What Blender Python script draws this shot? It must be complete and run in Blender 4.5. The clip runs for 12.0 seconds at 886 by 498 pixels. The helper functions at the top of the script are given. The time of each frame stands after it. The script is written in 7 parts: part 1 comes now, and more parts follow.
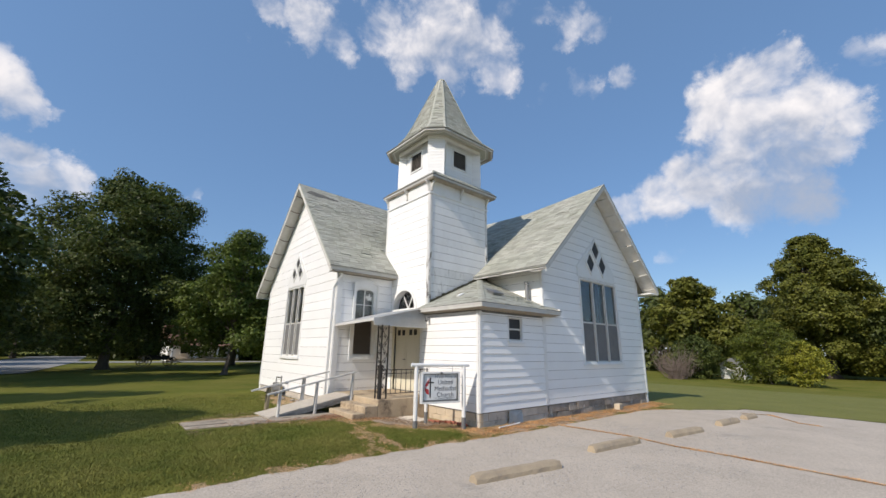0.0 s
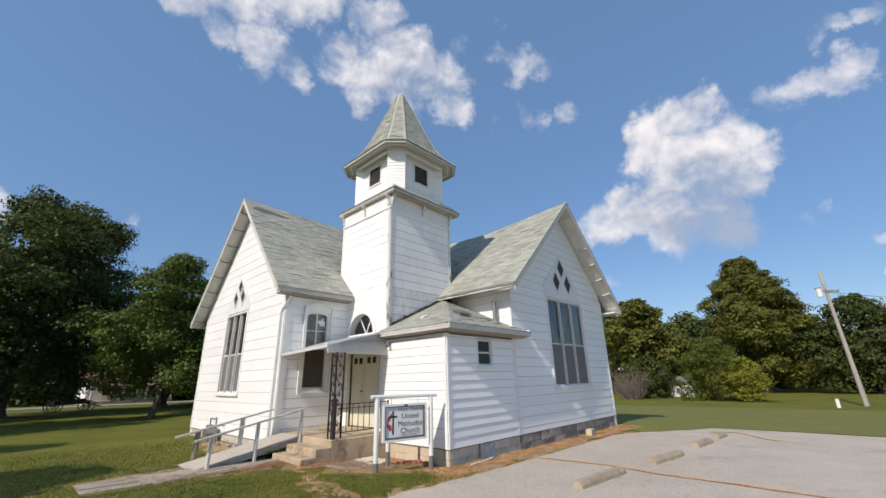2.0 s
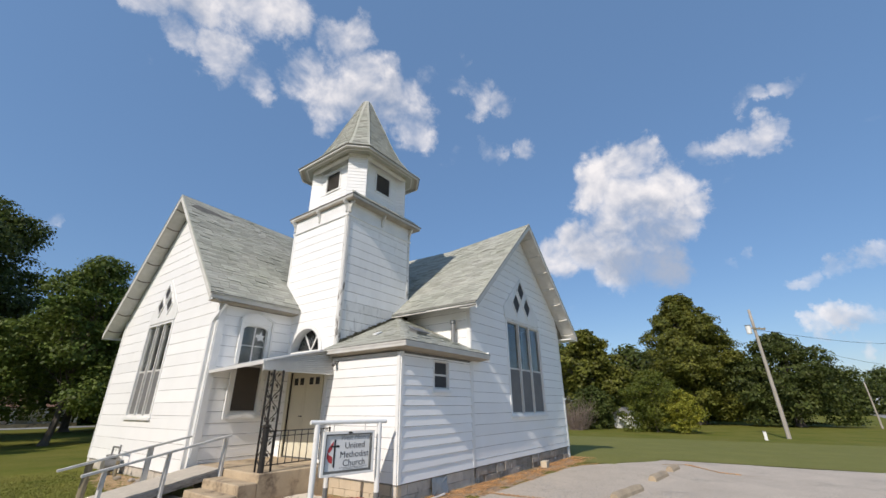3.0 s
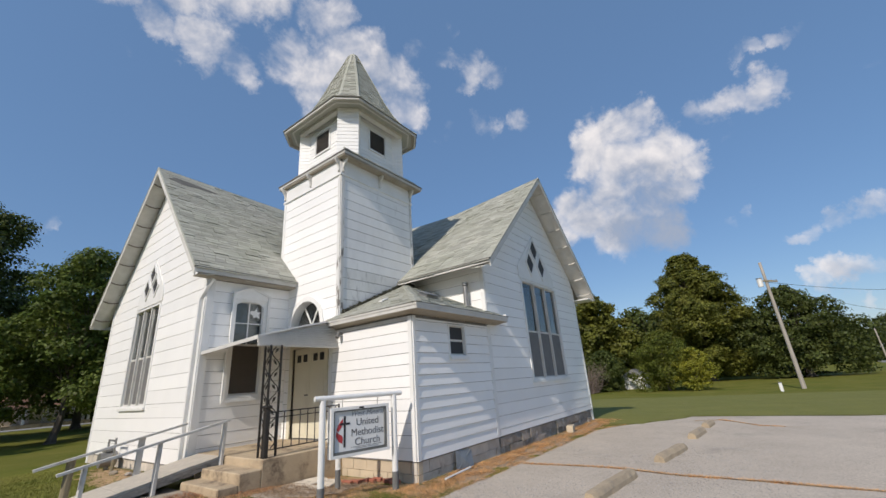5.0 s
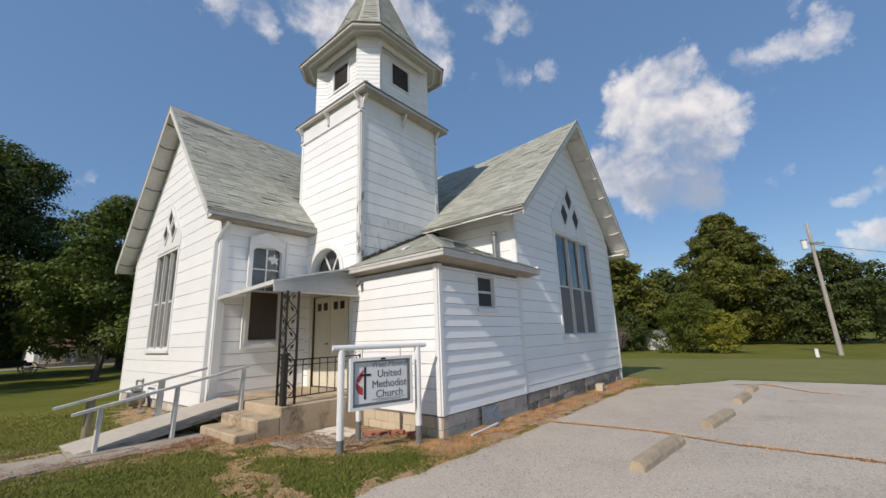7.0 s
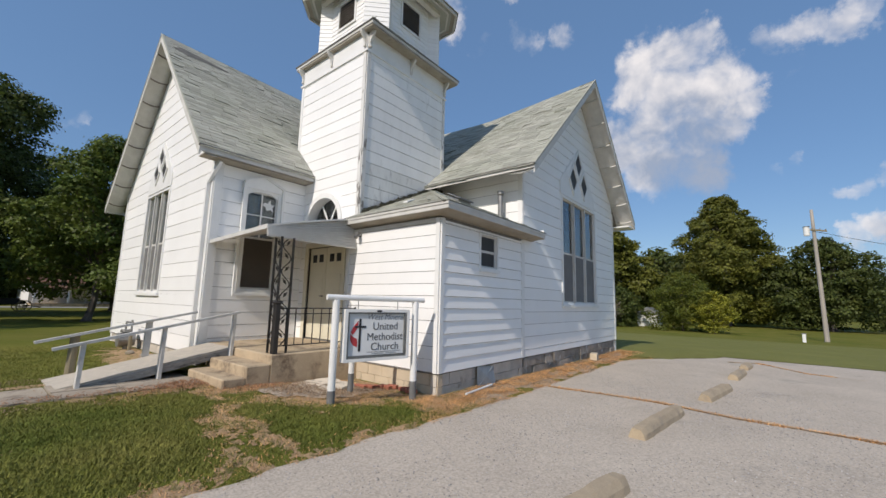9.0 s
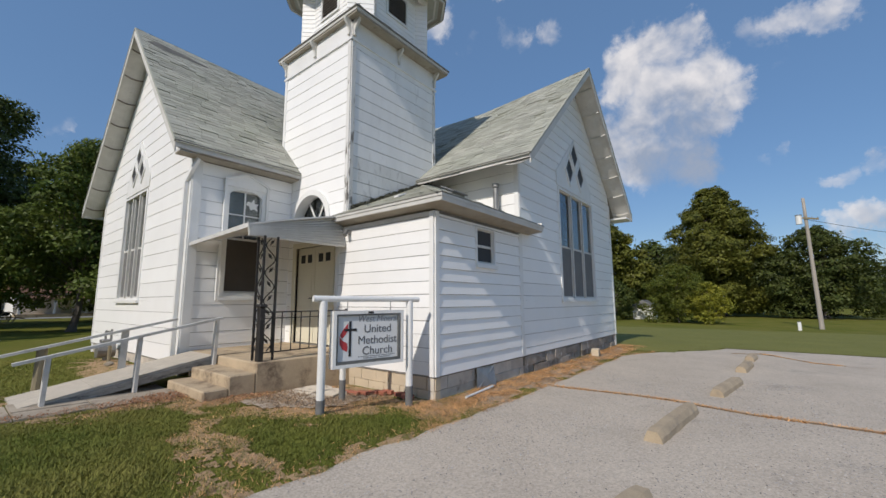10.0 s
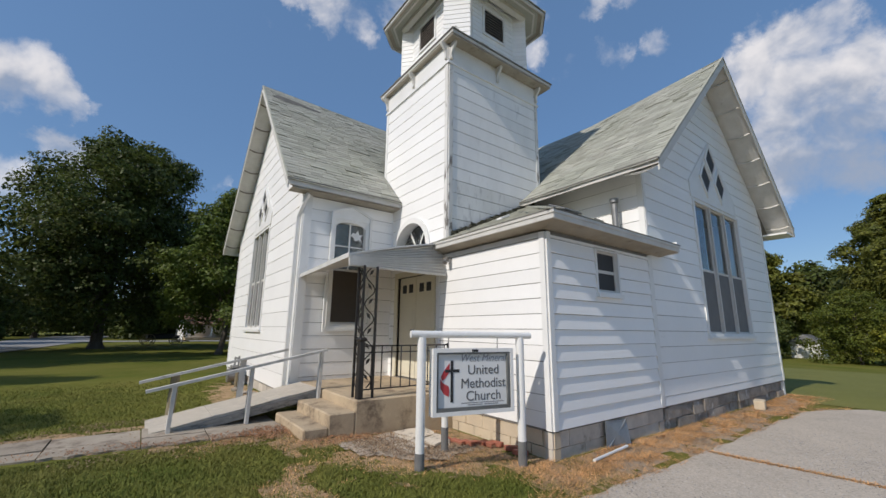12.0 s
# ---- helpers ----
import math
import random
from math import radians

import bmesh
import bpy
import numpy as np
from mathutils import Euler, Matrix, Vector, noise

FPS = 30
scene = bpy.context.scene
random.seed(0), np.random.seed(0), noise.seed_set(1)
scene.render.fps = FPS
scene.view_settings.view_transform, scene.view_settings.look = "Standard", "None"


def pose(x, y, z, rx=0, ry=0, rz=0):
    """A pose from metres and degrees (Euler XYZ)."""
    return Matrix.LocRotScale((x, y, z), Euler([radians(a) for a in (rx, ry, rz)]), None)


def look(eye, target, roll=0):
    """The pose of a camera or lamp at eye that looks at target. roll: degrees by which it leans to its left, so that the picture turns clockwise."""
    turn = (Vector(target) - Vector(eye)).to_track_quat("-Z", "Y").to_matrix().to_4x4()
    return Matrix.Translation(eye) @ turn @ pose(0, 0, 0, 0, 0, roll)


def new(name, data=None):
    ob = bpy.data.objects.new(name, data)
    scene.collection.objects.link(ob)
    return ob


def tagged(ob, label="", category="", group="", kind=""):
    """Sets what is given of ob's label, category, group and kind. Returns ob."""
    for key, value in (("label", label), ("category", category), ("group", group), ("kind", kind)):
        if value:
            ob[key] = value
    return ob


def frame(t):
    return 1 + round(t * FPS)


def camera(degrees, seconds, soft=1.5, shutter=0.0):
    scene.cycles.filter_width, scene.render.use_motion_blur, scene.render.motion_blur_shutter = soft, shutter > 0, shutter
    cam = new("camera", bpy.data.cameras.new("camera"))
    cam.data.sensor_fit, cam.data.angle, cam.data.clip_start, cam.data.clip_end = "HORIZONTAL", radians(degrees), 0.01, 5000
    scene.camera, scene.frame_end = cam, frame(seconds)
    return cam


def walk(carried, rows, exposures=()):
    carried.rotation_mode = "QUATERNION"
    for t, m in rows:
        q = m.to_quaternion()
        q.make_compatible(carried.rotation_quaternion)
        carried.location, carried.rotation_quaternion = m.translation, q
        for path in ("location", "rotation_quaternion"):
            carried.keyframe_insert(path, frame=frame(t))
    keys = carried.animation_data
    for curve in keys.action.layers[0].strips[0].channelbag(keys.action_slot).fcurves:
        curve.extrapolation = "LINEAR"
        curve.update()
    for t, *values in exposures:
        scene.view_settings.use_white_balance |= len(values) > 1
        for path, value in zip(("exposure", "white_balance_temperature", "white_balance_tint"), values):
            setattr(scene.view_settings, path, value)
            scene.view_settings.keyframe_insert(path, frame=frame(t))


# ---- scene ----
cam = camera(96.9, 12.0)
PATH = [
    (0, (-7.976, -7.787, 1.982), (-6.722, -6.312, 2.485), 0.9),
    (0.5, (-7.981, -7.689, 1.951), (-6.719, -6.208, 2.411), -0.3),
    (1, (-7.813, -7.549, 1.965), (-6.572, -6.071, 2.489), -0.3),
    (1.5, (-7.602, -7.291, 1.927), (-6.344, -5.85, 2.512), -0.4),
    (2, (-7.468, -6.915, 1.956), (-6.079, -5.623, 2.588), -1.4),
    (2.5, (-7.188, -6.623, 1.936), (-5.804, -5.363, 2.641), -0.6),
    (3, (-6.961, -6.262, 1.896), (-5.458, -5.173, 2.642), -0.4),
    (3.2, (-6.902, -6.156, 1.873), (-5.353, -5.124, 2.606), -1.2),
    (4.8, (-6.168, -5.454, 1.766), (-4.653, -4.351, 2.464), -3.3),
    (5, (-6.095, -5.359, 1.76), (-4.563, -4.244, 2.4), -4.1),
    (5.5, (-5.868, -5.237, 1.802), (-4.455, -3.979, 2.449), -4.6),
    (6, (-5.688, -5.043, 1.712), (-4.27, -3.779, 2.338), -4.8),
    (6.5, (-5.625, -4.809, 1.725), (-4.206, -3.518, 2.291), -2.7),
    (7, (-5.509, -4.724, 1.739), (-4.007, -3.478, 2.177), -2.1),
    (7.2, (-5.472, -4.726, 1.728), (-4.022, -3.418, 2.158), -3.4),
    (8.8, (-5.252, -4.469, 1.62), (-3.792, -3.14, 1.945), 2.4),
    (9, (-5.262, -4.374, 1.597), (-3.73, -3.118, 1.867), 1.4),
    (9.5, (-5.156, -4.205, 1.591), (-3.517, -3.073, 1.77), 1.1),
    (10, (-4.945, -4.106, 1.59), (-3.392, -2.873, 1.855), -0.3),
    (10.5, (-4.806, -3.999, 1.602), (-3.366, -2.648, 1.921), -2.2),
    (11, (-4.655, -3.713, 1.603), (-3.08, -2.526, 1.938), 1.6),
    (11.5, (-4.571, -3.587, 1.647), (-3.192, -2.176, 1.977), -2.2),
    (12, (-4.454, -3.537, 1.681), (-3.285, -1.965, 2.087), 0.6),
]
EXPOSURES = [(0.0, 0.27, 6850, 14), (3.0, 0.22, 6850, 14), (5.0, 0.08, 6850, 14), (6.5, 0.09, 6850, 14), (9.0, 0.07, 6800, 14), (9.6, 0.05, 6750, 13), (10.1, -0.06, 6700, 13), (10.6, 0.0, 6700, 13), (11.0, 0.0, 6700, 13), (11.5, 0.0, 6650, 13), (12.0, -0.03, 6650, 13)]
walk(cam, [(t, look(eye, target, roll)) for t, eye, target, roll in PATH], EXPOSURES)

# ---- light ----
SUN = Vector((-1.0, -0.112, 0.785)).normalized()  # towards the sun


def node(tree, kind, **sets):
    n = tree.nodes.new(kind)
    for k, v in sets.items():
        if k.startswith("in_"):
            n.inputs[k[3:]].default_value = v
        elif k == "operation":
            n.operation = v
        elif k == "blend":
            n.blend_type = v
        elif k == "dtype":
            n.data_type = v
        elif k == "interp":
            n.interpolation_type = v
    return n


def build_sky():
    world = bpy.data.worlds.new("sky")
    scene.world = world
    world.use_nodes = True
    t = world.node_tree
    t.nodes.clear()
    out = t.nodes.new("ShaderNodeOutputWorld")
    bg = node(t, "ShaderNodeBackground", in_Strength=0.109)
    sky = t.nodes.new("ShaderNodeTexSky")
    sky.sky_type, sky.sun_disc = "NISHITA", False
    sky.sun_elevation = math.asin(SUN.z)
    sky.sun_rotation = math.atan2(SUN.x, SUN.y)
    sky.air_density, sky.dust_density, sky.ozone_density = 1.0, 0.6, 2.2
    where = t.nodes.new("ShaderNodeTexCoord")
    # cumulus groups: unit way and angular radius in degrees
    big = [(0.845, 0.133, 0.517, 3.3, 1), (0.860, 0.078, 0.504, 2.7, 1), (0.860, 0.178, 0.478, 3.2, 1), (0.887, 0.117, 0.447, 4.1, 1), (0.899, 0.047, 0.436, 3.2, 1), (0.920, 0.013, 0.392, 2.0, 1), (0.906, 0.166, 0.389, 4.0, 1), (0.929, 0.096, 0.358, 4.2, 1), (0.934, 0.041, 0.356, 2.4, 1), (0.903, 0.235, 0.359, 3.6, 1), (0.889, 0.311, 0.334, 3.2, 0.95), (0.872, 0.371, 0.320, 2.1, 0.8), (0.937, 0.167, 0.307, 4.0, 0.95), (0.952, 0.094, 0.290, 3.4, 0.95), (0.965, 0.079, 0.250, 1.8, 0.7), (0.839, 0.068, 0.540, 1.1, 0.75)]
    high = [(0.095, 0.706, 0.702, 2.8, 0.95), (0.148, 0.666, 0.731, 3.6, 1), (0.216, 0.619, 0.755, 4.4, 1), (0.273, 0.596, 0.755, 3.3, 1), (0.159, 0.723, 0.672, 2.2, 0.8), (0.222, 0.707, 0.671, 3.0, 0.9), (0.284, 0.700, 0.656, 2.7, 0.85), (0.357, 0.638, 0.682, 3.4, 0.75), (0.378, 0.557, 0.740, 3.3, 0.9), (0.407, 0.515, 0.754, 2.6, 0.9), (0.414, 0.618, 0.668, 3.7, 0.85), (0.467, 0.561, 0.684, 4.6, 0.95), (0.532, 0.514, 0.673, 4.3, 1), (0.583, 0.511, 0.632, 3.5, 0.9), (0.518, 0.586, 0.623, 2.8, 0.8), (0.439, 0.657, 0.614, 1.3, 0.6), (0.480, 0.499, 0.722, 2.3, 0.7), (0.541, 0.437, 0.718, 2.3, 0.65)]
    scraps = [(0.526, 0.400, 0.750, 1.9, 0.46), (0.576, 0.346, 0.741, 1.2, 0.46), (0.599, 0.391, 0.699, 1.7, 0.56), (0.644, 0.358, 0.676, 2.6, 0.61), (0.680, 0.321, 0.659, 2.0, 0.59), (0.659, 0.386, 0.645, 1.3, 0.51), (0.679, 0.454, 0.576, 1.9, 0.46), (0.720, 0.380, 0.580, 2.0, 0.51), (0.757, 0.315, 0.573, 1.9, 0.56), (0.831, -0.115, 0.544, 1.2, 0.56), (0.829, -0.141, 0.542, 1.2, 0.66), (0.824, -0.175, 0.538, 1.3, 0.66), (0.817, -0.199, 0.541, 1.0, 0.61), (0.875, -0.036, 0.483, 1.5, 0.56), (0.869, -0.080, 0.488, 1.9, 0.63), (0.867, -0.119, 0.483, 1.8, 0.63), (0.865, -0.153, 0.479, 1.3, 0.51), (0.961, -0.049, 0.271, 0.9, 0.46), (0.966, -0.025, 0.256, 0.7, 0.41)]
    west = [(-0.181, 0.896, 0.407, 2.6, 0.95), (-0.235, 0.885, 0.40, 3.6, 0.95), (-0.21, 0.88, 0.43, 2.6, 0.9), (-0.23, 0.945, 0.24, 3.0, 0.85), (-0.152, 0.909, 0.389, 1.6, 0.8), (-0.129, 0.910, 0.394, 0.9, 0.55), (-0.192, 0.877, 0.441, 0.7, 0.6), (-0.147, 0.938, 0.315, 2.0, 0.85), (-0.170, 0.935, 0.313, 1.8, 0.85), (-0.114, 0.938, 0.329, 0.9, 0.6), (-0.131, 0.957, 0.259, 2.8, 0.8), (-0.100, 0.952, 0.289, 2.3, 0.75), (-0.068, 0.956, 0.286, 1.3, 0.6), (-0.147, 0.970, 0.196, 2.8, 0.8), (-0.104, 0.973, 0.207, 2.5, 0.75), (0.070, 0.949, 0.308, 1.9, 0.52), (0.098, 0.943, 0.318, 1.1, 0.55)]
    east = [(0.983, -0.125, 0.134, 1.2, 0.7), (0.978, -0.156, 0.141, 1.5, 0.85), (0.972, -0.185, 0.147, 1.3, 0.85), (0.969, -0.205, 0.136, 1.0, 0.75), (0.980, -0.178, 0.090, 0.8, 0.65), (0.975, -0.210, 0.072, 0.9, 0.75), (0.971, -0.228, 0.069, 1.0, 0.75), (0.963, -0.142, 0.227, 1.2, 0.6), (0.956, -0.179, 0.231, 1.5, 0.7), (0.948, -0.217, 0.233, 1.6, 0.75), (0.942, -0.240, 0.234, 1.4, 0.75)]
    low = [(0.926, 0.310, 0.214, 1.6, 0.55), (0.930, 0.346, 0.123, 1.3, 0.6), (0.943, 0.312, 0.116, 1.2, 0.5)]
    # shaded bases of the cumulus
    base = [(0.915, 0.110, 0.385, 3.5, 0.5), (0.929, 0.096, 0.340, 4.5, 0.7), (0.940, 0.120, 0.310, 5.0, 0.85), (0.955, 0.080, 0.285, 4.5, 0.95), (0.915, 0.200, 0.345, 3.5, 0.45), (0.50, 0.57, 0.65, 4.0, 0.35), (0.16, 0.70, 0.69, 3.0, 0.4), (-0.17, 0.925, 0.335, 3.0, 0.6), (-0.12, 0.97, 0.22, 4.5, 0.6), (0.975, -0.17, 0.125, 1.6, 0.4), (-0.22, 0.91, 0.36, 3.0, 0.5)]
    # the cloud edges billow: the way is pushed about by coarse and fine noise
    puff = node(t, "ShaderNodeTexNoise", in_Scale=11.0, in_Detail=8.0, in_Roughness=0.64)
    t.links.new(where.outputs["Generated"], puff.inputs["Vector"])
    shift = node(t, "ShaderNodeVectorMath", operation="MULTIPLY_ADD")
    t.links.new(puff.outputs["Color"], shift.inputs[0])
    shift.inputs[1].default_value, shift.inputs[2].default_value = (0.13, 0.13, 0.13), (-0.065, -0.065, -0.065)
    way = node(t, "ShaderNodeVectorMath", operation="ADD")
    t.links.new(where.outputs["Generated"], way.inputs[0])
    t.links.new(shift.outputs[0], way.inputs[1])
    unit = node(t, "ShaderNodeVectorMath", operation="NORMALIZE")
    t.links.new(way.outputs[0], unit.inputs[0])

    def blobs(table, inner, outer):
        last = None
        for x, y, z, r, w in table:
            d = node(t, "ShaderNodeVectorMath", operation="DOT_PRODUCT")
            t.links.new(unit.outputs[0], d.inputs[0])
            d.inputs[1].default_value = Vector((x, y, z)).normalized()
            m = node(t, "ShaderNodeMapRange", interp="SMOOTHSTEP")
            t.links.new(d.outputs["Value"], m.inputs["Value"])
            m.inputs["From Min"].default_value = math.cos(radians(r * outer))
            m.inputs["From Max"].default_value = math.cos(radians(r * inner))
            m.inputs["To Max"].default_value = w
            if last is None:
                last = m.outputs["Result"]
            else:
                a = node(t, "ShaderNodeMath", operation="MAXIMUM")
                t.links.new(last, a.inputs[0])
                t.links.new(m.outputs["Result"], a.inputs[1])
                last = a.outputs[0]
        return last

    groups = blobs(big + high + scraps + west + east + low, 0.1, 1.45)
    shaded = blobs(base, 0.2, 1.3)
    n1 = node(t, "ShaderNodeTexNoise", in_Scale=10.0, in_Detail=9.0, in_Roughness=0.58, in_Distortion=0.25)
    n3 = node(t, "ShaderNodeTexNoise", in_Scale=2.3, in_Detail=7.0, in_Roughness=0.6)
    # the same billows seen a little towards the sun: their difference is the light on them
    n2 = node(t, "ShaderNodeTexNoise", in_Scale=10.0, in_Detail=4.0, in_Roughness=0.5, in_Distortion=0.25)
    n4 = node(t, "ShaderNodeTexNoise", in_Scale=10.0, in_Detail=4.0, in_Roughness=0.5, in_Distortion=0.25)
    sunward = node(t, "ShaderNodeVectorMath", operation="ADD")
    t.links.new(where.outputs["Generated"], sunward.inputs[0])
    sunward.inputs[1].default_value = SUN * 0.022
    stretch = node(t, "ShaderNodeMapping")
    stretch.inputs["Scale"].default_value = (1.0, 1.0, 2.6)
    t.links.new(where.outputs["Generated"], stretch.inputs["Vector"])
    t.links.new(stretch.outputs["Vector"], n3.inputs["Vector"])
    t.links.new(where.outputs["Generated"], n1.inputs["Vector"])
    t.links.new(where.outputs["Generated"], n2.inputs["Vector"])
    t.links.new(sunward.outputs[0], n4.inputs["Vector"])
    # thin streaks everywhere, and the groups on top of them
    thin = node(t, "ShaderNodeMapRange", interp="SMOOTHSTEP")
    t.links.new(n3.outputs["Fac"], thin.inputs["Value"])
    thin.inputs["From Min"].default_value, thin.inputs["From Max"].default_value, thin.inputs["To Max"].default_value = 0.50, 0.82, 0.42
    both = node(t, "ShaderNodeMath", operation="MAXIMUM")
    t.links.new(groups, both.inputs[0])
    t.links.new(thin.outputs["Result"], both.inputs[1])
    rough = node(t, "ShaderNodeMath", operation="MULTIPLY_ADD")
    t.links.new(n1.outputs["Fac"], rough.inputs[0])
    rough.inputs[1].default_value, rough.inputs[2].default_value = 1.75, -0.875
    total = node(t, "ShaderNodeMath", operation="ADD")
    t.links.new(both.outputs[0], total.inputs[0])
    t.links.new(rough.outputs[0], total.inputs[1])
    cover = node(t, "ShaderNodeMapRange", interp="SMOOTHSTEP")
    t.links.new(total.outputs[0], cover.inputs["Value"])
    cover.inputs["From Min"].default_value, cover.inputs["From Max"].default_value, cover.inputs["To Max"].default_value = 0.34, 1.22, 0.93
    relief = node(t, "ShaderNodeMath", operation="SUBTRACT")
    t.links.new(n2.outputs["Fac"], relief.inputs[0])
    t.links.new(n4.outputs["Fac"], relief.inputs[1])
    lit = node(t, "ShaderNodeMath", operation="MULTIPLY_ADD")
    t.links.new(relief.outputs[0], lit.inputs[0])
    lit.inputs[1].default_value, lit.inputs[2].default_value = 2.2, 0.66
    less = node(t, "ShaderNodeMath", operation="MULTIPLY_ADD")
    t.links.new(shaded, less.inputs[0])
    less.inputs[1].default_value = -0.85
    t.links.new(lit.outputs[0], less.inputs[2])
    tone = t.nodes.new("ShaderNodeValToRGB")
    t.links.new(less.outputs[0], tone.inputs["Fac"])
    tone.color_ramp.elements[0].position, tone.color_ramp.elements[0].color = 0.05, (3.2, 3.75, 4.7, 1)
    tone.color_ramp.elements[1].position, tone.color_ramp.elements[1].color = 0.95, (7.6, 7.6, 7.7, 1)
    mix = node(t, "ShaderNodeMix", dtype="RGBA")
    t.links.new(cover.outputs["Result"], mix.inputs["Factor"])
    deep = node(t, "ShaderNodeHueSaturation", in_Saturation=1.2, in_Value=1.42)
    t.links.new(sky.outputs["Color"], deep.inputs["Color"])
    haze = node(t, "ShaderNodeMix", dtype="RGBA")
    haze.inputs["Factor"].default_value = 0.62
    haze.inputs["B"].default_value = (1.2, 2.25, 4.05, 1)
    t.links.new(deep.outputs["Color"], haze.inputs["A"])
    t.links.new(haze.outputs["Result"], mix.inputs["A"])
    t.links.new(tone.outputs["Color"], mix.inputs["B"])
    t.links.new(mix.outputs["Result"], bg.inputs["Color"])
    t.links.new(bg.outputs[0], out.inputs["Surface"])


build_sky()
sun_data = bpy.data.lights.new("sun", "SUN")
sun_data.energy, sun_data.angle, sun_data.color = 3.35, radians(0.53), (1.0, 0.95, 0.87)
sun = new("sun", sun_data)
sun.matrix_world = look(SUN * 60, (0, 0, 0))


# ---- materials ----
def material(name, color, color2=None, scale=3.0, rough=0.7, fine=60.0, fine_amount=0.12, bump=0.25, bump_dist=0.004, vary=0.0,
             island=False, metal=0.0, stain=None, stain_scale=1.2, stain_from=0.55, stain_to=0.75, spec=0.5, stretch=(1, 1, 1)):
    """A surface: two colours mixed by broad noise, fine grain, stains with a shape of their own, relief, and a shift from piece to piece."""
    m = bpy.data.materials.new(name)
    m.use_nodes = True
    t = m.node_tree
    b = t.nodes["Principled BSDF"]
    b.inputs["Roughness"].default_value, b.inputs["Metallic"].default_value = rough, metal
    b.inputs["Specular IOR Level"].default_value = spec
    tc = t.nodes.new("ShaderNodeTexCoord")
    mp = t.nodes.new("ShaderNodeMapping")
    mp.inputs["Scale"].default_value = stretch
    geo = t.nodes.new("ShaderNodeNewGeometry")
    t.links.new(geo.outputs["Position"], mp.inputs["Vector"])
    wide = node(t, "ShaderNodeTexNoise", in_Scale=scale, in_Detail=5.0, in_Roughness=0.6)
    grain = node(t, "ShaderNodeTexNoise", in_Scale=fine, in_Detail=3.0, in_Roughness=0.65)
    for n in (wide, grain):
        t.links.new(mp.outputs["Vector"], n.inputs["Vector"])
    ramp = node(t, "ShaderNodeMapRange")
    ramp.inputs["From Min"].default_value, ramp.inputs["From Max"].default_value = 0.32, 0.68
    t.links.new(wide.outputs["Fac"], ramp.inputs["Value"])
    base = node(t, "ShaderNodeMix", dtype="RGBA")
    base.inputs["A"].default_value, base.inputs["B"].default_value = (*color, 1), (*(color2 or color), 1)
    t.links.new(ramp.outputs["Result"], base.inputs["Factor"])
    last = base.outputs["Result"]
    if stain:
        st = node(t, "ShaderNodeTexNoise", in_Scale=stain_scale, in_Detail=8.0, in_Roughness=0.7)
        t.links.new(mp.outputs["Vector"], st.inputs["Vector"])
        sr = node(t, "ShaderNodeMapRange", interp="SMOOTHSTEP")
        sr.inputs["From Min"].default_value, sr.inputs["From Max"].default_value = stain_from, stain_to
        t.links.new(st.outputs["Fac"], sr.inputs["Value"])
        sm = node(t, "ShaderNodeMix", dtype="RGBA")
        t.links.new(sr.outputs["Result"], sm.inputs["Factor"])
        t.links.new(last, sm.inputs["A"])
        sm.inputs["B"].default_value = (*stain, 1)
        last = sm.outputs["Result"]
    gain = node(t, "ShaderNodeMath", operation="MULTIPLY_ADD")
    t.links.new(grain.outputs["Fac"], gain.inputs[0])
    gain.inputs[1].default_value, gain.inputs[2].default_value = 2 * fine_amount, 1 - fine_amount
    value = gain.outputs[0]
    if vary:
        if island:
            rnd = geo.outputs["Random Per Island"]
        else:
            rnd = t.nodes.new("ShaderNodeObjectInfo").outputs["Random"]
        v = node(t, "ShaderNodeMath", operation="MULTIPLY_ADD")
        t.links.new(rnd, v.inputs[0])
        v.inputs[1].default_value, v.inputs[2].default_value = 2 * vary, 1 - vary
        both = node(t, "ShaderNodeMath", operation="MULTIPLY")
        t.links.new(v.outputs[0], both.inputs[0])
        t.links.new(value, both.inputs[1])
        value = both.outputs[0]
    hsv = t.nodes.new("ShaderNodeHueSaturation")
    t.links.new(value, hsv.inputs["Value"])
    t.links.new(last, hsv.inputs["Color"])
    t.links.new(hsv.outputs["Color"], b.inputs["Base Color"])
    if bump:
        bp = node(t, "ShaderNodeBump", in_Strength=bump, in_Distance=bump_dist)
        t.links.new(grain.outputs["Fac"], bp.inputs["Height"])
        t.links.new(bp.outputs["Normal"], b.inputs["Normal"])
    return m


def glass(name, tint=(0.9, 0.95, 0.95), rough=0.02):
    m = bpy.data.materials.new(name)
    m.use_nodes = True
    b = m.node_tree.nodes["Principled BSDF"]
    b.inputs["Base Color"].default_value = (*tint, 1)
    b.inputs["Roughness"].default_value = rough
    b.inputs["Transmission Weight"].default_value = 1.0
    b.inputs["IOR"].default_value = 1.36
    return m


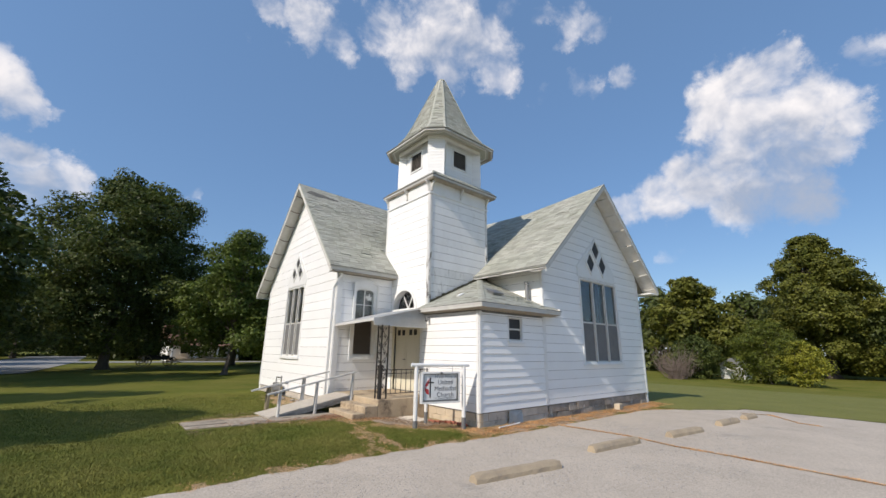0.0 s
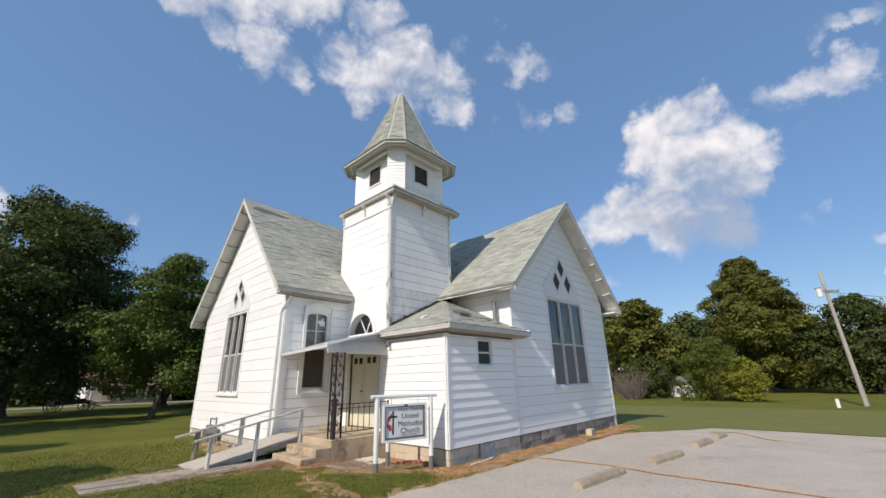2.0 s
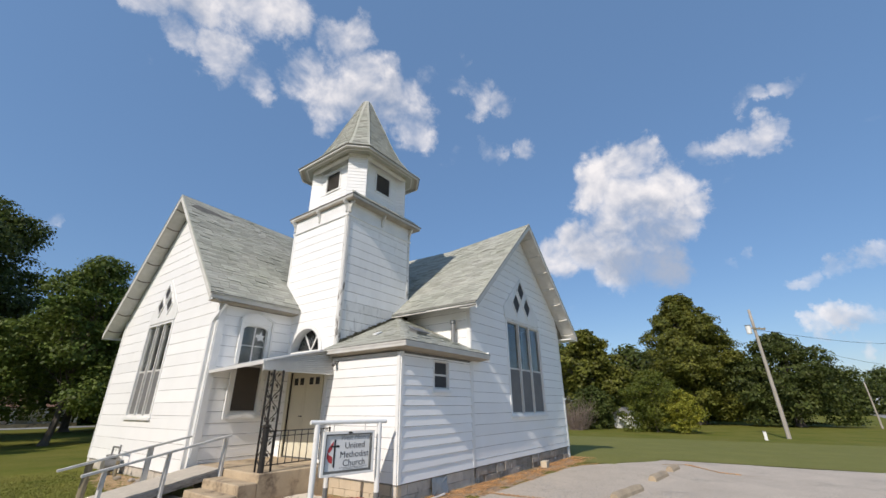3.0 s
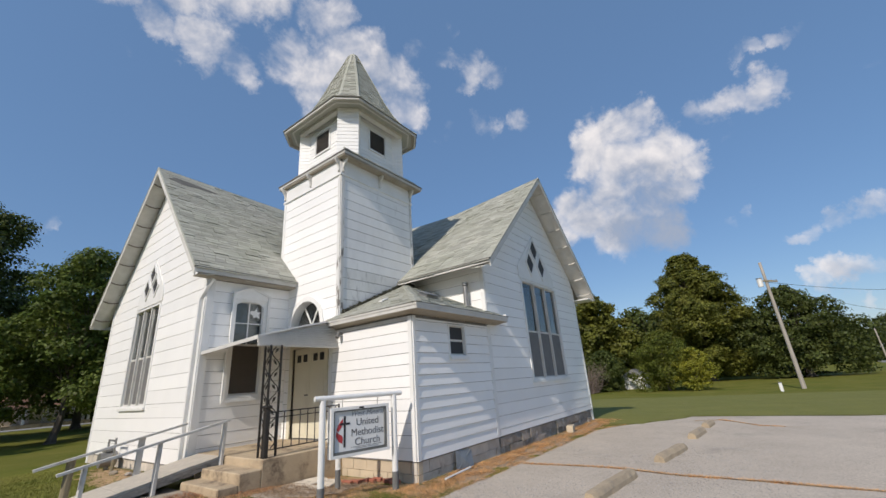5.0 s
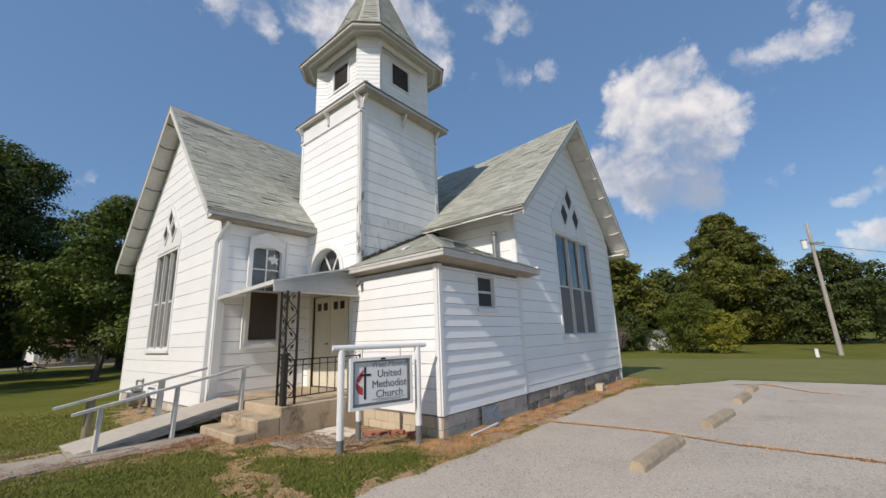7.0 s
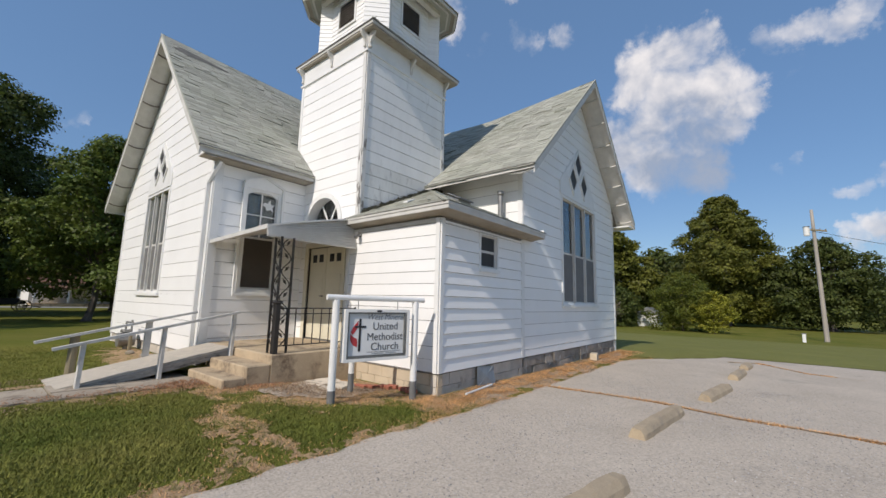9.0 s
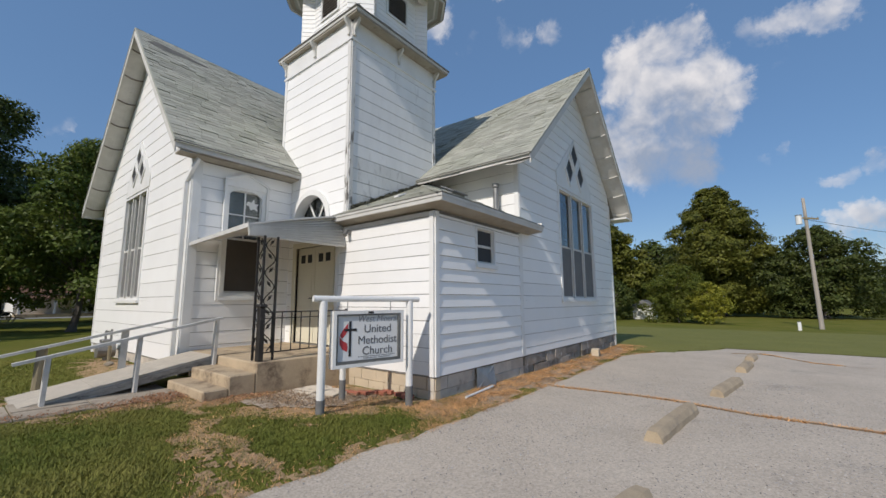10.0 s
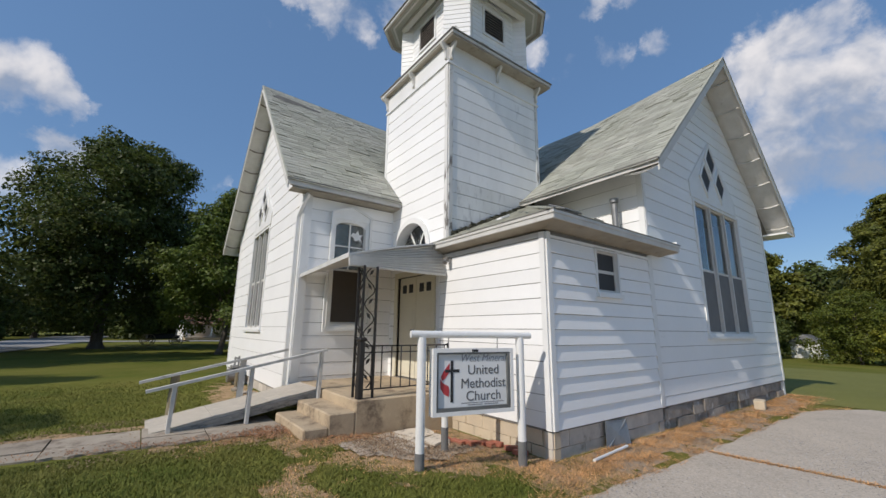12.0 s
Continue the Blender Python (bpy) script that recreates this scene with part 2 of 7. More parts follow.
def leaf_material(name, dark, light, yellow=None):
    m = material(name, dark, light, scale=0.55, rough=0.55, fine=9.0, fine_amount=0.25, bump=0, vary=0.42, island=True, spec=0.28)
    b = m.node_tree.nodes["Principled BSDF"]
    mix, tr = m.node_tree.nodes.new("ShaderNodeMixShader"), m.node_tree.nodes.new("ShaderNodeBsdfTranslucent")
    out = m.node_tree.nodes["Material Output"]
    m.node_tree.links.new(b.inputs["Base Color"].links[0].from_socket, tr.inputs["Color"])
    mix.inputs["Fac"].default_value = 0.36
    m.node_tree.links.new(b.outputs[0], mix.inputs[1])
    m.node_tree.links.new(tr.outputs[0], mix.inputs[2])
    m.node_tree.links.new(mix.outputs[0], out.inputs["Surface"])
    return m


SIDING = material("white_siding_paint", (.87, .87, .85), (.83, .83, .81), scale=1.1, rough=0.55, fine=35, fine_amount=0.035, bump=0.12,
                  vary=0.035, stain=(.62, .60, .55), stain_scale=2.6, stain_from=0.66, stain_to=0.85, stretch=(1, 1, 0.6))
WORN_SIDING = material("weathered_white_siding", (.84, .84, .82), (.77, .77, .75), scale=1.4, rough=0.65, fine=40, fine_amount=0.05, bump=0.2,
                       vary=0.04, stain=(.52, .51, .49), stain_scale=2.6, stain_from=0.55, stain_to=0.80, stretch=(1.6, 1.6, .4))
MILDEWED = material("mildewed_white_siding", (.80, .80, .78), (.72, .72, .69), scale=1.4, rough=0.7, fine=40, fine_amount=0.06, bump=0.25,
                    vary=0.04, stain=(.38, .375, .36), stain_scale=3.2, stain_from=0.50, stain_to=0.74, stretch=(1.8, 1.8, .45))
TRIM = material("white_trim_paint", (.80, .80, .78), (.73, .73, .70), scale=2.0, rough=0.5, fine=30, fine_amount=0.04, bump=0.1,
                stain=(.55, .52, .46), stain_scale=4, stain_from=0.68, stain_to=0.85)
OLD_TRIM = material("peeling_grey_white_trim", (.66, .65, .61), (.55, .54, .50), scale=3.5, rough=0.7, fine=45, fine_amount=0.08, bump=0.3,
                    stain=(.30, .27, .23), stain_scale=5, stain_from=0.62, stain_to=0.78)
FASCIA = material("dirty_white_fascia", (.62, .61, .57), (.52, .51, .475), scale=3, rough=0.65, fine=40, fine_amount=0.06, bump=0.2, stain=(.28, .25, .21), stain_scale=4, stain_from=0.6, stain_to=0.8)
# brown-grey undersides of the eaves, cornice and spire, darker than the trim
SOFFIT = material("brown_grey_soffit", (.40, .36, .29), (.30, .265, .21), scale=2.5, rough=0.8, fine=40, fine_amount=0.08, bump=0.2, stain=(.17, .14, .105), stain_scale=3, stain_from=0.55, stain_to=0.75)
PEELING = material("peeling_corner_paint", (.72, .715, .69), (.62, .61, .58), scale=4, rough=0.75, fine=40, fine_amount=0.08, bump=0.4, stain=(.20, .185, .165), stain_scale=4.5, stain_from=0.54, stain_to=0.60, stretch=(1.5, 1.5, .45))
# wall core darkened so the board gaps show as lines of shadow and dirt
SHEATHING = material("lap_shadow_sheathing", (.24, .23, .21), (.16, .15, .135), scale=3, rough=0.9)
PALE_SLAB = material("broken_pale_concrete", (.68, .61, .50), (.54, .47, .38), scale=4, rough=0.95, fine=60, fine_amount=0.2, bump=0.6, vary=0.1, stain=(.20, .165, .125), stain_scale=5, stain_from=0.52, stain_to=0.66)
BLUE_SHEET = material("blue_grey_sheet_metal", (.20, .23, .26), (.27, .30, .32), scale=6, rough=0.5, metal=0.4, bump=0.1)
SKIRT = material("ragged_grey_skirt_wood", (.38, .36, .32), (.25, .235, .21), scale=7, rough=0.9, fine=40, fine_amount=0.2, bump=0.6, stain=(.12, .11, .10), stain_scale=4, stain_from=0.52, stain_to=0.66, stretch=(1, 4, 4))
RED_LITTER = material("red_brown_leaf", (.27, .12, .055), (.38, .21, .11), scale=9, rough=0.9, bump=0, vary=.45, island=True)
DRY_GRASS = material("sun_dried_mown_grass", (.20, .195, .06), (.155, .165, .048), scale=0.5, rough=0.9, fine=18, fine_amount=0.4, bump=0.8, bump_dist=0.03, stain=(.27, .22, .10), stain_scale=0.5, stain_from=0.55, stain_to=0.8, spec=0.1)
SLAT = material("grey_brown_louvre_slat", (.26, .225, .19), (.20, .175, .15), scale=6, rough=0.8)
CURTAIN = material("grey_net_curtain", (.22, .22, .21), (.30, .30, .29), scale=6, rough=0.9, bump=0)
MOSS = material("dark_moss", (.05, .055, .035), (.10, .095, .07), scale=12, rough=0.95, bump=0)
GRAVEL = material("pale_gravel", (.42, .39, .36), (.26, .25, .24), scale=20, rough=0.95, fine=60, fine_amount=.2, bump=0, vary=.45, island=True)
LITTER = material("dead_leaf", (.17, .105, .06), (.36, .25, .15), scale=9, rough=0.9, bump=0, vary=.45, island=True)
DRIP = material("dark_roof_edge", (.10, .10, .09), (.18, .17, .15), scale=4, rough=0.8)
DECK = material("roof_boarding", (.30, .27, .22), (.24, .22, .19), scale=3, rough=0.9)
SHINGLE = material("grey_green_shingle", (.335, .345, .29), (.395, .395, .345), scale=0.9, rough=0.95, fine=120, fine_amount=0.16, bump=0.5,
                   vary=0.16, island=True, stain=(.25, .26, .20), stain_scale=1.3, stain_from=0.55, stain_to=0.8, spec=0.15)
SHINGLE_ONE = material("grey_green_shingle_single", (.335, .345, .29), (.395, .395, .345), scale=0.9, rough=0.95, fine=120, fine_amount=0.16, bump=0.5,
                       vary=0.16, stain=(.25, .26, .20), stain_scale=1.3, stain_from=0.55, stain_to=0.8, spec=0.15)
BLOCK = material("concrete_block", (.60, .545, .465), (.48, .435, .37), scale=4, rough=0.95, fine=80, fine_amount=0.15, bump=0.5, vary=0.1,
                 stain=(.18, .15, .12), stain_scale=2.5, stain_from=0.55, stain_to=0.75)
STONE = material("limewashed_rubble", (.42, .375, .32), (.26, .23, .195), scale=4, rough=0.95, fine=40, fine_amount=0.35, bump=0.9, bump_dist=0.03, vary=0.08, stain=(.60, .58, .54), stain_scale=2.6, stain_from=0.58, stain_to=0.66)
TAN_BLOCK = material("tan_concrete_block", (.60, .50, .36), (.53, .44, .32), scale=3, rough=0.95, fine=80, fine_amount=0.12, bump=0.4, vary=0.06)
CONCRETE = material("porch_concrete", (.53, .42, .28), (.41, .32, .215), scale=1.8, rough=0.92, fine=70, fine_amount=0.14, bump=0.4,
                    stain=(.17, .125, .085), stain_scale=2.0, stain_from=0.47, stain_to=0.68)
SLAB = material("grey_path_concrete", (.40, .345, .27), (.29, .245, .19), scale=1.5, rough=0.95, fine=60, fine_amount=0.18, bump=0.5, vary=0.12,
                stain=(.17, .135, .10), stain_scale=3.2, stain_from=0.50, stain_to=0.66)
STOP = material("tan_parking_stop_concrete", (.43, .345, .235), (.33, .265, .185), scale=4, rough=0.95, fine=60, fine_amount=0.2, bump=0.6,
                stain=(.25, .22, .18), stain_scale=4.0, stain_from=0.55, stain_to=0.75)
ASPHALT = material("bleached_gravel_asphalt", (.51, .445, .365), (.435, .378, .31), scale=0.7, rough=0.95, fine=42, fine_amount=0.6, bump=0.7,
                   bump_dist=0.008, stain=(.27, .25, .22), stain_scale=0.8, stain_from=0.54, stain_to=0.80, spec=0.2)
GRASS = material("mown_grass", (.108, .128, .019), (.178, .166, .038), scale=0.35, rough=0.9, fine=26, fine_amount=0.45, bump=0.8, bump_dist=0.03,
                 stain=(.20, .165, .07), stain_scale=0.55, stain_from=0.62, stain_to=0.82, spec=0.1)
BLADE = material("grass_blade", (.112, .145, .022), (.225, .212, .052), scale=0.6, rough=0.7, fine=6, fine_amount=0.2, bump=0, vary=0.35, island=True, spec=0.2)
STRAW = material("dry_straw", (.50, .345, .20), (.38, .27, .17), scale=2.0, rough=0.95, fine=55, fine_amount=0.35, bump=0.8, bump_dist=0.02,
                 stain=(.26, .19, .125), stain_scale=3.5, stain_from=0.48, stain_to=0.62, spec=0.1)
GREY_SOIL = material("grey_brown_gritty_soil", (.46, .38, .29), (.33, .26, .19), scale=3.5, rough=0.95, fine=60, fine_amount=0.4, bump=0.8, bump_dist=0.02,
                     stain=(.50, .33, .18), stain_scale=2.6, stain_from=0.46, stain_to=0.66, spec=0.1)
WORN_EARTH = material("worn_brown_earth", (.52, .35, .205), (.37, .255, .15), scale=3.0, rough=0.95, fine=55, fine_amount=0.4, bump=0.8, bump_dist=0.02,
                      stain=(.17, .15, .06), stain_scale=5, stain_from=0.5, stain_to=0.62, spec=0.1)
STRAW_BLADE = material("straw_blade", (.72, .42, .19), (.50, .27, .115), scale=2.5, rough=0.85, fine=8, fine_amount=0.2, bump=0, vary=0.5, island=True, spec=0.2)
DIRT = material("pale_littered_soil", (.58, .49, .38), (.42, .34, .26), scale=5, rough=0.95, fine=50, fine_amount=0.35, bump=0.8, bump_dist=0.02,
                stain=(.13, .10, .07), stain_scale=8, stain_from=0.52, stain_to=0.62)
WOOD_GREY = material("weathered_grey_wood", (.54, .485, .40), (.40, .36, .30), scale=5, rough=0.85, fine=45, fine_amount=0.15, bump=0.4, vary=0.1, stretch=(1, 6, 6))
WOOD_WHITE = material("worn_white_painted_wood", (.60, .595, .56), (.46, .45, .42), scale=6, rough=0.7, fine=40, fine_amount=0.1, bump=0.3,
                      stain=(.33, .31, .27), stain_scale=6, stain_from=0.58, stain_to=0.75)
WOOD_POST = material("brown_treated_post", (.19, .16, .10), (.26, .22, .14), scale=5, rough=0.9, fine=40, fine_amount=0.2, bump=0.4, stretch=(4, 4, .6))
IRON = material("black_wrought_iron", (.014, .013, .012), (.026, .022, .019), scale=9, rough=0.55, fine=60, fine_amount=0.2, bump=0.3, stain=(.14, .09, .06),
                stain_scale=9, stain_from=0.66, stain_to=0.8)
AWNING = material("white_aluminium_awning", (.66, .65, .62), (.58, .57, .54), scale=3, rough=0.45, fine=20, fine_amount=0.06, bump=0.05,
                  stain=(.42, .38, .31), stain_scale=3.5, stain_from=0.62, stain_to=0.82)
DOOR = material("cream_door_paint", (.70, .66, .52), (.66, .62, .49), scale=2, rough=0.5, fine=30, fine_amount=0.03, bump=0.05)
# near-black colour stands in for the unlit inside behind openings and on floors
DARK = material("interior_shade_black", (.02, .02, .022), (.03, .03, .03), scale=2, rough=0.9, bump=0)
DARK_SCREEN = material("dark_window_screen", (.035, .036, .038), (.045, .045, .045), scale=2, rough=0.7, fine=150, fine_amount=0.1, bump=0)
BROWN_SCREEN = material("brown_window_screen", (.075, .062, .05), (.06, .05, .04), scale=2, rough=0.8, fine=150, fine_amount=0.1, bump=0)
SCREEN = material("grey_window_screen", (.18, .178, .172), (.14, .14, .138), scale=2, rough=0.8, fine=150, fine_amount=0.1, bump=0)
GLASS = glass("window_glass")
PVC = material("white_pvc", (.78, .78, .76), (.72, .72, .69), scale=5, rough=0.4, bump=0.05)
ASH_BASE = material("dark_grey_post_foot", (.13, .13, .13), (.18, .18, .17), scale=8, rough=0.8)
METAL = material("galvanised_pipe", (.30, .30, .29), (.24, .24, .235), scale=8, rough=0.45, metal=0.6, bump=0.1)
SIGN_GREY = material("grey_sign_casing", (.10, .105, .10), (.15, .155, .15), scale=5, rough=0.5, bump=0.05)
SIGN_FACE = material("white_sign_panel", (.72, .73, .72), (.66, .67, .66), scale=2.0, rough=0.35, fine=25, fine_amount=0.03, bump=0)
SIGN_INK = material("grey_sign_lettering", (.10, .105, .11), rough=0.5, bump=0)
SIGN_PALE = material("pale_grey_sign_lettering", (.26, .27, .28), rough=0.5, bump=0)
SIGN_RED = material("red_sign_shape", (.50, .045, .05), (.42, .04, .045), scale=4, rough=0.45, bump=0)
BLACK = material("black_sign_paint", (.018, .018, .02), rough=0.45, bump=0)
BRICK = material("old_red_brick", (.40, .13, .075), (.33, .12, .08), scale=8, rough=0.9, fine=60, fine_amount=0.2, bump=0.4, vary=0.15)
RUST_ROOF = material("faded_rust_shingle", (.20, .10, .06), (.14, .08, .055), scale=1.5, rough=0.95, fine=30, fine_amount=0.2, bump=0.3)
BARK = material("tree_bark", (.085, .07, .055), (.13, .11, .09), scale=3, rough=0.95, fine=18, fine_amount=0.3, bump=0.8, bump_dist=0.03, stretch=(2, 2, .4))
POLE = material("grey_utility_pole_wood", (.40, .36, .31), (.30, .27, .23), scale=2, rough=0.9, fine=25, fine_amount=0.2, bump=0.4, stretch=(5, 5, .4))
LEAF_DARK = leaf_material("maple_leaf", (.052, .078, .019), (.120, .145, .034))
LEAF_YOUNG = leaf_material("young_maple_leaf", (.075, .12, .022), (.15, .185, .036))
LEAF_MID = leaf_material("oak_leaf", (.090, .108, .018), (.195, .196, .036))
LEAF_BUSH = leaf_material("shrub_leaf", (.085, .115, .018), (.155, .17, .026))
LEAF_YELLOW = leaf_material("yellow_shrub_leaf", (.36, .34, .045), (.22, .235, .03))
LEAF_FAR = leaf_material("far_leaf", (.058, .082, .020), (.115, .135, .034))
TWIG = material("bare_twig", (.17, .13, .11), (.22, .17, .14), scale=6, rough=0.9, bump=0)
ROAD = material("pale_road", (.30, .295, .285), (.25, .25, .24), scale=1.0, rough=0.95, fine=40, fine_amount=0.15, bump=0.3)


# ---- mesh helpers ----
def part(name, bm, mat, parent=None, label="", smooth=False):
    """Links a bmesh as one mesh object under a thing or a part."""
    me = bpy.data.meshes.new(name)
    bmesh.ops.recalc_face_normals(bm, faces=bm.faces)
    bm.to_mesh(me)
    bm.free()
    me.materials.append(mat)
    if smooth:
        for p in me.polygons:
            p.use_smooth = True
    ob = new(name, me)
    if parent:
        ob.parent = parent
    if label:
        ob["label"] = label
    return ob


def raw(name, verts, faces, mat, parent=None, label=""):
    me = bpy.data.meshes.new(name)
    me.from_pydata(verts, [], faces)
    me.materials.append(mat)
    ob = new(name, me)
    if parent:
        ob.parent = parent
    if label:
        ob["label"] = label
    return ob


def box(bm, x0, x1, y0, y1, z0, z1, bevel=0.0):
    v = [bm.verts.new(c) for c in ((x0, y0, z0), (x1, y0, z0), (x1, y1, z0), (x0, y1, z0), (x0, y0, z1), (x1, y0, z1), (x1, y1, z1), (x0, y1, z1))]
    f = [bm.faces.new([v[i] for i in q]) for q in ((0, 3, 2, 1), (4, 5, 6, 7), (0, 1, 5, 4), (1, 2, 6, 5), (2, 3, 7, 6), (3, 0, 4, 7))]
    if bevel:
        edges = list({e for q in f for e in q.edges})
        bmesh.ops.bevel(bm, geom=edges, offset=bevel, segments=1, affect="EDGES", profile=0.5)
    return bm


def boxed(*a, **k):
    return box(bmesh.new(), *a, **k)


def prism(bm, poly, vec):
    """A closed prism: the polygon and its copy moved by vec."""
    a = [bm.verts.new(p) for p in poly]
    b = [bm.verts.new(Vector(p) + Vector(vec)) for p in poly]
    bm.faces.new(a)
    bm.faces.new(b[::-1])
    for i in range(len(a)):
        j = (i + 1) % len(a)
        bm.faces.new((a[i], b[i], b[j], a[j]))
    return bm


def bar(bm, p, q, w, h=None, up=(0, 0, 1), sides=0):
    """A beam from p to q: w by h, or round with so many sides."""
    p, q = Vector(p), Vector(q)
    d = (q - p).normalized()
    s = d.cross(Vector(up))
    if s.length < 1e-4:
        s = d.cross(Vector((1, 0, 0)))
    s.normalize()
    u = s.cross(d)
    h = h or w
    if sides:
        ring = [(s * math.cos(2 * math.pi * i / sides) + u * math.sin(2 * math.pi * i / sides)) * w / 2 for i in range(sides)]
    else:
        ring = [s * w / 2 + u * h / 2, -s * w / 2 + u * h / 2, -s * w / 2 - u * h / 2, s * w / 2 - u * h / 2]
    return prism(bm, [p + r for r in ring], q - p)


def sweep(bm, pts, w, h, up=(0, 0, 1)):
    """One connected strip of w by h through the points."""
    pts = [Vector(p) for p in pts]
    rows = []
    for i, p in enumerate(pts):
        d = (pts[min(i + 1, len(pts) - 1)] - pts[max(i - 1, 0)]).normalized()
        s = d.cross(Vector(up))
        if s.length < 1e-4:
            s = Vector((1, 0, 0))
        s.normalize()
        u = s.cross(d)
        rows.append([bm.verts.new(p + s * a * w / 2 + u * b * h / 2) for a, b in ((1, 1), (-1, 1), (-1, -1), (1, -1))])
    for a, b in zip(rows, rows[1:]):
        for i in range(4):
            j = (i + 1) % 4
            bm.faces.new((a[i], a[j], b[j], b[i]))
    bm.faces.new(rows[0])
    bm.faces.new(rows[-1][::-1])
    return bm


def smoothstep(a, b, x):
    t = min(1.0, max(0.0, (x - a) / (b - a)))
    return t * t * (3 - 2 * t)


def ground_z(x, y):
    """The lawn lies a little over the car park, highest beside the porch."""
    return 0.19 * smoothstep(-1.3, 0.2, y) * (1 - 0.8 * smoothstep(-2.3, 0.0, x)) * (1 - smoothstep(0.0, 3.6, x)) * (1 - smoothstep(6, 22, y)) + 0.02 * noise.noise((x * 0.3, y * 0.3, 0)) * smoothstep(-0.9, 0.5, y) - 1.2 * min(1.0, max(0.0, (x - 12.0) / 34.0))


class Wall:
    """A wall plane: u runs along it, z up, d outwards from its face."""

    def __init__(self, origin, along, out):
        self.o, self.u, self.n = Vector(origin), Vector(along), Vector(out)

    def at(self, u, z, d=0.0):
        return self.o + self.u * u + Vector((0, 0, z)) + self.n * d

    def block(self, bm, u0, u1, z0, z1, d0, d1):
        return prism(bm, [self.at(u0, z0, d0), self.at(u1, z0, d0), self.at(u1, z1, d0), self.at(u0, z1, d0)], self.n * (d1 - d0))

    def slab(self, name, width, z0, top, breaks, holes, mat, parent, label="", thick=0.15):
        """The wall's body, with real openings; top(u) is its upper edge."""
        bm = bmesh.new()
        us = sorted({0.0, width, *breaks, *(u for h in holes for u in h[:2])})
        for a, b in zip(us, us[1:]):
            zs = [z0]
            for h in sorted(holes, key=lambda h: h[2]):
                if h[0] <= a + 1e-6 and h[1] >= b - 1e-6:
                    zs += [h[2], h[3]]
            zs.append(None)
            for lo, hi in zip(zs[::2], zs[1::2]):
                za, zb = (top(a), top(b)) if hi is None else (hi, hi)
                prism(bm, [self.at(a, lo), self.at(b, lo), self.at(b, zb), self.at(a, za)], self.n * -thick)
        return part(name, bm, mat, parent, label)

    def siding(self, parent, mat, z0, z1, span, holes=(), step=0.235, seed=1, proud=0.014, top=0.008, gap=0.009, first=None):
        """Lap boards, each an object of its own; span(z) gives the wall's ends at a height."""
        rnd = random.Random(seed)
        z = z0
        while z < z1 - 0.03:
            peak = min(z + (first if first and z == z0 else step), z1)
            cuts = sorted({z + gap, peak, *(c for h in holes for c in h[2:4] if z + gap < c < peak)})
            for lo, hi in zip(cuts, cuts[1:]):
                la, lb = span(lo)
                ha, hb = span(hi)
                if lb - la < 0.08:
                    continue
                gaps = sorted((h[0], h[1]) for h in holes if h[2] < hi - 1e-6 and h[3] > lo + 1e-6)
                start = None
                pieces = []
                for g0, g1 in gaps:
                    pieces.append((start, g0))
                    start = g1
                pieces.append((start, None))
                for a, b in pieces:
                    p0, p1 = (la, ha) if a is None else (a, a)
                    q0, q1 = (lb, hb) if b is None else (b, b)
                    if q0 - p0 < 0.03:
                        continue
                    f0, f1 = (lo - z) / step, (hi - z) / step
                    d0, d1 = proud * (1 - f0) + top * f0, proud * (1 - f1) + top * f1
                    jog = rnd.uniform(-0.003, 0.003)
                    # the visible courses hang a finger below the one beneath
                    verts = [self.at(p0, lo + jog, 0), self.at(q0, lo - jog, 0), self.at(q1, hi, 0), self.at(max(p1, p0 if a is not None else p1), hi, 0),
                             self.at(p0, lo + jog, d0), self.at(q0, lo - jog, d0), self.at(q1, hi, d1), self.at(p1, hi, d1)]
                    raw("siding_board", verts, [(0, 3, 2, 1), (4, 5, 6, 7), (0, 1, 5, 4), (1, 2, 6, 5), (2, 3, 7, 6), (3, 0, 4, 7)], mat, parent)
            z = peak


def shingles(origin, along, up, rows, width, parent, mat_one, mat_all, span=None, limit=0, seed=3, course=0.135, tab=0.30, split=None):
    """Courses of shingles: wedge by wedge. The first so many (chosen by split) are objects of their own, the rest one mesh."""
    rnd = random.Random(seed)
    o, a, u = Vector(origin), Vector(along).normalized(), Vector(up).normalized()
    n = a.cross(u)
    if n.z < 0:
        n = -n
    verts, faces, single = [], [], 0
    for r in range(rows):
        s0, s1 = span(r * course) if span else (0.0, width)
        x = s0 - rnd.uniform(0, tab)
        while x < s1:
            w = tab * rnd.uniform(0.82, 1.15)
            x0, x1 = max(x, s0), min(x + w - 0.006, s1)
            x += w
            if x1 - x0 < 0.03:
                continue
            lift = 0.012 + (rnd.uniform(0.006, 0.022) if rnd.random() < 0.12 else 0) + rnd.uniform(0, 0.004)
            low = r * course - rnd.uniform(0.0, 0.016)
            high = low + course * 1.25
            c = [o + a * x0 + u * low + n * 0.002, o + a * x1 + u * low + n * 0.002, o + a * x1 + u * high + n * 0.002, o + a * x0 + u * high + n * 0.002,
                 o + a * x0 + u * low + n * (lift + rnd.uniform(0, .004)), o + a * x1 + u * low + n * lift, o + a * x1 + u * high + n * 0.006, o + a * x0 + u * high + n * 0.006]
            q = [(4, 5, 6, 7), (0, 1, 5, 4), (1, 2, 6, 5), (3, 0, 4, 7)]
            if single < limit and (split is None or split(c[0])):
                raw("shingle", c, q, mat_one, parent)
                single += 1
            else:
                k = len(verts)
                verts += c
                faces += [tuple(i + k for i in f) for f in q]
    if verts:
        tagged(raw("shingle_cover", verts, faces, mat_all, parent), kind="stuff")


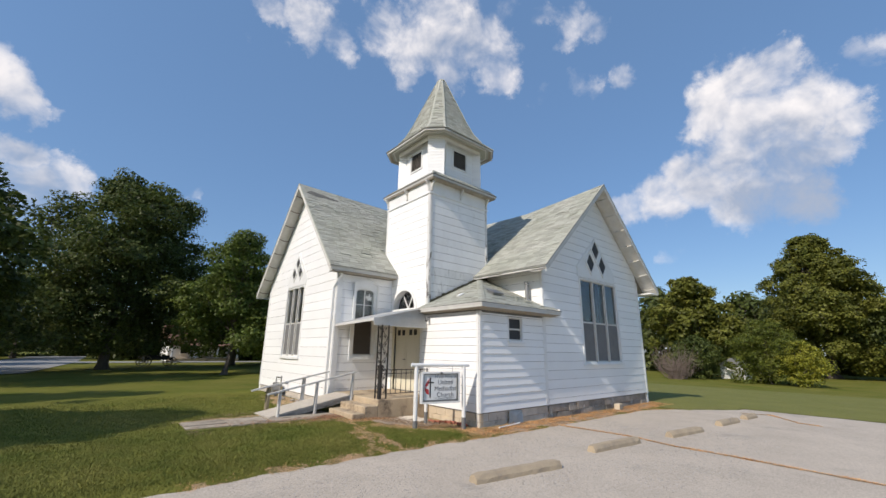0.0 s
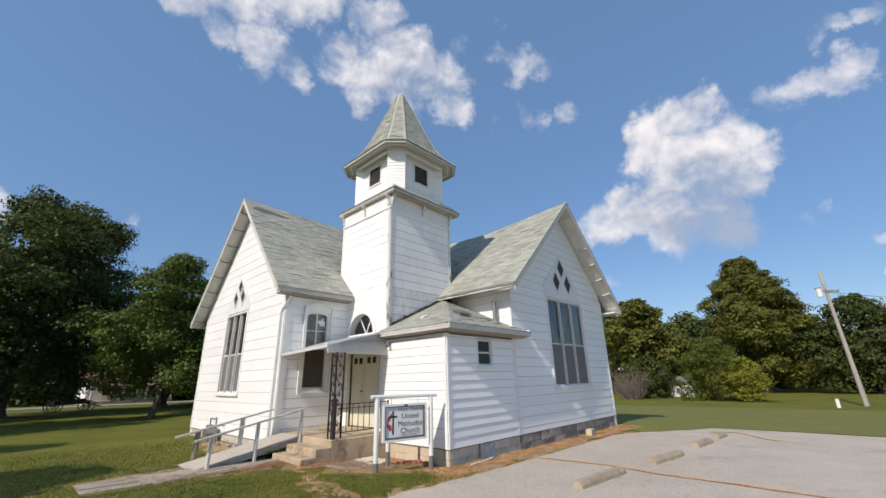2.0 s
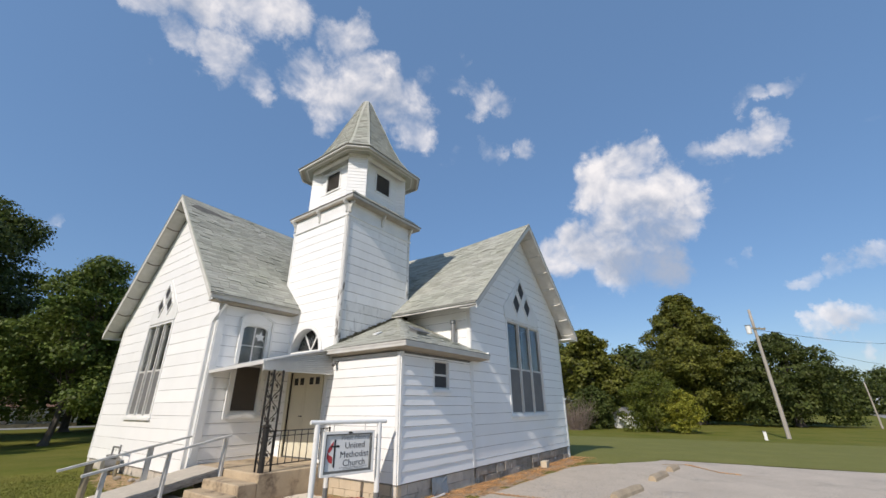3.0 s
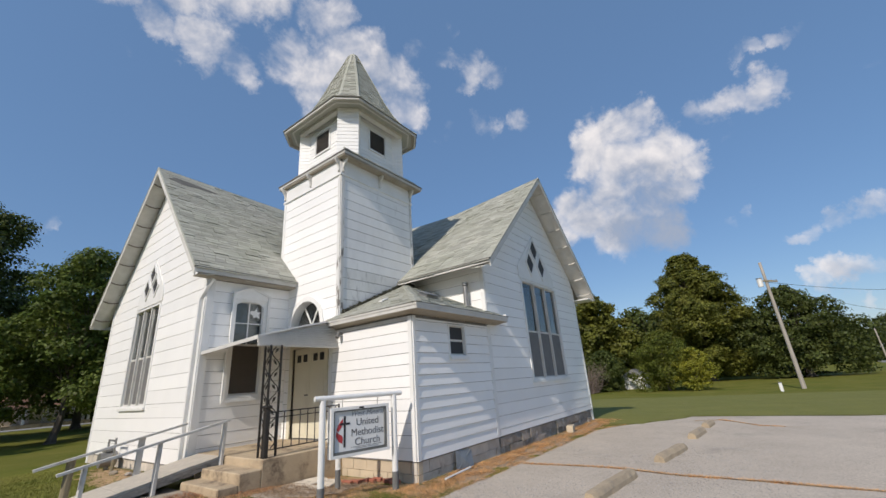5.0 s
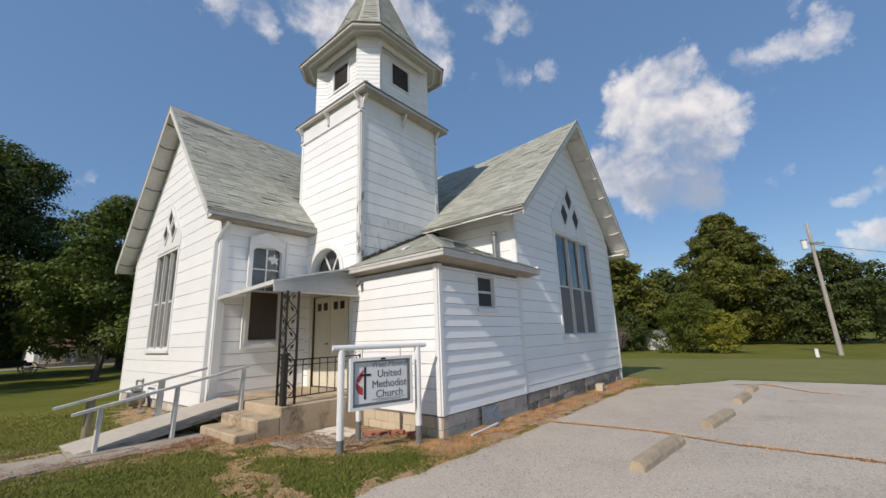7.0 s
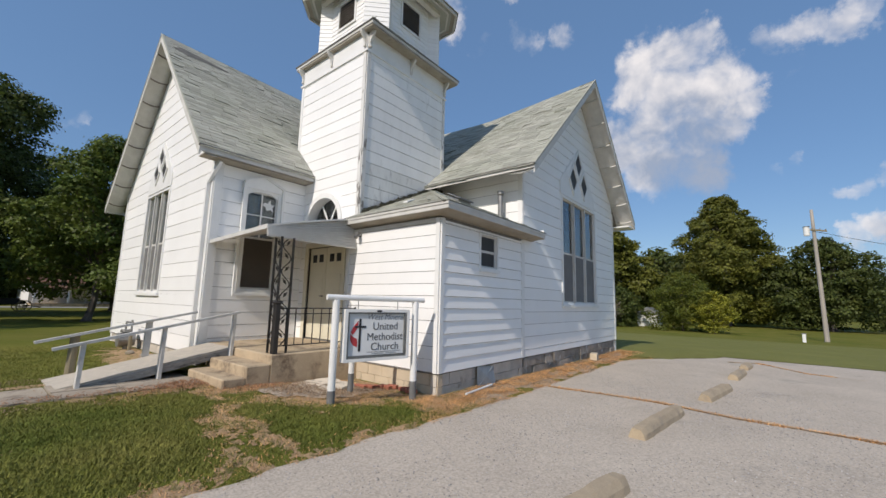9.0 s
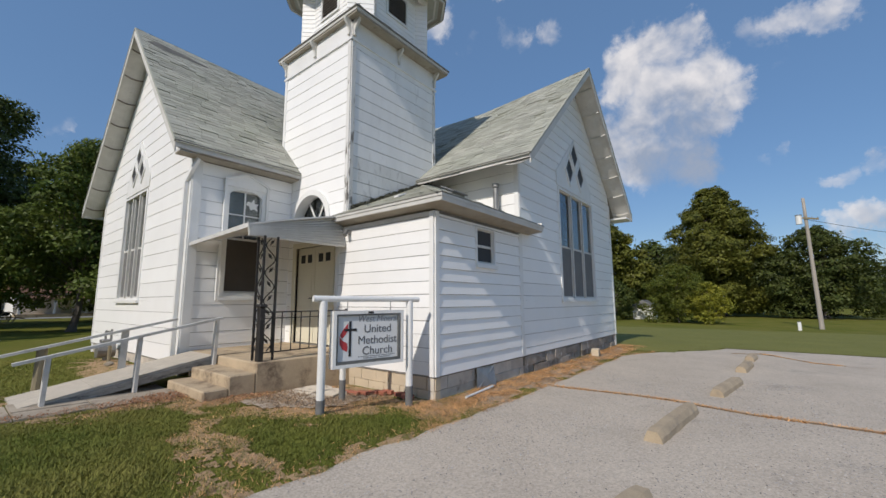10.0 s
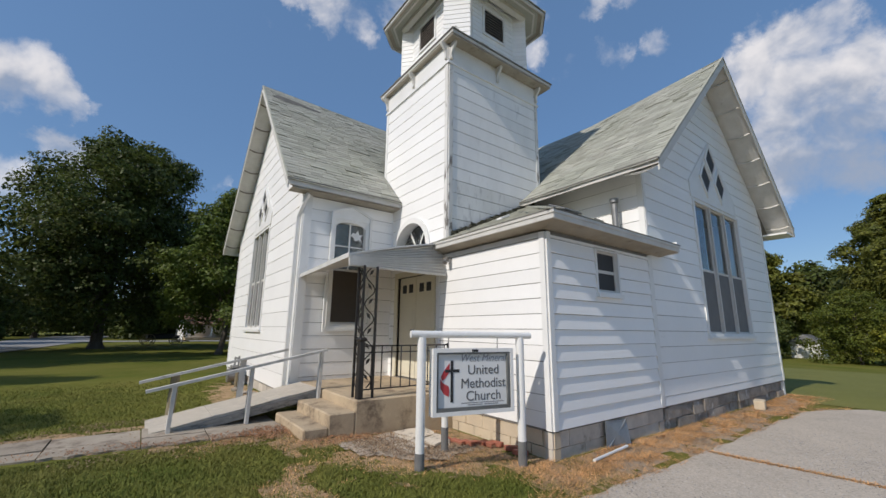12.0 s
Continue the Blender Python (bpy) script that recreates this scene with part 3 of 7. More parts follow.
# ---- ground ----
def axis(lo, hi, step, far):
    near = list(np.arange(lo, hi + 1e-6, step))
    out, d = [], step
    x = hi
    while x < far:
        d *= 1.35
        x += d
        out.append(x)
    left, d, x = [], step, lo
    while x > -far:
        d *= 1.35
        x -= d
        left.append(x)
    return left[::-1] + near + out


def sheet(name, xs, ys, zf, mat, label="", kind="structure", keep=None):
    verts = [(x, y, zf(x, y)) for y in ys for x in xs]
    w = len(xs)
    faces = [(j * w + i, j * w + i + 1, (j + 1) * w + i + 1, (j + 1) * w + i) for j in range(len(ys) - 1) for i in range(w - 1)
             if keep is None or keep((xs[i] + xs[i + 1]) / 2, (ys[j] + ys[j + 1]) / 2)]
    ob = raw(name, verts, faces, mat)
    return tagged(ob, label, kind=kind)


def lot_edge(x):
    """The ragged north edge of the car park."""
    y = -0.82 - 0.10 * smoothstep(-3, 4, x) - 2.3 * smoothstep(6.5, 11.4, x) ** 1.5
    return y + 0.07 * noise.noise((x * 1.7, 3.1, 0)) + 0.05 * noise.noise((x * 5.3, 7.7, 0))


sheet("ground", axis(-16, 16, 0.5, 900), axis(-10, 30, 0.5, 900), lambda x, y: ground_z(x, y) - 0.004, GRASS, "mown lawn with dry patches reaching to the horizon")


def build_lot():
    xs = [-34 + i * 0.16 for i in range(int((11.2 + 34) / 0.16) + 1)]
    verts, faces, m = [], [], 24
    for x in xs:
        e = lot_edge(x)
        for j in range(m):
            v = j / (m - 1)
            y = e + (-17 - e) * v ** 1.6
            xx = x + (0.12 * noise.noise((y * 1.3, 9.0, 0)) if x > 10.9 else 0)
            verts.append((xx, y, 0.012 + max(0, ground_z(xx, y)) + 0.012 * noise.noise((x * 0.5, y * 0.5, 2)) * min(1, v * 4)))
    for i in range(len(xs) - 1):
        for j in range(m - 1):
            faces.append((i * m + j, i * m + j + 1, (i + 1) * m + j + 1, (i + 1) * m + j))
    tagged(raw("car_park", verts, faces, ASPHALT), "pale worn gravel-topped asphalt car park", kind="structure")


build_lot()

# ---- the church ----
church = tagged(new("church"), "small white clapboard church with grey-green shingle roofs and corner belfry", "church")
S_WALL = Wall((3.05, 0, 0), (1, 0, 0), (0, -1, 0))
W_WALL = Wall((-2.0, 4.85, 0), (0, 1, 0), (-1, 0, 0))
V_WALL = Wall((-2.0, 4.85, 0), (1, 0, 0), (0, -1, 0))
X_WALL = Wall((3.05, 0, 0), (0, 1, 0), (-1, 0, 0))
A_WALL = Wall((0, 0, 0), (0, 1, 0), (-1, 0, 0))
B_WALL = Wall((0, 0, 0), (1, 0, 0), (0, -1, 0))
TW, TE, TS, TN = 0.22, 3.14, 2.60, 5.38
T_WEST = Wall((TW, TS, 0), (0, 1, 0), (-1, 0, 0))
T_SOUTH = Wall((TW, TS, 0), (1, 0, 0), (0, -1, 0))
T_EAST = Wall((TE, TS, 0), (0, 1, 0), (1, 0, 0))
T_NORTH = Wall((TW, TN, 0), (1, 0, 0), (0, 1, 0))
RIDGE, S_RIDGE, S_MID, W_MID = 8.93, 8.72, 6.75, 8.45
S_K, W_K = 0.93, 1.06   # roof slopes of the south and west wings
BASE = 0.40               # foot of the siding


def gable(mid, k, crown=RIDGE - 0.16):
    return lambda u: crown - k * abs(u - mid)


def gable_span(mid, k, width, crown=RIDGE - 0.16, inset=0.0):
    def span(z):
        reach = (crown - z) / k
        return max(inset, mid - reach), min(width - inset, mid + reach)
    return span


flat = lambda w, inset=0.0: (lambda z: (inset, w - inset))  # noqa: E731
S_HOLE = (2.32, 5.13, 1.62, 4.75)
W_HOLE = (2.90, 4.80, 1.66, 4.48)
V_HOLE = (0.69, 1.52, 1.74, 4.16)
B_HOLE = (1.22, 1.88, 2.29, 3.01)
DOOR_HOLE = (0.48, 1.88, 0.66, 2.86)
FU, FZ, FR = 1.36, 3.43, 0.66   # the fanlight's centre, sill height and radius
FAN_HOLE = (FU - FR, FU + FR, FZ, FZ + FR)


def pad(h, m, low=None):
    return (h[0] - m, h[1] + m, h[2] - (m if low is None else low), h[3] + m)


# corner boards and siding for each wall
def corner_board(wall, parent, u, z0, z1, w=0.11, side=1, mat=TRIM, d=0.026):
    bm = bmesh.new()
    wall.block(bm, min(u, u + side * w), max(u, u + side * w), z0, z1, 0.001, d)
    return part("corner_board", bm, mat, parent)


s_wall = S_WALL.slab("gable_wall", 7.2, BASE - 0.02, gable(3.7, S_K, S_RIDGE - 0.16), [3.7], [S_HOLE], SHEATHING, church)
S_WALL.siding(s_wall, SIDING, BASE, S_RIDGE - 0.2, gable_span(3.7, S_K, 7.2, S_RIDGE - 0.16, inset=0.07), [pad(S_HOLE, 0.02)], step=0.287, seed=11, proud=0.018, top=0.006, first=0.16)
corner_board(S_WALL, s_wall, 0.0, BASE, 5.1, w=0.07, d=0.012)
corner_board(S_WALL, s_wall, 7.2, BASE, 5.1, side=-1)
w_wall = W_WALL.slab("gable_wall", 7.25, BASE - 0.02, gable(3.6, W_K), [3.6], [W_HOLE], SHEATHING, church)
W_WALL.siding(w_wall, SIDING, BASE, RIDGE - 0.2, gable_span(3.6, W_K, 7.25, inset=0.1), [pad(W_HOLE, 0.02)], step=0.33, seed=12, proud=0.014, top=0.007)
corner_board(W_WALL, w_wall, 0.0, BASE, 4.95, w=0.14)
corner_board(W_WALL, w_wall, 7.25, BASE, 4.95, side=-1)
v_wall = V_WALL.slab("side_wall", 2.25, BASE - 0.02, lambda u: 4.9, [], [V_HOLE], SHEATHING, church)
V_WALL.siding(v_wall, SIDING, BASE, 4.55, lambda z: (0.14, 2.25), [pad(V_HOLE, 0.02)], step=0.274, seed=13, first=0.318)
corner_board(V_WALL, v_wall, 0.0, BASE, 4.6, w=0.17)
x_wall = X_WALL.slab("side_wall", 2.62, BASE - 0.02, lambda u: 5.15, [], [], SHEATHING, church)
X_WALL.siding(x_wall, SIDING, 3.3, 5.12, lambda z: (0.1, 2.62), [], step=0.26, seed=14)
corner_board(X_WALL, x_wall, 0.0, 3.1, 5.12)
a_wall = A_WALL.slab("annex_wall", 2.62, BASE - 0.02, lambda u: 3.12, [], [], SHEATHING, church)
A_WALL.siding(a_wall, SIDING, BASE, 3.02, flat(2.62, 0.09), [], step=0.2175, seed=15)
corner_board(A_WALL, a_wall, 0.0, BASE, 3.1, w=0.09, d=0.03)
corner_board(A_WALL, a_wall, 2.62, BASE, 3.1, w=0.09, side=-1)
b_wall = B_WALL.slab("annex_wall", 3.05, BASE - 0.02, lambda u: 3.12, [], [B_HOLE], SHEATHING, church)
B_WALL.siding(b_wall, SIDING, BASE, 3.06, flat(3.04, 0.08), [pad(B_HOLE, 0.02)], step=0.2175, seed=16, proud=0.027, top=0.003, gap=0.008)
corner_board(B_WALL, b_wall, 3.05, BASE, 3.1, w=0.1, side=-1, d=0.024)
corner_board(B_WALL, b_wall, 0.0, BASE, 3.1, w=0.09, d=0.03)
bm = bmesh.new()
A_WALL.block(bm, 0.09, 2.53, 3.02, 3.1, 0.001, 0.026)
part("frieze_board", bm, OLD_TRIM, a_wall)
t_west = T_WEST.slab("tower_wall", TN - TS, BASE - 0.02, lambda u: 8.12, [], [DOOR_HOLE, FAN_HOLE], SHEATHING, church, thick=0.22)
T_WEST.siding(t_west, SIDING, 0.62, 7.5, flat(TN - TS, 0.1), [pad(DOOR_HOLE, 0.02), FAN_HOLE], step=0.285, seed=17)
t_south = T_SOUTH.slab("tower_wall", TE - TW, BASE - 0.02, lambda u: 8.12, [], [], SHEATHING, church)
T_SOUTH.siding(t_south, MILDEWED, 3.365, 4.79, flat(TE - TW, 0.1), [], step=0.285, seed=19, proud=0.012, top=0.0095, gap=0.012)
T_SOUTH.siding(t_south, WORN_SIDING, 4.79, 7.5, flat(TE - TW, 0.1), [], step=0.285, seed=18, proud=0.012, top=0.0095, gap=0.012)
for w, parent, n in ((T_WEST, t_west, TN - TS), (T_SOUTH, t_south, TE - TW)):
    corner_board(w, parent, 0.0, 0.62, 7.95, w=0.1, mat=PEELING)
    corner_board(w, parent, n, 0.62, 7.95, w=0.1, side=-1, mat=PEELING if w is T_SOUTH else TRIM)
    bm = bmesh.new()
    w.block(bm, 0.1, n - 0.1, 7.56, 8.0, 0.001, 0.02)
    part("frieze_board", bm, TRIM, parent)
    bm = bmesh.new()
    w.block(bm, -0.035, n + 0.035, 7.50, 7.56, 0.001, 0.045)
    part("frieze_moulding", bm, TRIM, parent)
T_EAST.slab("tower_wall", TN - TS, 4.0, lambda u: 8.12, [], [], SIDING, church)
T_NORTH.slab("tower_wall", TE - TW, 4.0, lambda u: 8.12, [], [], SIDING, church)
# plain walls that close the far sides
Wall((10.25, 0, 0), (0, 1, 0), (1, 0, 0)).slab("side_wall", 12.1, 0, lambda u: 5.1, [], [], SIDING, church)
Wall((-2.0, 12.1, 0), (1, 0, 0), (0, 1, 0)).slab("side_wall", 12.25, 0, lambda u: 4.9, [], [], SIDING, church)
Wall((3.05, 12.1, 0), (1, 0, 0), (0, 1, 0)).slab("gable_wall", 7.2, 4.9, gable(3.7, S_K, S_RIDGE - 0.16), [3.7], [], SIDING, church)
part("floor", boxed(3.2, 10.1, 0.2, 12.0, 0.39, 0.5), DARK, church)
part("floor", boxed(-1.8, 3.2, 5.1, 12.0, 0.39, 0.5), DARK, church)

# ---- roofs ----
EAVE_S, EAVE_SE, EAVE_W, EAVE_WN = 2.42, 11.0, 4.48, 12.62
TH = 0.10


zs = lambda x: S_RIDGE - S_K * abs(x - S_MID)  # noqa: E731
zw = lambda y: RIDGE - W_K * abs(y - W_MID)  # noqa: E731
SY0, SY1, WX0 = -0.60, 12.7, -2.45
# both old ridges sag a little behind their gables
SAG_S = [(SY0, S_RIDGE), (1.2, 8.58), (3.4, 8.43), (5.6, 8.52), (SY1, 8.55)]
SAG_W = [(WX0, RIDGE + 0.03), (0.5, 8.87), (2.5, 8.82), (6.5, 8.6)]


def along_ridge(table, s):
    for (a, za), (b, zb) in zip(table, table[1:]):
        if s <= b:
            return za + (zb - za) * (s - a) / (b - a)
    return table[-1][1]


def sagging_roof(table, eave, to_point):
    bm = bmesh.new()
    for (a, za), (b, zb) in zip(table, table[1:]):
        prism(bm, [to_point(a, *eave), to_point(b, *eave), to_point(b, None, zb), to_point(a, None, za)], (0, 0, -TH))
    return part("roof", bm, DECK, church)


on_s = lambda y, x, z: Vector((S_MID if x is None else x, y, z))  # noqa: E731
on_w = lambda x, y, z: Vector((x, W_MID if y is None else y, z))  # noqa: E731
roof_sw = sagging_roof(SAG_S, (EAVE_S, zs(EAVE_S)), on_s)
roof_se = sagging_roof(SAG_S, (EAVE_SE, zs(EAVE_SE)), on_s)
roof_ws = sagging_roof(SAG_W, (EAVE_W, zw(EAVE_W)), on_w)
roof_wn = sagging_roof(SAG_W, (EAVE_WN, zw(EAVE_WN)), on_w)


def rake(parent, a, b, out, depth, thick=0.03, drop=0.02):
    """A barge board along a gable's slope, from a to b, with the dark shingle edge over it."""
    a, b, out = Vector(a), Vector(b), Vector(out)
    bm = bmesh.new()
    prism(bm, [a + Vector((0, 0, -drop)), b + Vector((0, 0, -drop)), b + Vector((0, 0, -drop - depth)), a + Vector((0, 0, -drop - depth))], out * thick)
    part("barge_board", bm, OLD_TRIM, parent, "weathered white barge board")
    bm = bmesh.new()
    prism(bm, [a + Vector((0, 0, 0.035)), b + Vector((0, 0, 0.035)), b + Vector((0, 0, -drop)), a + Vector((0, 0, -drop))], out * (thick + 0.012))
    part("shingle_edge", bm, SHINGLE_ONE, parent)


rake(roof_sw, (EAVE_S, SY0, zs(EAVE_S)), (S_MID, SY0, S_RIDGE), (0, -1, 0), 0.19)
rake(roof_se, (EAVE_SE, SY0, zs(EAVE_SE)), (S_MID, SY0, S_RIDGE), (0, -1, 0), 0.19)
rake(roof_ws, (WX0, EAVE_W, zw(EAVE_W)), (WX0, W_MID, RIDGE + 0.03), (-1, 0, 0), 0.19)
rake(roof_wn, (WX0, EAVE_WN, zw(EAVE_WN)), (WX0, W_MID, RIDGE + 0.03), (-1, 0, 0), 0.19)


def soffit(parent, a, b, inward, width, battens, mat):
    """The boarded underside of a gable's overhang with cross battens and a sagging outer edge."""
    a, b, inward = Vector(a), Vector(b), Vector(inward)
    bm = bmesh.new()
    low = Vector((0, 0, -0.125))
    n = 6
    prev = None
    for i in range(n + 1):
        f = i / n
        sag = -0.05 * math.sin(math.pi * f)
        row = [bm.verts.new(c + inward * width * f + low + Vector((0, 0, sag))) for c in (a, b)]
        row2 = [bm.verts.new(c + inward * width * f + low + Vector((0, 0, sag + 0.02))) for c in (a, b)]
        if prev:
            bm.faces.new((prev[0], prev[1], row[1], row[0]))
            bm.faces.new((prev[2], prev[3], row2[1], row2[0]))
        prev = row + row2
    part("soffit", bm, OLD_TRIM, parent)
    for i in range(battens):
        c = a + (b - a) * ((i + 0.45) / battens)
        along = (b - a).normalized()
        bm = bmesh.new()
        pts = []
        for j in range(n + 1):
            f = j / n
            pts.append(c + inward * width * f + Vector((0, 0, -0.155 - 0.05 * math.sin(math.pi * f))))
        sweep(bm, pts, 0.035, 0.03)
        part("batten", bm, mat, parent)


soffit(roof_se, (EAVE_SE, SY0, zs(EAVE_SE)), (S_MID, SY0, S_RIDGE), (0, 1, 0), 0.6, 7, OLD_TRIM)
soffit(roof_sw, (EAVE_S, SY0, zs(EAVE_S)), (S_MID, SY0, S_RIDGE), (0, 1, 0), 0.6, 7, OLD_TRIM)
soffit(roof_ws, (WX0, EAVE_W, zw(EAVE_W)), (WX0, W_MID, RIDGE + 0.03), (1, 0, 0), 0.45, 8, SLAT)
soffit(roof_wn, (WX0, EAVE_WN, zw(EAVE_WN)), (WX0, W_MID, RIDGE + 0.03), (1, 0, 0), 0.45, 8, SLAT)
# boxed eaves
part("fascia", boxed(EAVE_S - 0.025, EAVE_S + 0.005, SY0 - 0.03, TS, zs(EAVE_S) - 0.095, zs(EAVE_S) - 0.02), FASCIA, roof_sw)
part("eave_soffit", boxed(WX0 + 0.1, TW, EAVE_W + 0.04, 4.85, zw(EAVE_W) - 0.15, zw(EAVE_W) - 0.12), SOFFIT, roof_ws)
part("fascia", boxed(WX0 - 0.03, TW, EAVE_W - 0.025, EAVE_W + 0.005, zw(EAVE_W) - 0.125, zw(EAVE_W) - 0.02), FASCIA, roof_ws)
part("fascia", boxed(EAVE_SE - 0.005, EAVE_SE + 0.025, SY0 - 0.03, SY1, zs(EAVE_SE) - 0.2, zs(EAVE_SE) - 0.02), OLD_TRIM, roof_se)
part("fascia", boxed(WX0 - 0.03, 3.0, EAVE_WN - 0.005, EAVE_WN + 0.025, zw(EAVE_WN) - 0.2, zw(EAVE_WN) - 0.02), OLD_TRIM, roof_wn)
part("eave_return", boxed(EAVE_SE - 0.72, EAVE_SE, SY0, 0.0, zs(EAVE_SE) - 0.2, zs(EAVE_SE) - 0.15), TRIM, roof_se)

part("shingle_edge", boxed(EAVE_S - 0.05, EAVE_S + 0.02, SY0 - 0.04, TS, zs(EAVE_S) - 0.02, zs(EAVE_S) + 0.02), DRIP, roof_sw)
part("shingle_edge", boxed(WX0 - 0.04, TW, EAVE_W - 0.05, EAVE_W + 0.02, zw(EAVE_W) - 0.02, zw(EAVE_W) + 0.02), DRIP, roof_ws)

# ---- annex roof: two slopes that meet in a hip ----
AX, AY, AZ, AK = -0.23, -0.34, 3.28, 0.46
AR = 3.50
bm = bmesh.new()
hip = (TS - AY) * AK + AZ
c0, c1, c2, c3 = (AX, AY, AZ), (AR, AY, AZ), (AR, TS, hip), (AX + TS - AY, TS, hip)
c4 = (AX, TS, AZ)
prism(bm, [c0, c1, c2, c3], (0, 0, -0.05))
annex_roof = part("annex_roof", bm, DECK, church)
bm = bmesh.new()
prism(bm, [c0, c3, c4], (0, 0, -0.05))
part("roof_boarding", bm, DECK, annex_roof)
part("fascia", boxed(AX - 0.025, AX, AY - 0.025, TS, AZ - 0.105, AZ + 0.015, bevel=0.006), FASCIA, annex_roof)
part("fascia", boxed(AX, AR, AY - 0.025, AY, AZ - 0.105, AZ + 0.015, bevel=0.006), FASCIA, annex_roof)
part("fascia", boxed(AR - 0.025, AR, AY, -0.02, AZ - 0.13, AZ + 0.10), TRIM, annex_roof)
part("shingle_edge", boxed(AX - 0.045, AX, AY - 0.045, TS, AZ + 0.015, AZ + 0.032), DRIP, annex_roof)
part("shingle_edge", boxed(AX, AR + 0.02, AY - 0.045, AY, AZ + 0.015, AZ + 0.032), DRIP, annex_roof)
part("crown_strip", boxed(AX - 0.04, AX - 0.0255, AY - 0.04, TS, AZ - 0.028, AZ + 0.014), FASCIA, annex_roof)
part("crown_strip", boxed(AX - 0.0255, AR, AY - 0.04, AY - 0.0255, AZ - 0.028, AZ + 0.014), FASCIA, annex_roof)
bm = bmesh.new()
prism(bm, [(AX, AY, AZ - .10), (AR - .03, AY, AZ - .10), (AR - .03, 0, AZ - .155), (0, 0, AZ - .155)], (0, 0, 0.015))
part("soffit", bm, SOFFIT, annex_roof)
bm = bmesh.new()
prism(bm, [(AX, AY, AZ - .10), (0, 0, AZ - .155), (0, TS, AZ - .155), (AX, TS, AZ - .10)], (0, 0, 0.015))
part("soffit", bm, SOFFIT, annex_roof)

# ---- belfry and spire ----
CX, CY = 1.74, 3.93


def octagon(s, c, z):
    """A square of half-width s with its corners cut by c."""
    return [Vector((CX + x, CY + y, z)) for x, y in ((-s + c, -s), (s - c, -s), (s, -s + c), (s, s - c), (s - c, s), (-s + c, s), (-s, s - c), (-s, -s + c))]


def frustum(name, low, high, mat, parent, label=""):
    bm = bmesh.new()
    a, b = [bm.verts.new(p) for p in low], [bm.verts.new(p) for p in high]
    for i in range(len(a)):
        j = (i + 1) % len(a)
        bm.faces.new((a[i], a[j], b[j], b[i]))
    bm.faces.new(a[::-1])
    bm.faces.new(b)
    return part(name, bm, mat, parent, label)


def square(s, z, sy=None):
    sy = sy or s
    return [Vector((CX + x, CY + y, z)) for x, y in ((-s, -sy), (s, -sy), (s, sy), (-s, sy))]


belfry = church
CH, CHY = 1.66, 1.64
skirt = frustum("cornice_roof", square(CH, 8.13, CHY), square(1.43, 8.36), DECK, church, "weathered shingled skirt roof of the tower cornice")
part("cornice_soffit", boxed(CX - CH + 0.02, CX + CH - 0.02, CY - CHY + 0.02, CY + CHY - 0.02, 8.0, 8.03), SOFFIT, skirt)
for x0, x1, y0, y1 in ((-CH, CH, -CHY, -CHY + .03), (-CH, CH, CHY - .03, CHY), (-CH, -CH + .03, -CHY + .03, CHY - .03), (CH - .03, CH, -CHY + .03, CHY - .03)):
    part("cornice_fascia", boxed(CX + x0, CX + x1, CY + y0, CY + y1, 8.045, 8.118), FASCIA, skirt)
    part("shingle_edge", boxed(CX + x0 * 1.012, CX + x1 * 1.012, CY + y0 * 1.012, CY + y1 * 1.012, 8.112, 8.145), DRIP, skirt)


def bracket(wall, u):
    """A scrolled cornice bracket under the overhang."""
    bm = bmesh.new()
    prof = [(0.02, 7.60), (0.075, 7.62), (0.06, 7.70), (0.085, 7.80), (0.15, 7.88), (0.19, 7.94), (0.19, 8.0), (0.02, 8.0)]
    prism(bm, [wall.at(u - 0.03, z, d) for d, z in prof], wall.u * 0.06)
    part("bracket", bm, OLD_TRIM, skirt)


for w, n in ((T_WEST, TN - TS), (T_SOUTH, TE - TW)):
    for u in (0.05, n * 0.5, n - 0.05):
        bracket(w, u)

BS, BC = 1.42, 0.45
SET, JAMB = 0.22, 0.26   # how deep the louvred faces lie, and the run of their splayed jambs
bel = octagon(BS, BC, 8.3)
plan = []
for i in range(8):
    p, q = bel[i], bel[(i + 1) % 8]
    along = (q - p).normalized()
    inn = Vector((-along.y, along.x, 0))
    plan.append(p)
    if i % 2 == 0:
        plan += [p + along * JAMB + inn * SET, q - along * JAMB + inn * SET]
bm = bmesh.new()
low_ring, top_ring = [bm.verts.new(p) for p in plan], [bm.verts.new(p + Vector((0, 0, 1.82))) for p in plan]
for i in range(len(plan)):
    j = (i + 1) % len(plan)
    bm.faces.new((low_ring[i], low_ring[j], top_ring[j], top_ring[i]))
bel_core = part("belfry_wall", bm, SIDING, belfry)


def louvre(w, hole):
    bm = bmesh.new()
    for a, b, c, d in ((hole[0] - .055, hole[0], hole[2] - .055, hole[3] + .055), (hole[1], hole[1] + .055, hole[2] - .055, hole[3] + .055),
                       (hole[0], hole[1], hole[3], hole[3] + .055), (hole[0], hole[1], hole[2] - .055, hole[2])):
        w.block(bm, a, b, c, d, 0.002, 0.045)
    vent = part("louvre_window", bm, TRIM, belfry, "white framed louvred belfry opening")
    # black sheet put in for the shade behind the slats
    bm = bmesh.new()
    w.block(bm, *hole, 0.003, 0.006)
    part("backing", bm, DARK, vent)
    for k in range(8):
        z = hole[2] + 0.05 + k * 0.078
        bm = bmesh.new()
        prism(bm, [w.at(hole[0], z, 0.006), w.at(hole[1], z, 0.006), w.at(hole[1], z - 0.03, 0.038), w.at(hole[0], z - 0.03, 0.038)], (0, 0, 0.012))
        part("slat", bm, SLAT, vent)


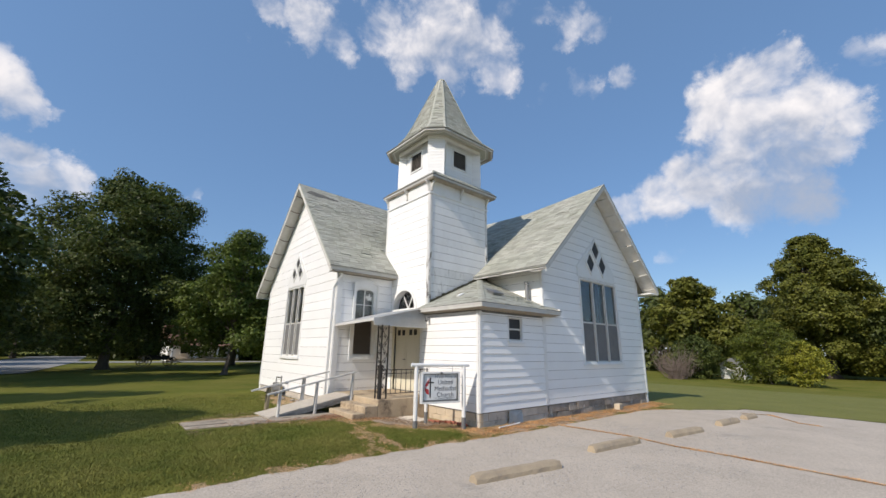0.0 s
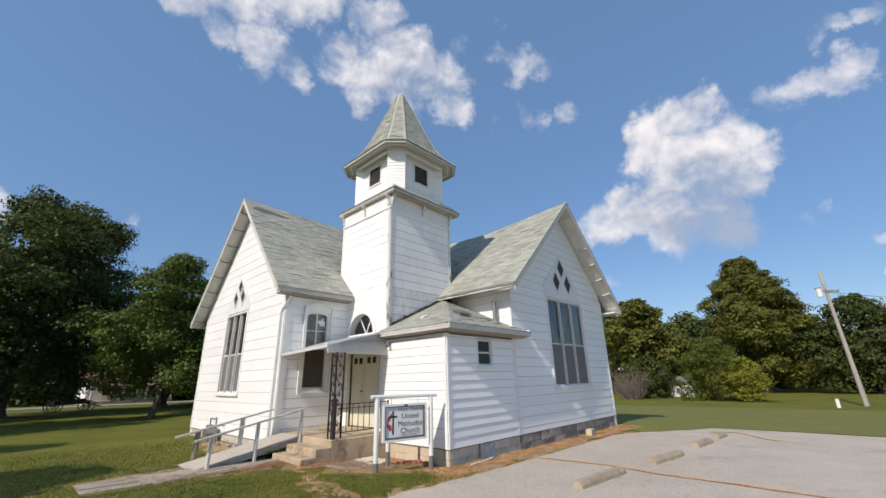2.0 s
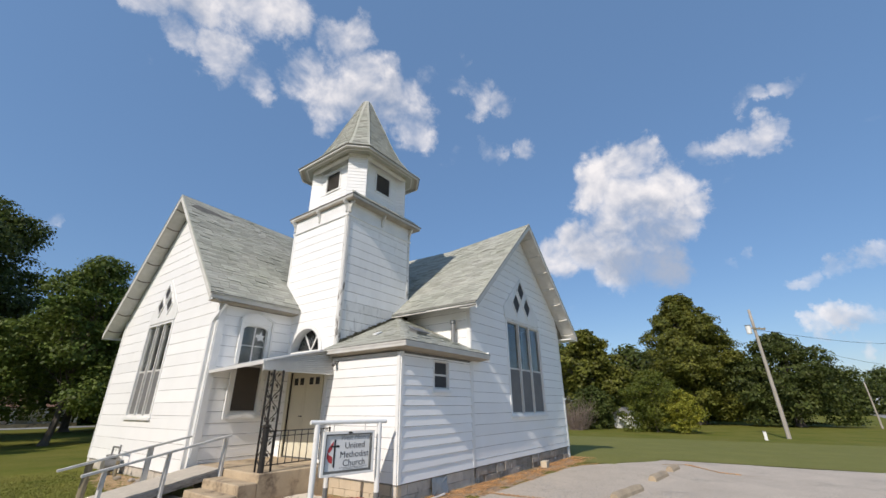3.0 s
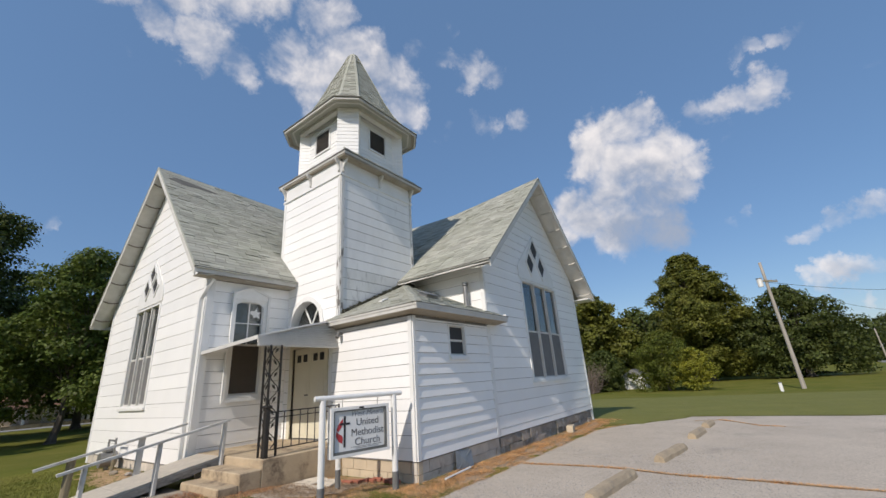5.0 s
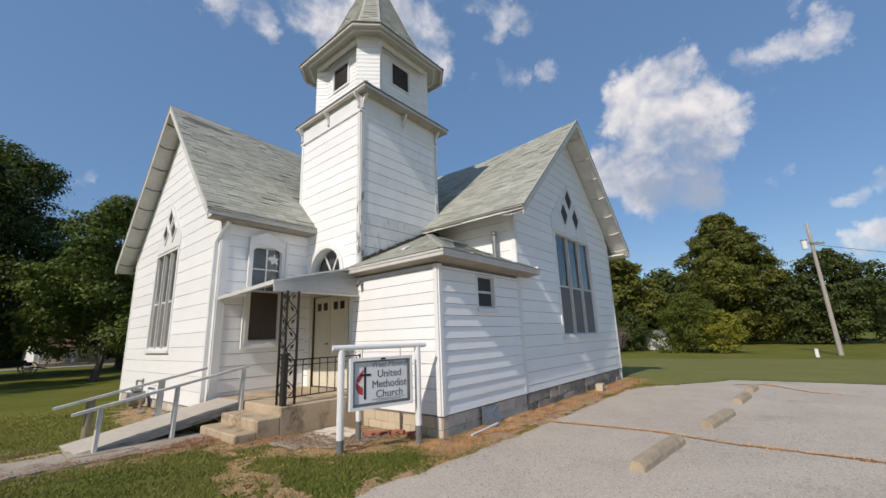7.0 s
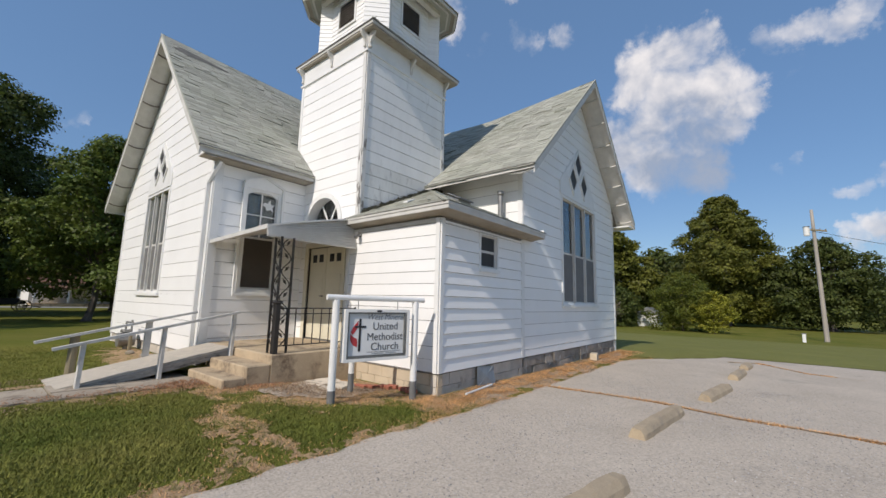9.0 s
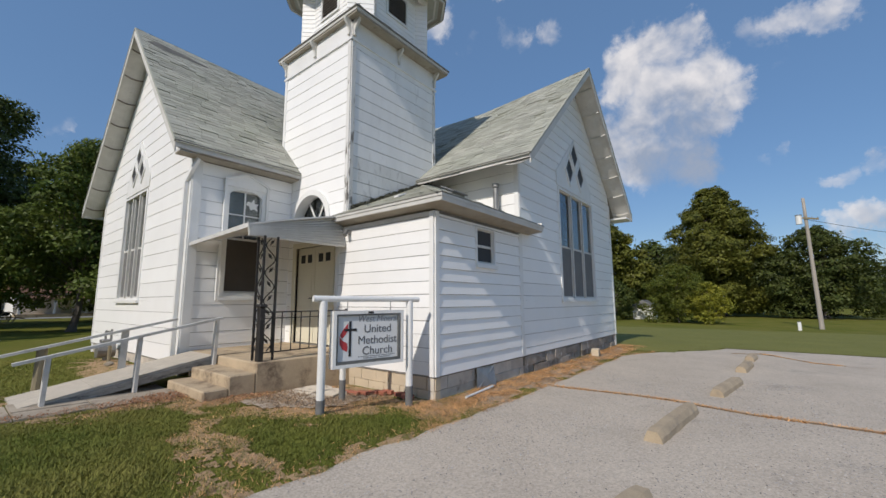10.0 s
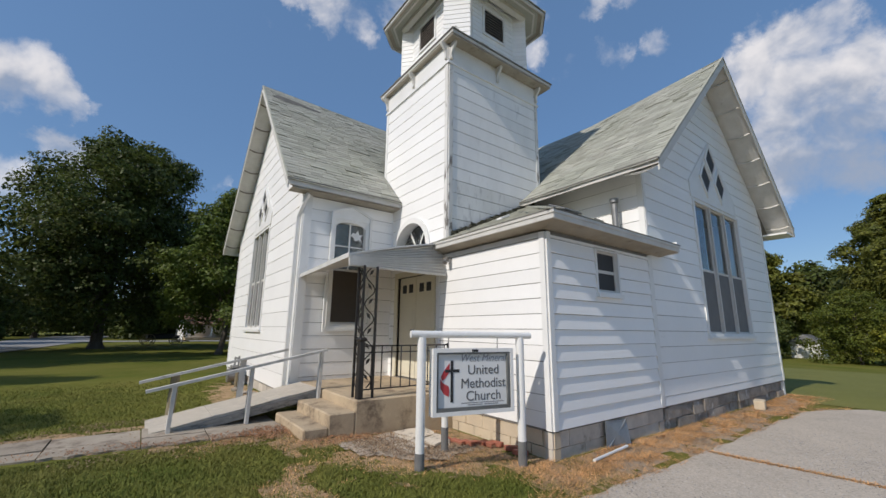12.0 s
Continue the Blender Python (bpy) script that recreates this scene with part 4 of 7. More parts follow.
for k, (p, q) in enumerate(zip(plan, plan[1:] + plan[:1])):
    along = (q - p).normalized()
    out = Vector((along.y, -along.x, 0))
    if out.y > 0.3 or out.x > 0.75:
        continue
    w = Wall((p.x, p.y, 0), along, out)
    n = (q - p).length
    wide = n > 1.0
    hole = (n / 2 - 0.33, n / 2 + 0.33, 8.98, 9.68)
    w.siding(bel_core, SIDING, 8.30, 10.08, flat(n, 0.0), [hole] if wide else [], step=0.125, seed=30 + k, proud=0.013, top=0.004, gap=0.006)
    if wide:
        louvre(w, hole)
# a boxed header over each set-back face
for i in (0, 2, 4, 6):
    p, q = bel[i], bel[(i + 1) % 8]
    along = (q - p).normalized()
    out = Vector((along.y, -along.x, 0))
    w = Wall((p.x, p.y, 0), along, out)
    n = (q - p).length
    bm = bmesh.new()
    prism(bm, [w.at(0.0, 9.93, 0.03), w.at(n, 9.93, 0.03), w.at(n, 9.86, -0.06), w.at(0.0, 9.86, -0.06)], (0, 0, 0.19))
    part("header", bm, OLD_TRIM, belfry)
ES, EC, EZ = 1.82, 0.52, 10.0
bm = bmesh.new()
a, b = octagon(BS - .02, BC, 10.10), octagon(ES - .02, EC, EZ + .005)
for i in range(8):
    j = (i + 1) % 8
    prism(bm, [a[i], a[j], b[j], b[i]], (0, 0, .015))
part("spire_soffit", bm, SOFFIT, belfry)
bm = bmesh.new()
for i in range(8):
    j = (i + 1) % 8
    bar(bm, octagon(BS + .2, BC + .05, 10.035)[i], octagon(BS + .2, BC + .05, 10.035)[j], .05, .05)
part("soffit_moulding", bm, OLD_TRIM, belfry)
bm = bmesh.new()
lo, hi = octagon(ES, EC, EZ - 0.045), octagon(ES, EC, EZ + 0.03)
for i in range(8):
    j = (i + 1) % 8
    inn = [Vector((CX, CY, 0)) + (v - Vector((CX, CY, 0))) * 0.975 for v in (lo[i], lo[j])]
    for v, s in zip(inn, (lo[i], lo[j])):
        v.z = s.z
    prism(bm, [lo[i], lo[j], inn[1], inn[0]], (0, 0, 0.065))
part("spire_fascia", bm, FASCIA, belfry)
bm = bmesh.new()
for i in range(8):
    j = (i + 1) % 8
    a, b = octagon(ES + .025, EC, EZ + 0.021)[i], octagon(ES + .025, EC, EZ + 0.021)[j]
    c, d = octagon(ES - .08, EC, EZ + 0.021)[j], octagon(ES - .08, EC, EZ + 0.021)[i]
    prism(bm, [a, b, c, d], (0, 0, 0.022))
part("spire_drip_edge", bm, DRIP, belfry)
PROFILE = [(10.03, 1.84, .53), (10.35, 1.50, .46), (10.8, 1.22, .39), (11.4, .97, .33), (12.3, .66, .24), (13.15, .34, .12), (13.68, .15, .05), (13.78, .07, .025)]
spire = None
for k, ((z0, s0, e0), (z1, s1, e1)) in enumerate(zip(PROFILE, PROFILE[1:])):
    a, b = octagon(s0 - .02, e0, z0), octagon(s1 - .02, e1, z1)
    ob = frustum("spire_roof", a, b, SHINGLE_ONE, belfry)
    spire = spire or ob
# spire shingles, face by face, band by band
verts, faces = [], []
rnd = random.Random(8)
for i in (0, 1, 6, 7, 2, 5):
    j = (i + 1) % 8
    z = PROFILE[0][0]
    for (z0, s0, e0), (z1, s1, e1) in zip(PROFILE[:-1], PROFILE[1:]):
        a, b = octagon(s0, e0, z0), octagon(s1, e1, z1)
        length = ((a[i] + a[j]) / 2 - (b[i] + b[j]) / 2).length
        rows = max(1, round(length / 0.125))
        nrm = (a[j] - a[i]).cross(b[i] - a[i]).normalized()
        if nrm.dot(a[i] - Vector((CX, CY, z0))) < 0:
            nrm = -nrm
        for r in range(rows):
            f0, f1 = r / rows - 0.01 * rnd.random(), (r + 1.2) / rows
            l0, l1 = a[i].lerp(b[i], f0), a[j].lerp(b[j], f0)
            h0, h1 = a[i].lerp(b[i], f1), a[j].lerp(b[j], f1)
            n = max(1, round((l1 - l0).length / 0.24))
            off = rnd.uniform(-.3, .3) / n if n > 2 else 0
            for k in range(n):
                u0, u1 = max(0, k / n + (off if k else 0)), min(1, (k + 1) / n + (off if k < n - 1 else 0)) - 0.01
                lift = 0.014 + rnd.uniform(0, 0.012)
                c = [l0.lerp(l1, u0), l0.lerp(l1, u1), h0.lerp(h1, u1), h0.lerp(h1, u0)]
                q = len(verts)
                verts += [p + nrm * 0.002 for p in c[:2]] + [c[0] + nrm * lift, c[1] + nrm * lift, c[2] + nrm * 0.006, c[3] + nrm * 0.006]
                faces += [(q, q + 1, q + 3, q + 2), (q + 2, q + 3, q + 4, q + 5), (q, q + 2, q + 5), (q + 1, q + 4, q + 3)]
tagged(raw("shingle_cover", verts, faces, SHINGLE, spire), kind="stuff")
bm = bmesh.new()
for i in range(8):
    for (z0, s0, e0), (z1, s1, e1) in zip(PROFILE[:-1], PROFILE[1:]):
        bar(bm, octagon(s0 + .006, e0, z0)[i], octagon(s1 + .006, e1, z1)[i], 0.09, 0.018)
part("hip_cap", bm, SHINGLE_ONE, belfry)


# ---- windows and door ----
def window_unit(wall, hole, parent_name, lights, transom, label, hood=None, lower=None, casing=0.11, sill=True, whole=False):
    """A framed window in a real opening: casing, mullions, meeting rails, panes, screens and sill."""
    u0, u1, z0, z1 = hole
    bm = bmesh.new()
    for a, b, c, d in ((u0 - casing * .4, u0 + casing * .45, z0, z1), (u1 - casing * .45, u1 + casing * .4, z0, z1), (u0 + casing * .45, u1 - casing * .45, z1 - casing * .5, z1), (u0 + casing * .45, u1 - casing * .45, z0, z0 + casing * .5)):
        wall.block(bm, a, b, c, d, -0.10, 0.035)
    win = part("window", bm, TRIM, church, label)
    a, b, lo, hi = u0 + casing * .45, u1 - casing * .45, z0 + casing * .5, z1 - casing * .5
    w = (b - a) / lights
    for k in range(1, lights):
        bm = bmesh.new()
        wall.block(bm, a + k * w - 0.03, a + k * w + 0.03, lo, hi, -0.09, 0.02)
        part("mullion", bm, FASCIA, win)
    zt = lo + (hi - lo) * transom
    for k in range(lights):
        p, q = a + k * w + (0.03 if k else 0), a + (k + 1) * w - (0.03 if k < lights - 1 else 0)
        bm = bmesh.new()
        for e in ((p, p + .022, lo, hi), (q - .022, q, lo, hi), (p + .022, q - .022, zt - .025, zt + .025), (p + .022, q - .022, lo, lo + .04), (p + .022, q - .022, hi - .03, hi)):
            wall.block(bm, *e, -0.075, -0.03)
        part("sash", bm, OLD_TRIM, win)
        for lo2, hi2, d in ((lo + .04, zt - .025, -0.055), (zt + .025, hi - .03, -0.06)):
            bm = bmesh.new()
            wall.block(bm, p + .022, q - .022, lo2, hi2, d, d + 0.005)
            ob = part("pane", bm, GLASS, win)
            ob.visible_shadow = False
        if lower:
            bm = bmesh.new()
            wall.block(bm, p + .022, q - .022, lo + .04, hi - .03 if whole else zt - .025, -0.045, -0.043)
            part("screen", bm, lower, win)
    if sill:
        bm = bmesh.new()
        wall.block(bm, u0 - casing * .6, u1 + casing * .6, z0 - 0.07, z0, -0.1, 0.075)
        part("sill", bm, TRIM, win)
    return win


def diamond_panel(wall, win, mid, z, half, crown, size, gap):
    """The pointed hood over a large window, with three diamond panes set in it."""
    bm = bmesh.new()
    pts = [(mid - half, z), (mid + half, z), (mid + half, z + (crown - z) * 0.24), (mid, crown), (mid - half, z + (crown - z) * 0.24)]
    prism(bm, [wall.at(u, v, 0.004) for u, v in pts], wall.n * 0.03)
    hood = part("hood", bm, TRIM, win, "pointed white panel with three diamond panes")
    for du, dz in ((0, gap), (-gap * 0.9, -gap * 0.15), (gap * 0.9, -gap * 0.15)):
        cu, cz = mid + du, z + (crown - z) * 0.42 + dz
        shape = lambda s: [(cu, cz - s * 1.15), (cu + s * .82, cz), (cu, cz + s * 1.15), (cu - s * .82, cz)]  # noqa: E731
        bm = bmesh.new()
        o, i = shape(size * 1.28), shape(size)
        for k in range(4):
            j = (k + 1) % 4
            prism(bm, [wall.at(*o[k], 0.034), wall.at(*o[j], 0.034), wall.at(*i[j], 0.034), wall.at(*i[k], 0.034)], wall.n * 0.03)
        part("diamond_casing", bm, TRIM, win)
        bm = bmesh.new()
        prism(bm, [wall.at(*c, 0.036) for c in i], wall.n * 0.006)
        part("pane", bm, DARK_SCREEN, win)


big = window_unit(S_WALL, S_HOLE, "window", 3, 0.47, "tall three-light window with grey lower screens", lower=SCREEN)
diamond_panel(S_WALL, big, 3.64, 4.79, 1.42, 6.5, 0.345, 0.50)
side = window_unit(W_WALL, W_HOLE, "window", 3, 0.47, "tall narrow three-light window with grey screens", lower=SCREEN)
diamond_panel(W_WALL, side, 3.82, 4.52, 1.0, 5.95, 0.245, 0.37)
porch_win = window_unit(V_WALL, V_HOLE, "window", 1, 0.52, "tall sash window with a pedimented hood", lower=BROWN_SCREEN)
part("hood", prism(bmesh.new(), [V_WALL.at(u, z, 0.036) for u, z in ((.65, 4.15), (1.56, 4.15), (1.56, 4.27), (1.105, 4.45), (.65, 4.27))], V_WALL.n * 0.03), TRIM, porch_win)
for (ua, za), (ub, zb) in (((.61, 4.27), (1.105, 4.48)), ((1.105, 4.48), (1.60, 4.27)), ((.635, 3.10), (.635, 4.27)), ((1.575, 3.10), (1.575, 4.27)), ((.585, 1.70), (.585, 2.80)), ((1.63, 1.70), (1.63, 2.80)), ((.56, 1.665), (1.655, 1.665))):
    bm = bmesh.new()
    bar(bm, V_WALL.at(ua, za, 0.075), V_WALL.at(ub, zb, 0.075), 0.055, 0.05, up=V_WALL.n)
    part("hood_moulding", bm, TRIM, porch_win)
for s in (-1, 1):
    bm = bmesh.new()
    half, head = (V_HOLE[1] - V_HOLE[0]) / 2 - .03, V_HOLE[3] - .04
    cu = (V_HOLE[0] + V_HOLE[1]) / 2
    curve = [(cu + s * half * math.sin(radians(a)), head - .20 + .20 * math.cos(radians(a))) for a in range(0, 91, 15)]
    prism(bm, [V_WALL.at(u, z, -0.03) for u, z in [*curve, (cu + s * half, head + .03), (cu, head + .03)]], V_WALL.n * 0.05)
    part("arched_head", bm, TRIM, porch_win)
bm = bmesh.new()
V_WALL.block(bm, 1.09, 1.12, 3.02, V_HOLE[3] - .08, -0.05, -0.025)
V_WALL.block(bm, .76, 1.45, 3.53, 3.555, -0.051, -0.026)
part("glazing_bar", bm, TRIM, porch_win)
bm = bmesh.new()
V_WALL.block(bm, V_HOLE[0] + .06, V_HOLE[1] - .06, 3.05, V_HOLE[3] - .06, -0.13, -0.12)
part("curtain", bm, CURTAIN, porch_win)
bm = bmesh.new()
dove = [(1.22, 3.66), (1.30, 3.62), (1.33, 3.54), (1.42, 3.58), (1.50, 3.52), (1.47, 3.64), (1.53, 3.72), (1.43, 3.70), (1.40, 3.82), (1.34, 3.72), (1.27, 3.74)]
prism(bm, [V_WALL.at(u - .09, z + .16, -0.048) for u, z in dove], V_WALL.n * 0.002)
part("white_decal", bm, PVC, porch_win)
window_unit(B_WALL, B_HOLE, "window", 1, 0.5, "small dark sash window in the annex", lower=DARK_SCREEN, casing=0.05, whole=True)


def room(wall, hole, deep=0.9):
    """An added near-black sheet behind a window: the room's shade, where daylight is lost."""
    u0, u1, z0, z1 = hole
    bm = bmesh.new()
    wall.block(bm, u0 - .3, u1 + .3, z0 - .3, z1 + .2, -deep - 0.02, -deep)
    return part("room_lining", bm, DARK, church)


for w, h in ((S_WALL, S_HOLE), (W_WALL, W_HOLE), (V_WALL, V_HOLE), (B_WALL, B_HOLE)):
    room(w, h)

# fanlight over the door, set deep in a half-round opening
def half_round(r, steps=24):
    return [(FU + r * math.cos(math.pi * k / steps), FZ + r * math.sin(math.pi * k / steps)) for k in range(steps + 1)]


def arch_ring(r0, r1, depth0, depth1):
    """One closed half-ring between two radii and two depths of the west wall."""
    bm = bmesh.new()
    loops = [[bm.verts.new(T_WEST.at(u, z, d)) for u, z in half_round(r)] for r, d in ((r0, depth0), (r1, depth0), (r1, depth1), (r0, depth1))]
    for k in range(len(loops[0]) - 1):
        for a, b in zip(loops, loops[1:] + loops[:1]):
            bm.faces.new((a[k], a[k + 1], b[k + 1], b[k]))
    for k in (0, -1):
        bm.faces.new([loop[k] for loop in loops])
    bmesh.ops.recalc_face_normals(bm, faces=bm.faces[:])
    return bm


def build_fanlight():
    inner = half_round(FR)
    fan = part("fanlight", arch_ring(FR, FR + .12, 0.012, 0.057), TRIM, church, "half-round white-cased fanlight set deep over the door")
    part("reveal", arch_ring(FR, FR * 1.03, 0.011, -0.22), TRIM, fan)
    for s in (-1, 1):
        bm = bmesh.new()
        curve = [(FU + s * FR * 1.02 * math.cos(math.pi * k / 20), FZ + FR * 1.02 * math.sin(math.pi * k / 20)) for k in range(11)]
        prism(bm, [T_WEST.at(u, z, 0.0) for u, z in [*curve, (FU, FZ + FR * 1.03), (FU + s * FR * 1.03, FZ + FR * 1.03)]], T_WEST.n * 0.0115)
        part("spandrel", bm, SIDING, fan)
    # near-black sheet in place of the shaded room behind the fanlight
    bm = bmesh.new()
    prism(bm, [T_WEST.at(*p, -0.21) for p in half_round(FR * 1.02)], T_WEST.n * -0.008)
    part("backing", bm, DARK, fan)
    bm = bmesh.new()
    prism(bm, [T_WEST.at(*p, -0.19) for p in inner], T_WEST.n * 0.004)
    part("pane", bm, GLASS, fan)
    for ang in (58, 118):
        bm = bmesh.new()
        a = radians(ang)
        bar(bm, T_WEST.at(FU, FZ + .02, -0.178), T_WEST.at(FU + FR * math.cos(a), FZ + FR * math.sin(a), -0.178), 0.045, 0.02, up=T_WEST.n)
        part("glazing_bar", bm, TRIM, fan)
    bm = bmesh.new()
    T_WEST.block(bm, FU - FR - .12, FU + FR + .12, FZ - .07, FZ, -0.2, 0.06)
    part("sill", bm, TRIM, fan)


build_fanlight()

# the double door
u0, u1, z0, z1 = DOOR_HOLE
bm = bmesh.new()
for e in ((u0 - .12, u0, z0, z1 + .12), (u1, u1 + .12, z0, z1 + .12), (u0, u1, z1, z1 + .12)):
    T_WEST.block(bm, *e, -0.12, 0.035)
door_set = part("door", bm, DOOR, church, "cream panelled double door with three small panes")
mid = (u0 + u1) / 2
for a, b, near in ((u0 + .01, mid - .006, 1), (mid + .006, u1 - .01, 0)):
    bm = bmesh.new()
    T_WEST.block(bm, a, b, z0 + .02, z1 - .01, -0.09, -0.045)
    leaf = part("leaf", bm, DOOR, door_set)
    w = b - a
    for c, d in ((.09, .62), (.72, 1.55)):
        bm = bmesh.new()
        T_WEST.block(bm, a + .1, b - .1, z0 + c, z0 + d, -0.046, -0.036)
        bmesh.ops.bevel(bm, geom=bm.edges[:], offset=.006, segments=1, affect="EDGES")
        part("panel", bm, DOOR, door_set)
    for c in ((.12, .39) if near else (.125, .395)):
        bm = bmesh.new()
        T_WEST.block(bm, a + c, a + c + .17, z1 - .36, z1 - .17, -0.046, -0.041)
        part("pane", bm, BLACK, door_set)
bm = bmesh.new()
bar(bm, T_WEST.at(mid + .07, z0 + 1.02, -0.045), T_WEST.at(mid + .07, z0 + 1.02, 0.0), 0.03, sides=10)
bar(bm, T_WEST.at(mid + .01, z0 + 1.02, 0.0), T_WEST.at(mid + .14, z0 + 1.02, 0.0), 0.025, sides=8)
part("door_handle", bm, BLACK, door_set)

# ---- foundation ----
def blocks(wall, u0, u1, z0, z1, mat, parent, wide=0.40, tall=0.2, seed=5, rough=0.006):
    rnd = random.Random(seed)
    rows = max(1, round((z1 - z0) / tall))
    for r in range(rows):
        u = u0 - (wide / 2 if r % 2 else 0)
        a, b = z0 + (z1 - z0) * r / rows, z0 + (z1 - z0) * (r + 1) / rows - 0.008
        while u < u1:
            w = wide * (1 if rough < 0.01 else rnd.uniform(0.6, 1.5))
            p, q = max(u, u0), min(u + w - 0.01, u1)
            u += w
            if q - p < 0.04:
                continue
            d = -0.02 + rnd.uniform(-rough, rough)
            bm = bmesh.new()
            wall.block(bm, p, q, a, b, d - 0.12, d)
            for v in bm.verts:
                v.co += Vector([rnd.uniform(-rough, rough) * .6 for _ in range(3)])
            part("block", bm, mat, parent)


foundation = part("foundation", boxed(0.06, 10.2, 0.06, 12.0, -0.3, 0.38), BLOCK, church)
part("footing", boxed(-1.94, 0.1, 4.92, 12.05, -0.3, 0.38), BLOCK, foundation)
part("footing", boxed(0.22, 0.4, 2.6, 5.0, -0.3, 0.64), BLOCK, foundation)
blocks(A_WALL, 0.0, 2.2, -0.02, 0.385, TAN_BLOCK, foundation, seed=2)
blocks(B_WALL, 0.0, 3.05, -0.03, 0.385, BLOCK, foundation, wide=0.72, seed=3)
blocks(S_WALL, 0.02, 7.2, -0.05, 0.385, STONE, foundation, wide=0.62, tall=0.25, seed=4, rough=0.03)
blocks(W_WALL, 0.0, 7.25, 0.0, 0.385, BLOCK, foundation, seed=6)

# ---- porch, steps, rail, awning ----
PZ = 0.65
porch = part("porch", boxed(-1.8, TW, 2.15, 4.84, -0.1, PZ, bevel=0.02), CONCRETE)
tagged(porch, "tan concrete porch slab with three worn steps", "porch")
part("step", boxed(-2.2, -1.8, 2.15, 3.6, -0.1, 0.50, bevel=0.018), CONCRETE, porch)
part("step", boxed(-2.54, -2.2, 2.15, 3.6, -0.1, 0.335, bevel=0.018), CONCRETE, porch)


def build_awning():
    thing = tagged(new("porch_awning"), "white ribbed aluminium awning with a side wing sheltering the door", "awning")
    x0, x1, ya, yb = -1.96, TW - 0.02, 2.33, 4.83
    zt, zl, zr = 3.36, 2.79, 2.88
    # the sheet bulges a little and turns down at its free edge
    def crest(f, low):
        return zt + (low - zt) * (f ** 1.12) + 0.012 * math.sin(math.pi * f)

    bm = bmesh.new()
    for k in range(8):
        f, g = k / 8, (k + 1) / 8
        xa, xb = x1 + (x0 - x1) * f, x1 + (x0 - x1) * g
        prism(bm, [(xa, ya, crest(f, zr)), (xa, yb, crest(f, zl)), (xb, yb, crest(g, zl)), (xb, ya, crest(g, zr))], (0, 0, -0.02))
    part("sheet", bm, AWNING, thing)
    for k in range(8):
        f = (k + 0.5) / 8
        y = ya + (yb - ya) * f
        bm = bmesh.new()
        sweep(bm, [(x1 + (x0 - x1) * g / 8, y, crest(g / 8, zr + (zl - zr) * f) + 0.012) for g in range(9)], 0.05, 0.024)
        part("rib", bm, AWNING, thing)
    bm = bmesh.new()
    prism(bm, [(x0 - .012, ya, zr + .02), (x0 - .012, yb, zl + .02), (x0 - .012, yb, zl - .05), (x0 - .012, ya, zr - .06)], (0.014, 0, 0))
    part("edge_trim", bm, AWNING, thing)
    # the side wing, in lapped strips that fan out towards the wall
    n = 10
    xe = -0.03
    for k in range(n):
        a, b = k / n, (k + 1) / n
        lo_l, hi_l = 2.70 + (zr - 2.70) * a, 2.70 + (zr - 2.70) * b
        lo_r, hi_r = 2.70 + (3.34 - 2.70) * a, 2.70 + (3.34 - 2.70) * b
        bm = bmesh.new()
        lean = 0.16
        ylo_l, yhi_l = ya + lean * a * .4, ya + lean * b * .4
        ylo_r, yhi_r = ya + lean * a, ya + lean * b
        prism(bm, [(x0, ylo_l - .034, lo_l - .004), (xe, ylo_r - .034, lo_r - .004), (xe, yhi_r, hi_r), (x0, yhi_l, hi_l)], (0, 0.012, 0))
        part("strip", bm, AWNING, thing)
        bm = bmesh.new()
        bar(bm, (x0, ylo_l - .042, lo_l), (xe, ylo_r - .042, lo_r), 0.016, 0.016)
        part("seam", bm, OLD_TRIM, thing)
    bm = bmesh.new()
    bar(bm, (x0, ya, 2.695), (xe, ya, 2.695), 0.03, 0.035)
    part("front_trim", bm, AWNING, thing)
    return thing


build_awning()


def build_iron_post():
    thing = tagged(new("iron_post"), "black wrought-iron corner post with scrolls carrying the awning", "post")
    legs = ((-1.72, 2.25), (-1.72, 2.46), (-1.49, 2.25))
    for x, y in legs:
        part("leg", boxed(x - .016, x + .016, y - .016, y + .016, PZ, 2.70), IRON, thing)
    for (ax, ay), (bx, by) in ((legs[0], legs[1]), (legs[0], legs[2])):
        # a vine that winds between the two bars, with a leaf at each turn
        bm = bmesh.new()
        pts = []
        for i in range(61):
            f = 0.5 + 0.36 * math.sin(2 * math.pi * i / 15)
            pts.append((ax + (bx - ax) * f, ay + (by - ay) * f, 0.80 + 1.86 * i / 60))
        sweep(bm, pts, 0.017, 0.014, up=(0.3, 0.9, 0.1))
        part("vine", bm, IRON, thing)
        d = Vector((bx - ax, by - ay, 0))
        for i in range(8):
            side = 1 if i % 2 else -1
            c = Vector((ax, ay, 0)) + d * (0.5 - side * 0.10) + Vector((0, 0, 0.80 + 1.86 * (i * 7.5 + 3.7) / 60))
            n = d.normalized()
            bm = bmesh.new()
            prism(bm, [c, c + n * side * 0.05 + Vector((0, 0, 0.035)), c + n * side * 0.075 + Vector((0, 0, 0.10)), c + n * side * 0.02 + Vector((0, 0, 0.075))], n.cross(Vector((0, 0, 1))) * 0.012)
            part("leaf", bm, IRON, thing)
    part("foot_sleeve", boxed(-1.76, -1.67, 2.19, 2.30, PZ, 1.50, bevel=0.01), IRON, thing)
    part("sleeve_cap", boxed(-1.785, -1.645, 2.165, 2.325, 1.50, 1.56, bevel=0.02), IRON, thing)
    return thing


build_iron_post()


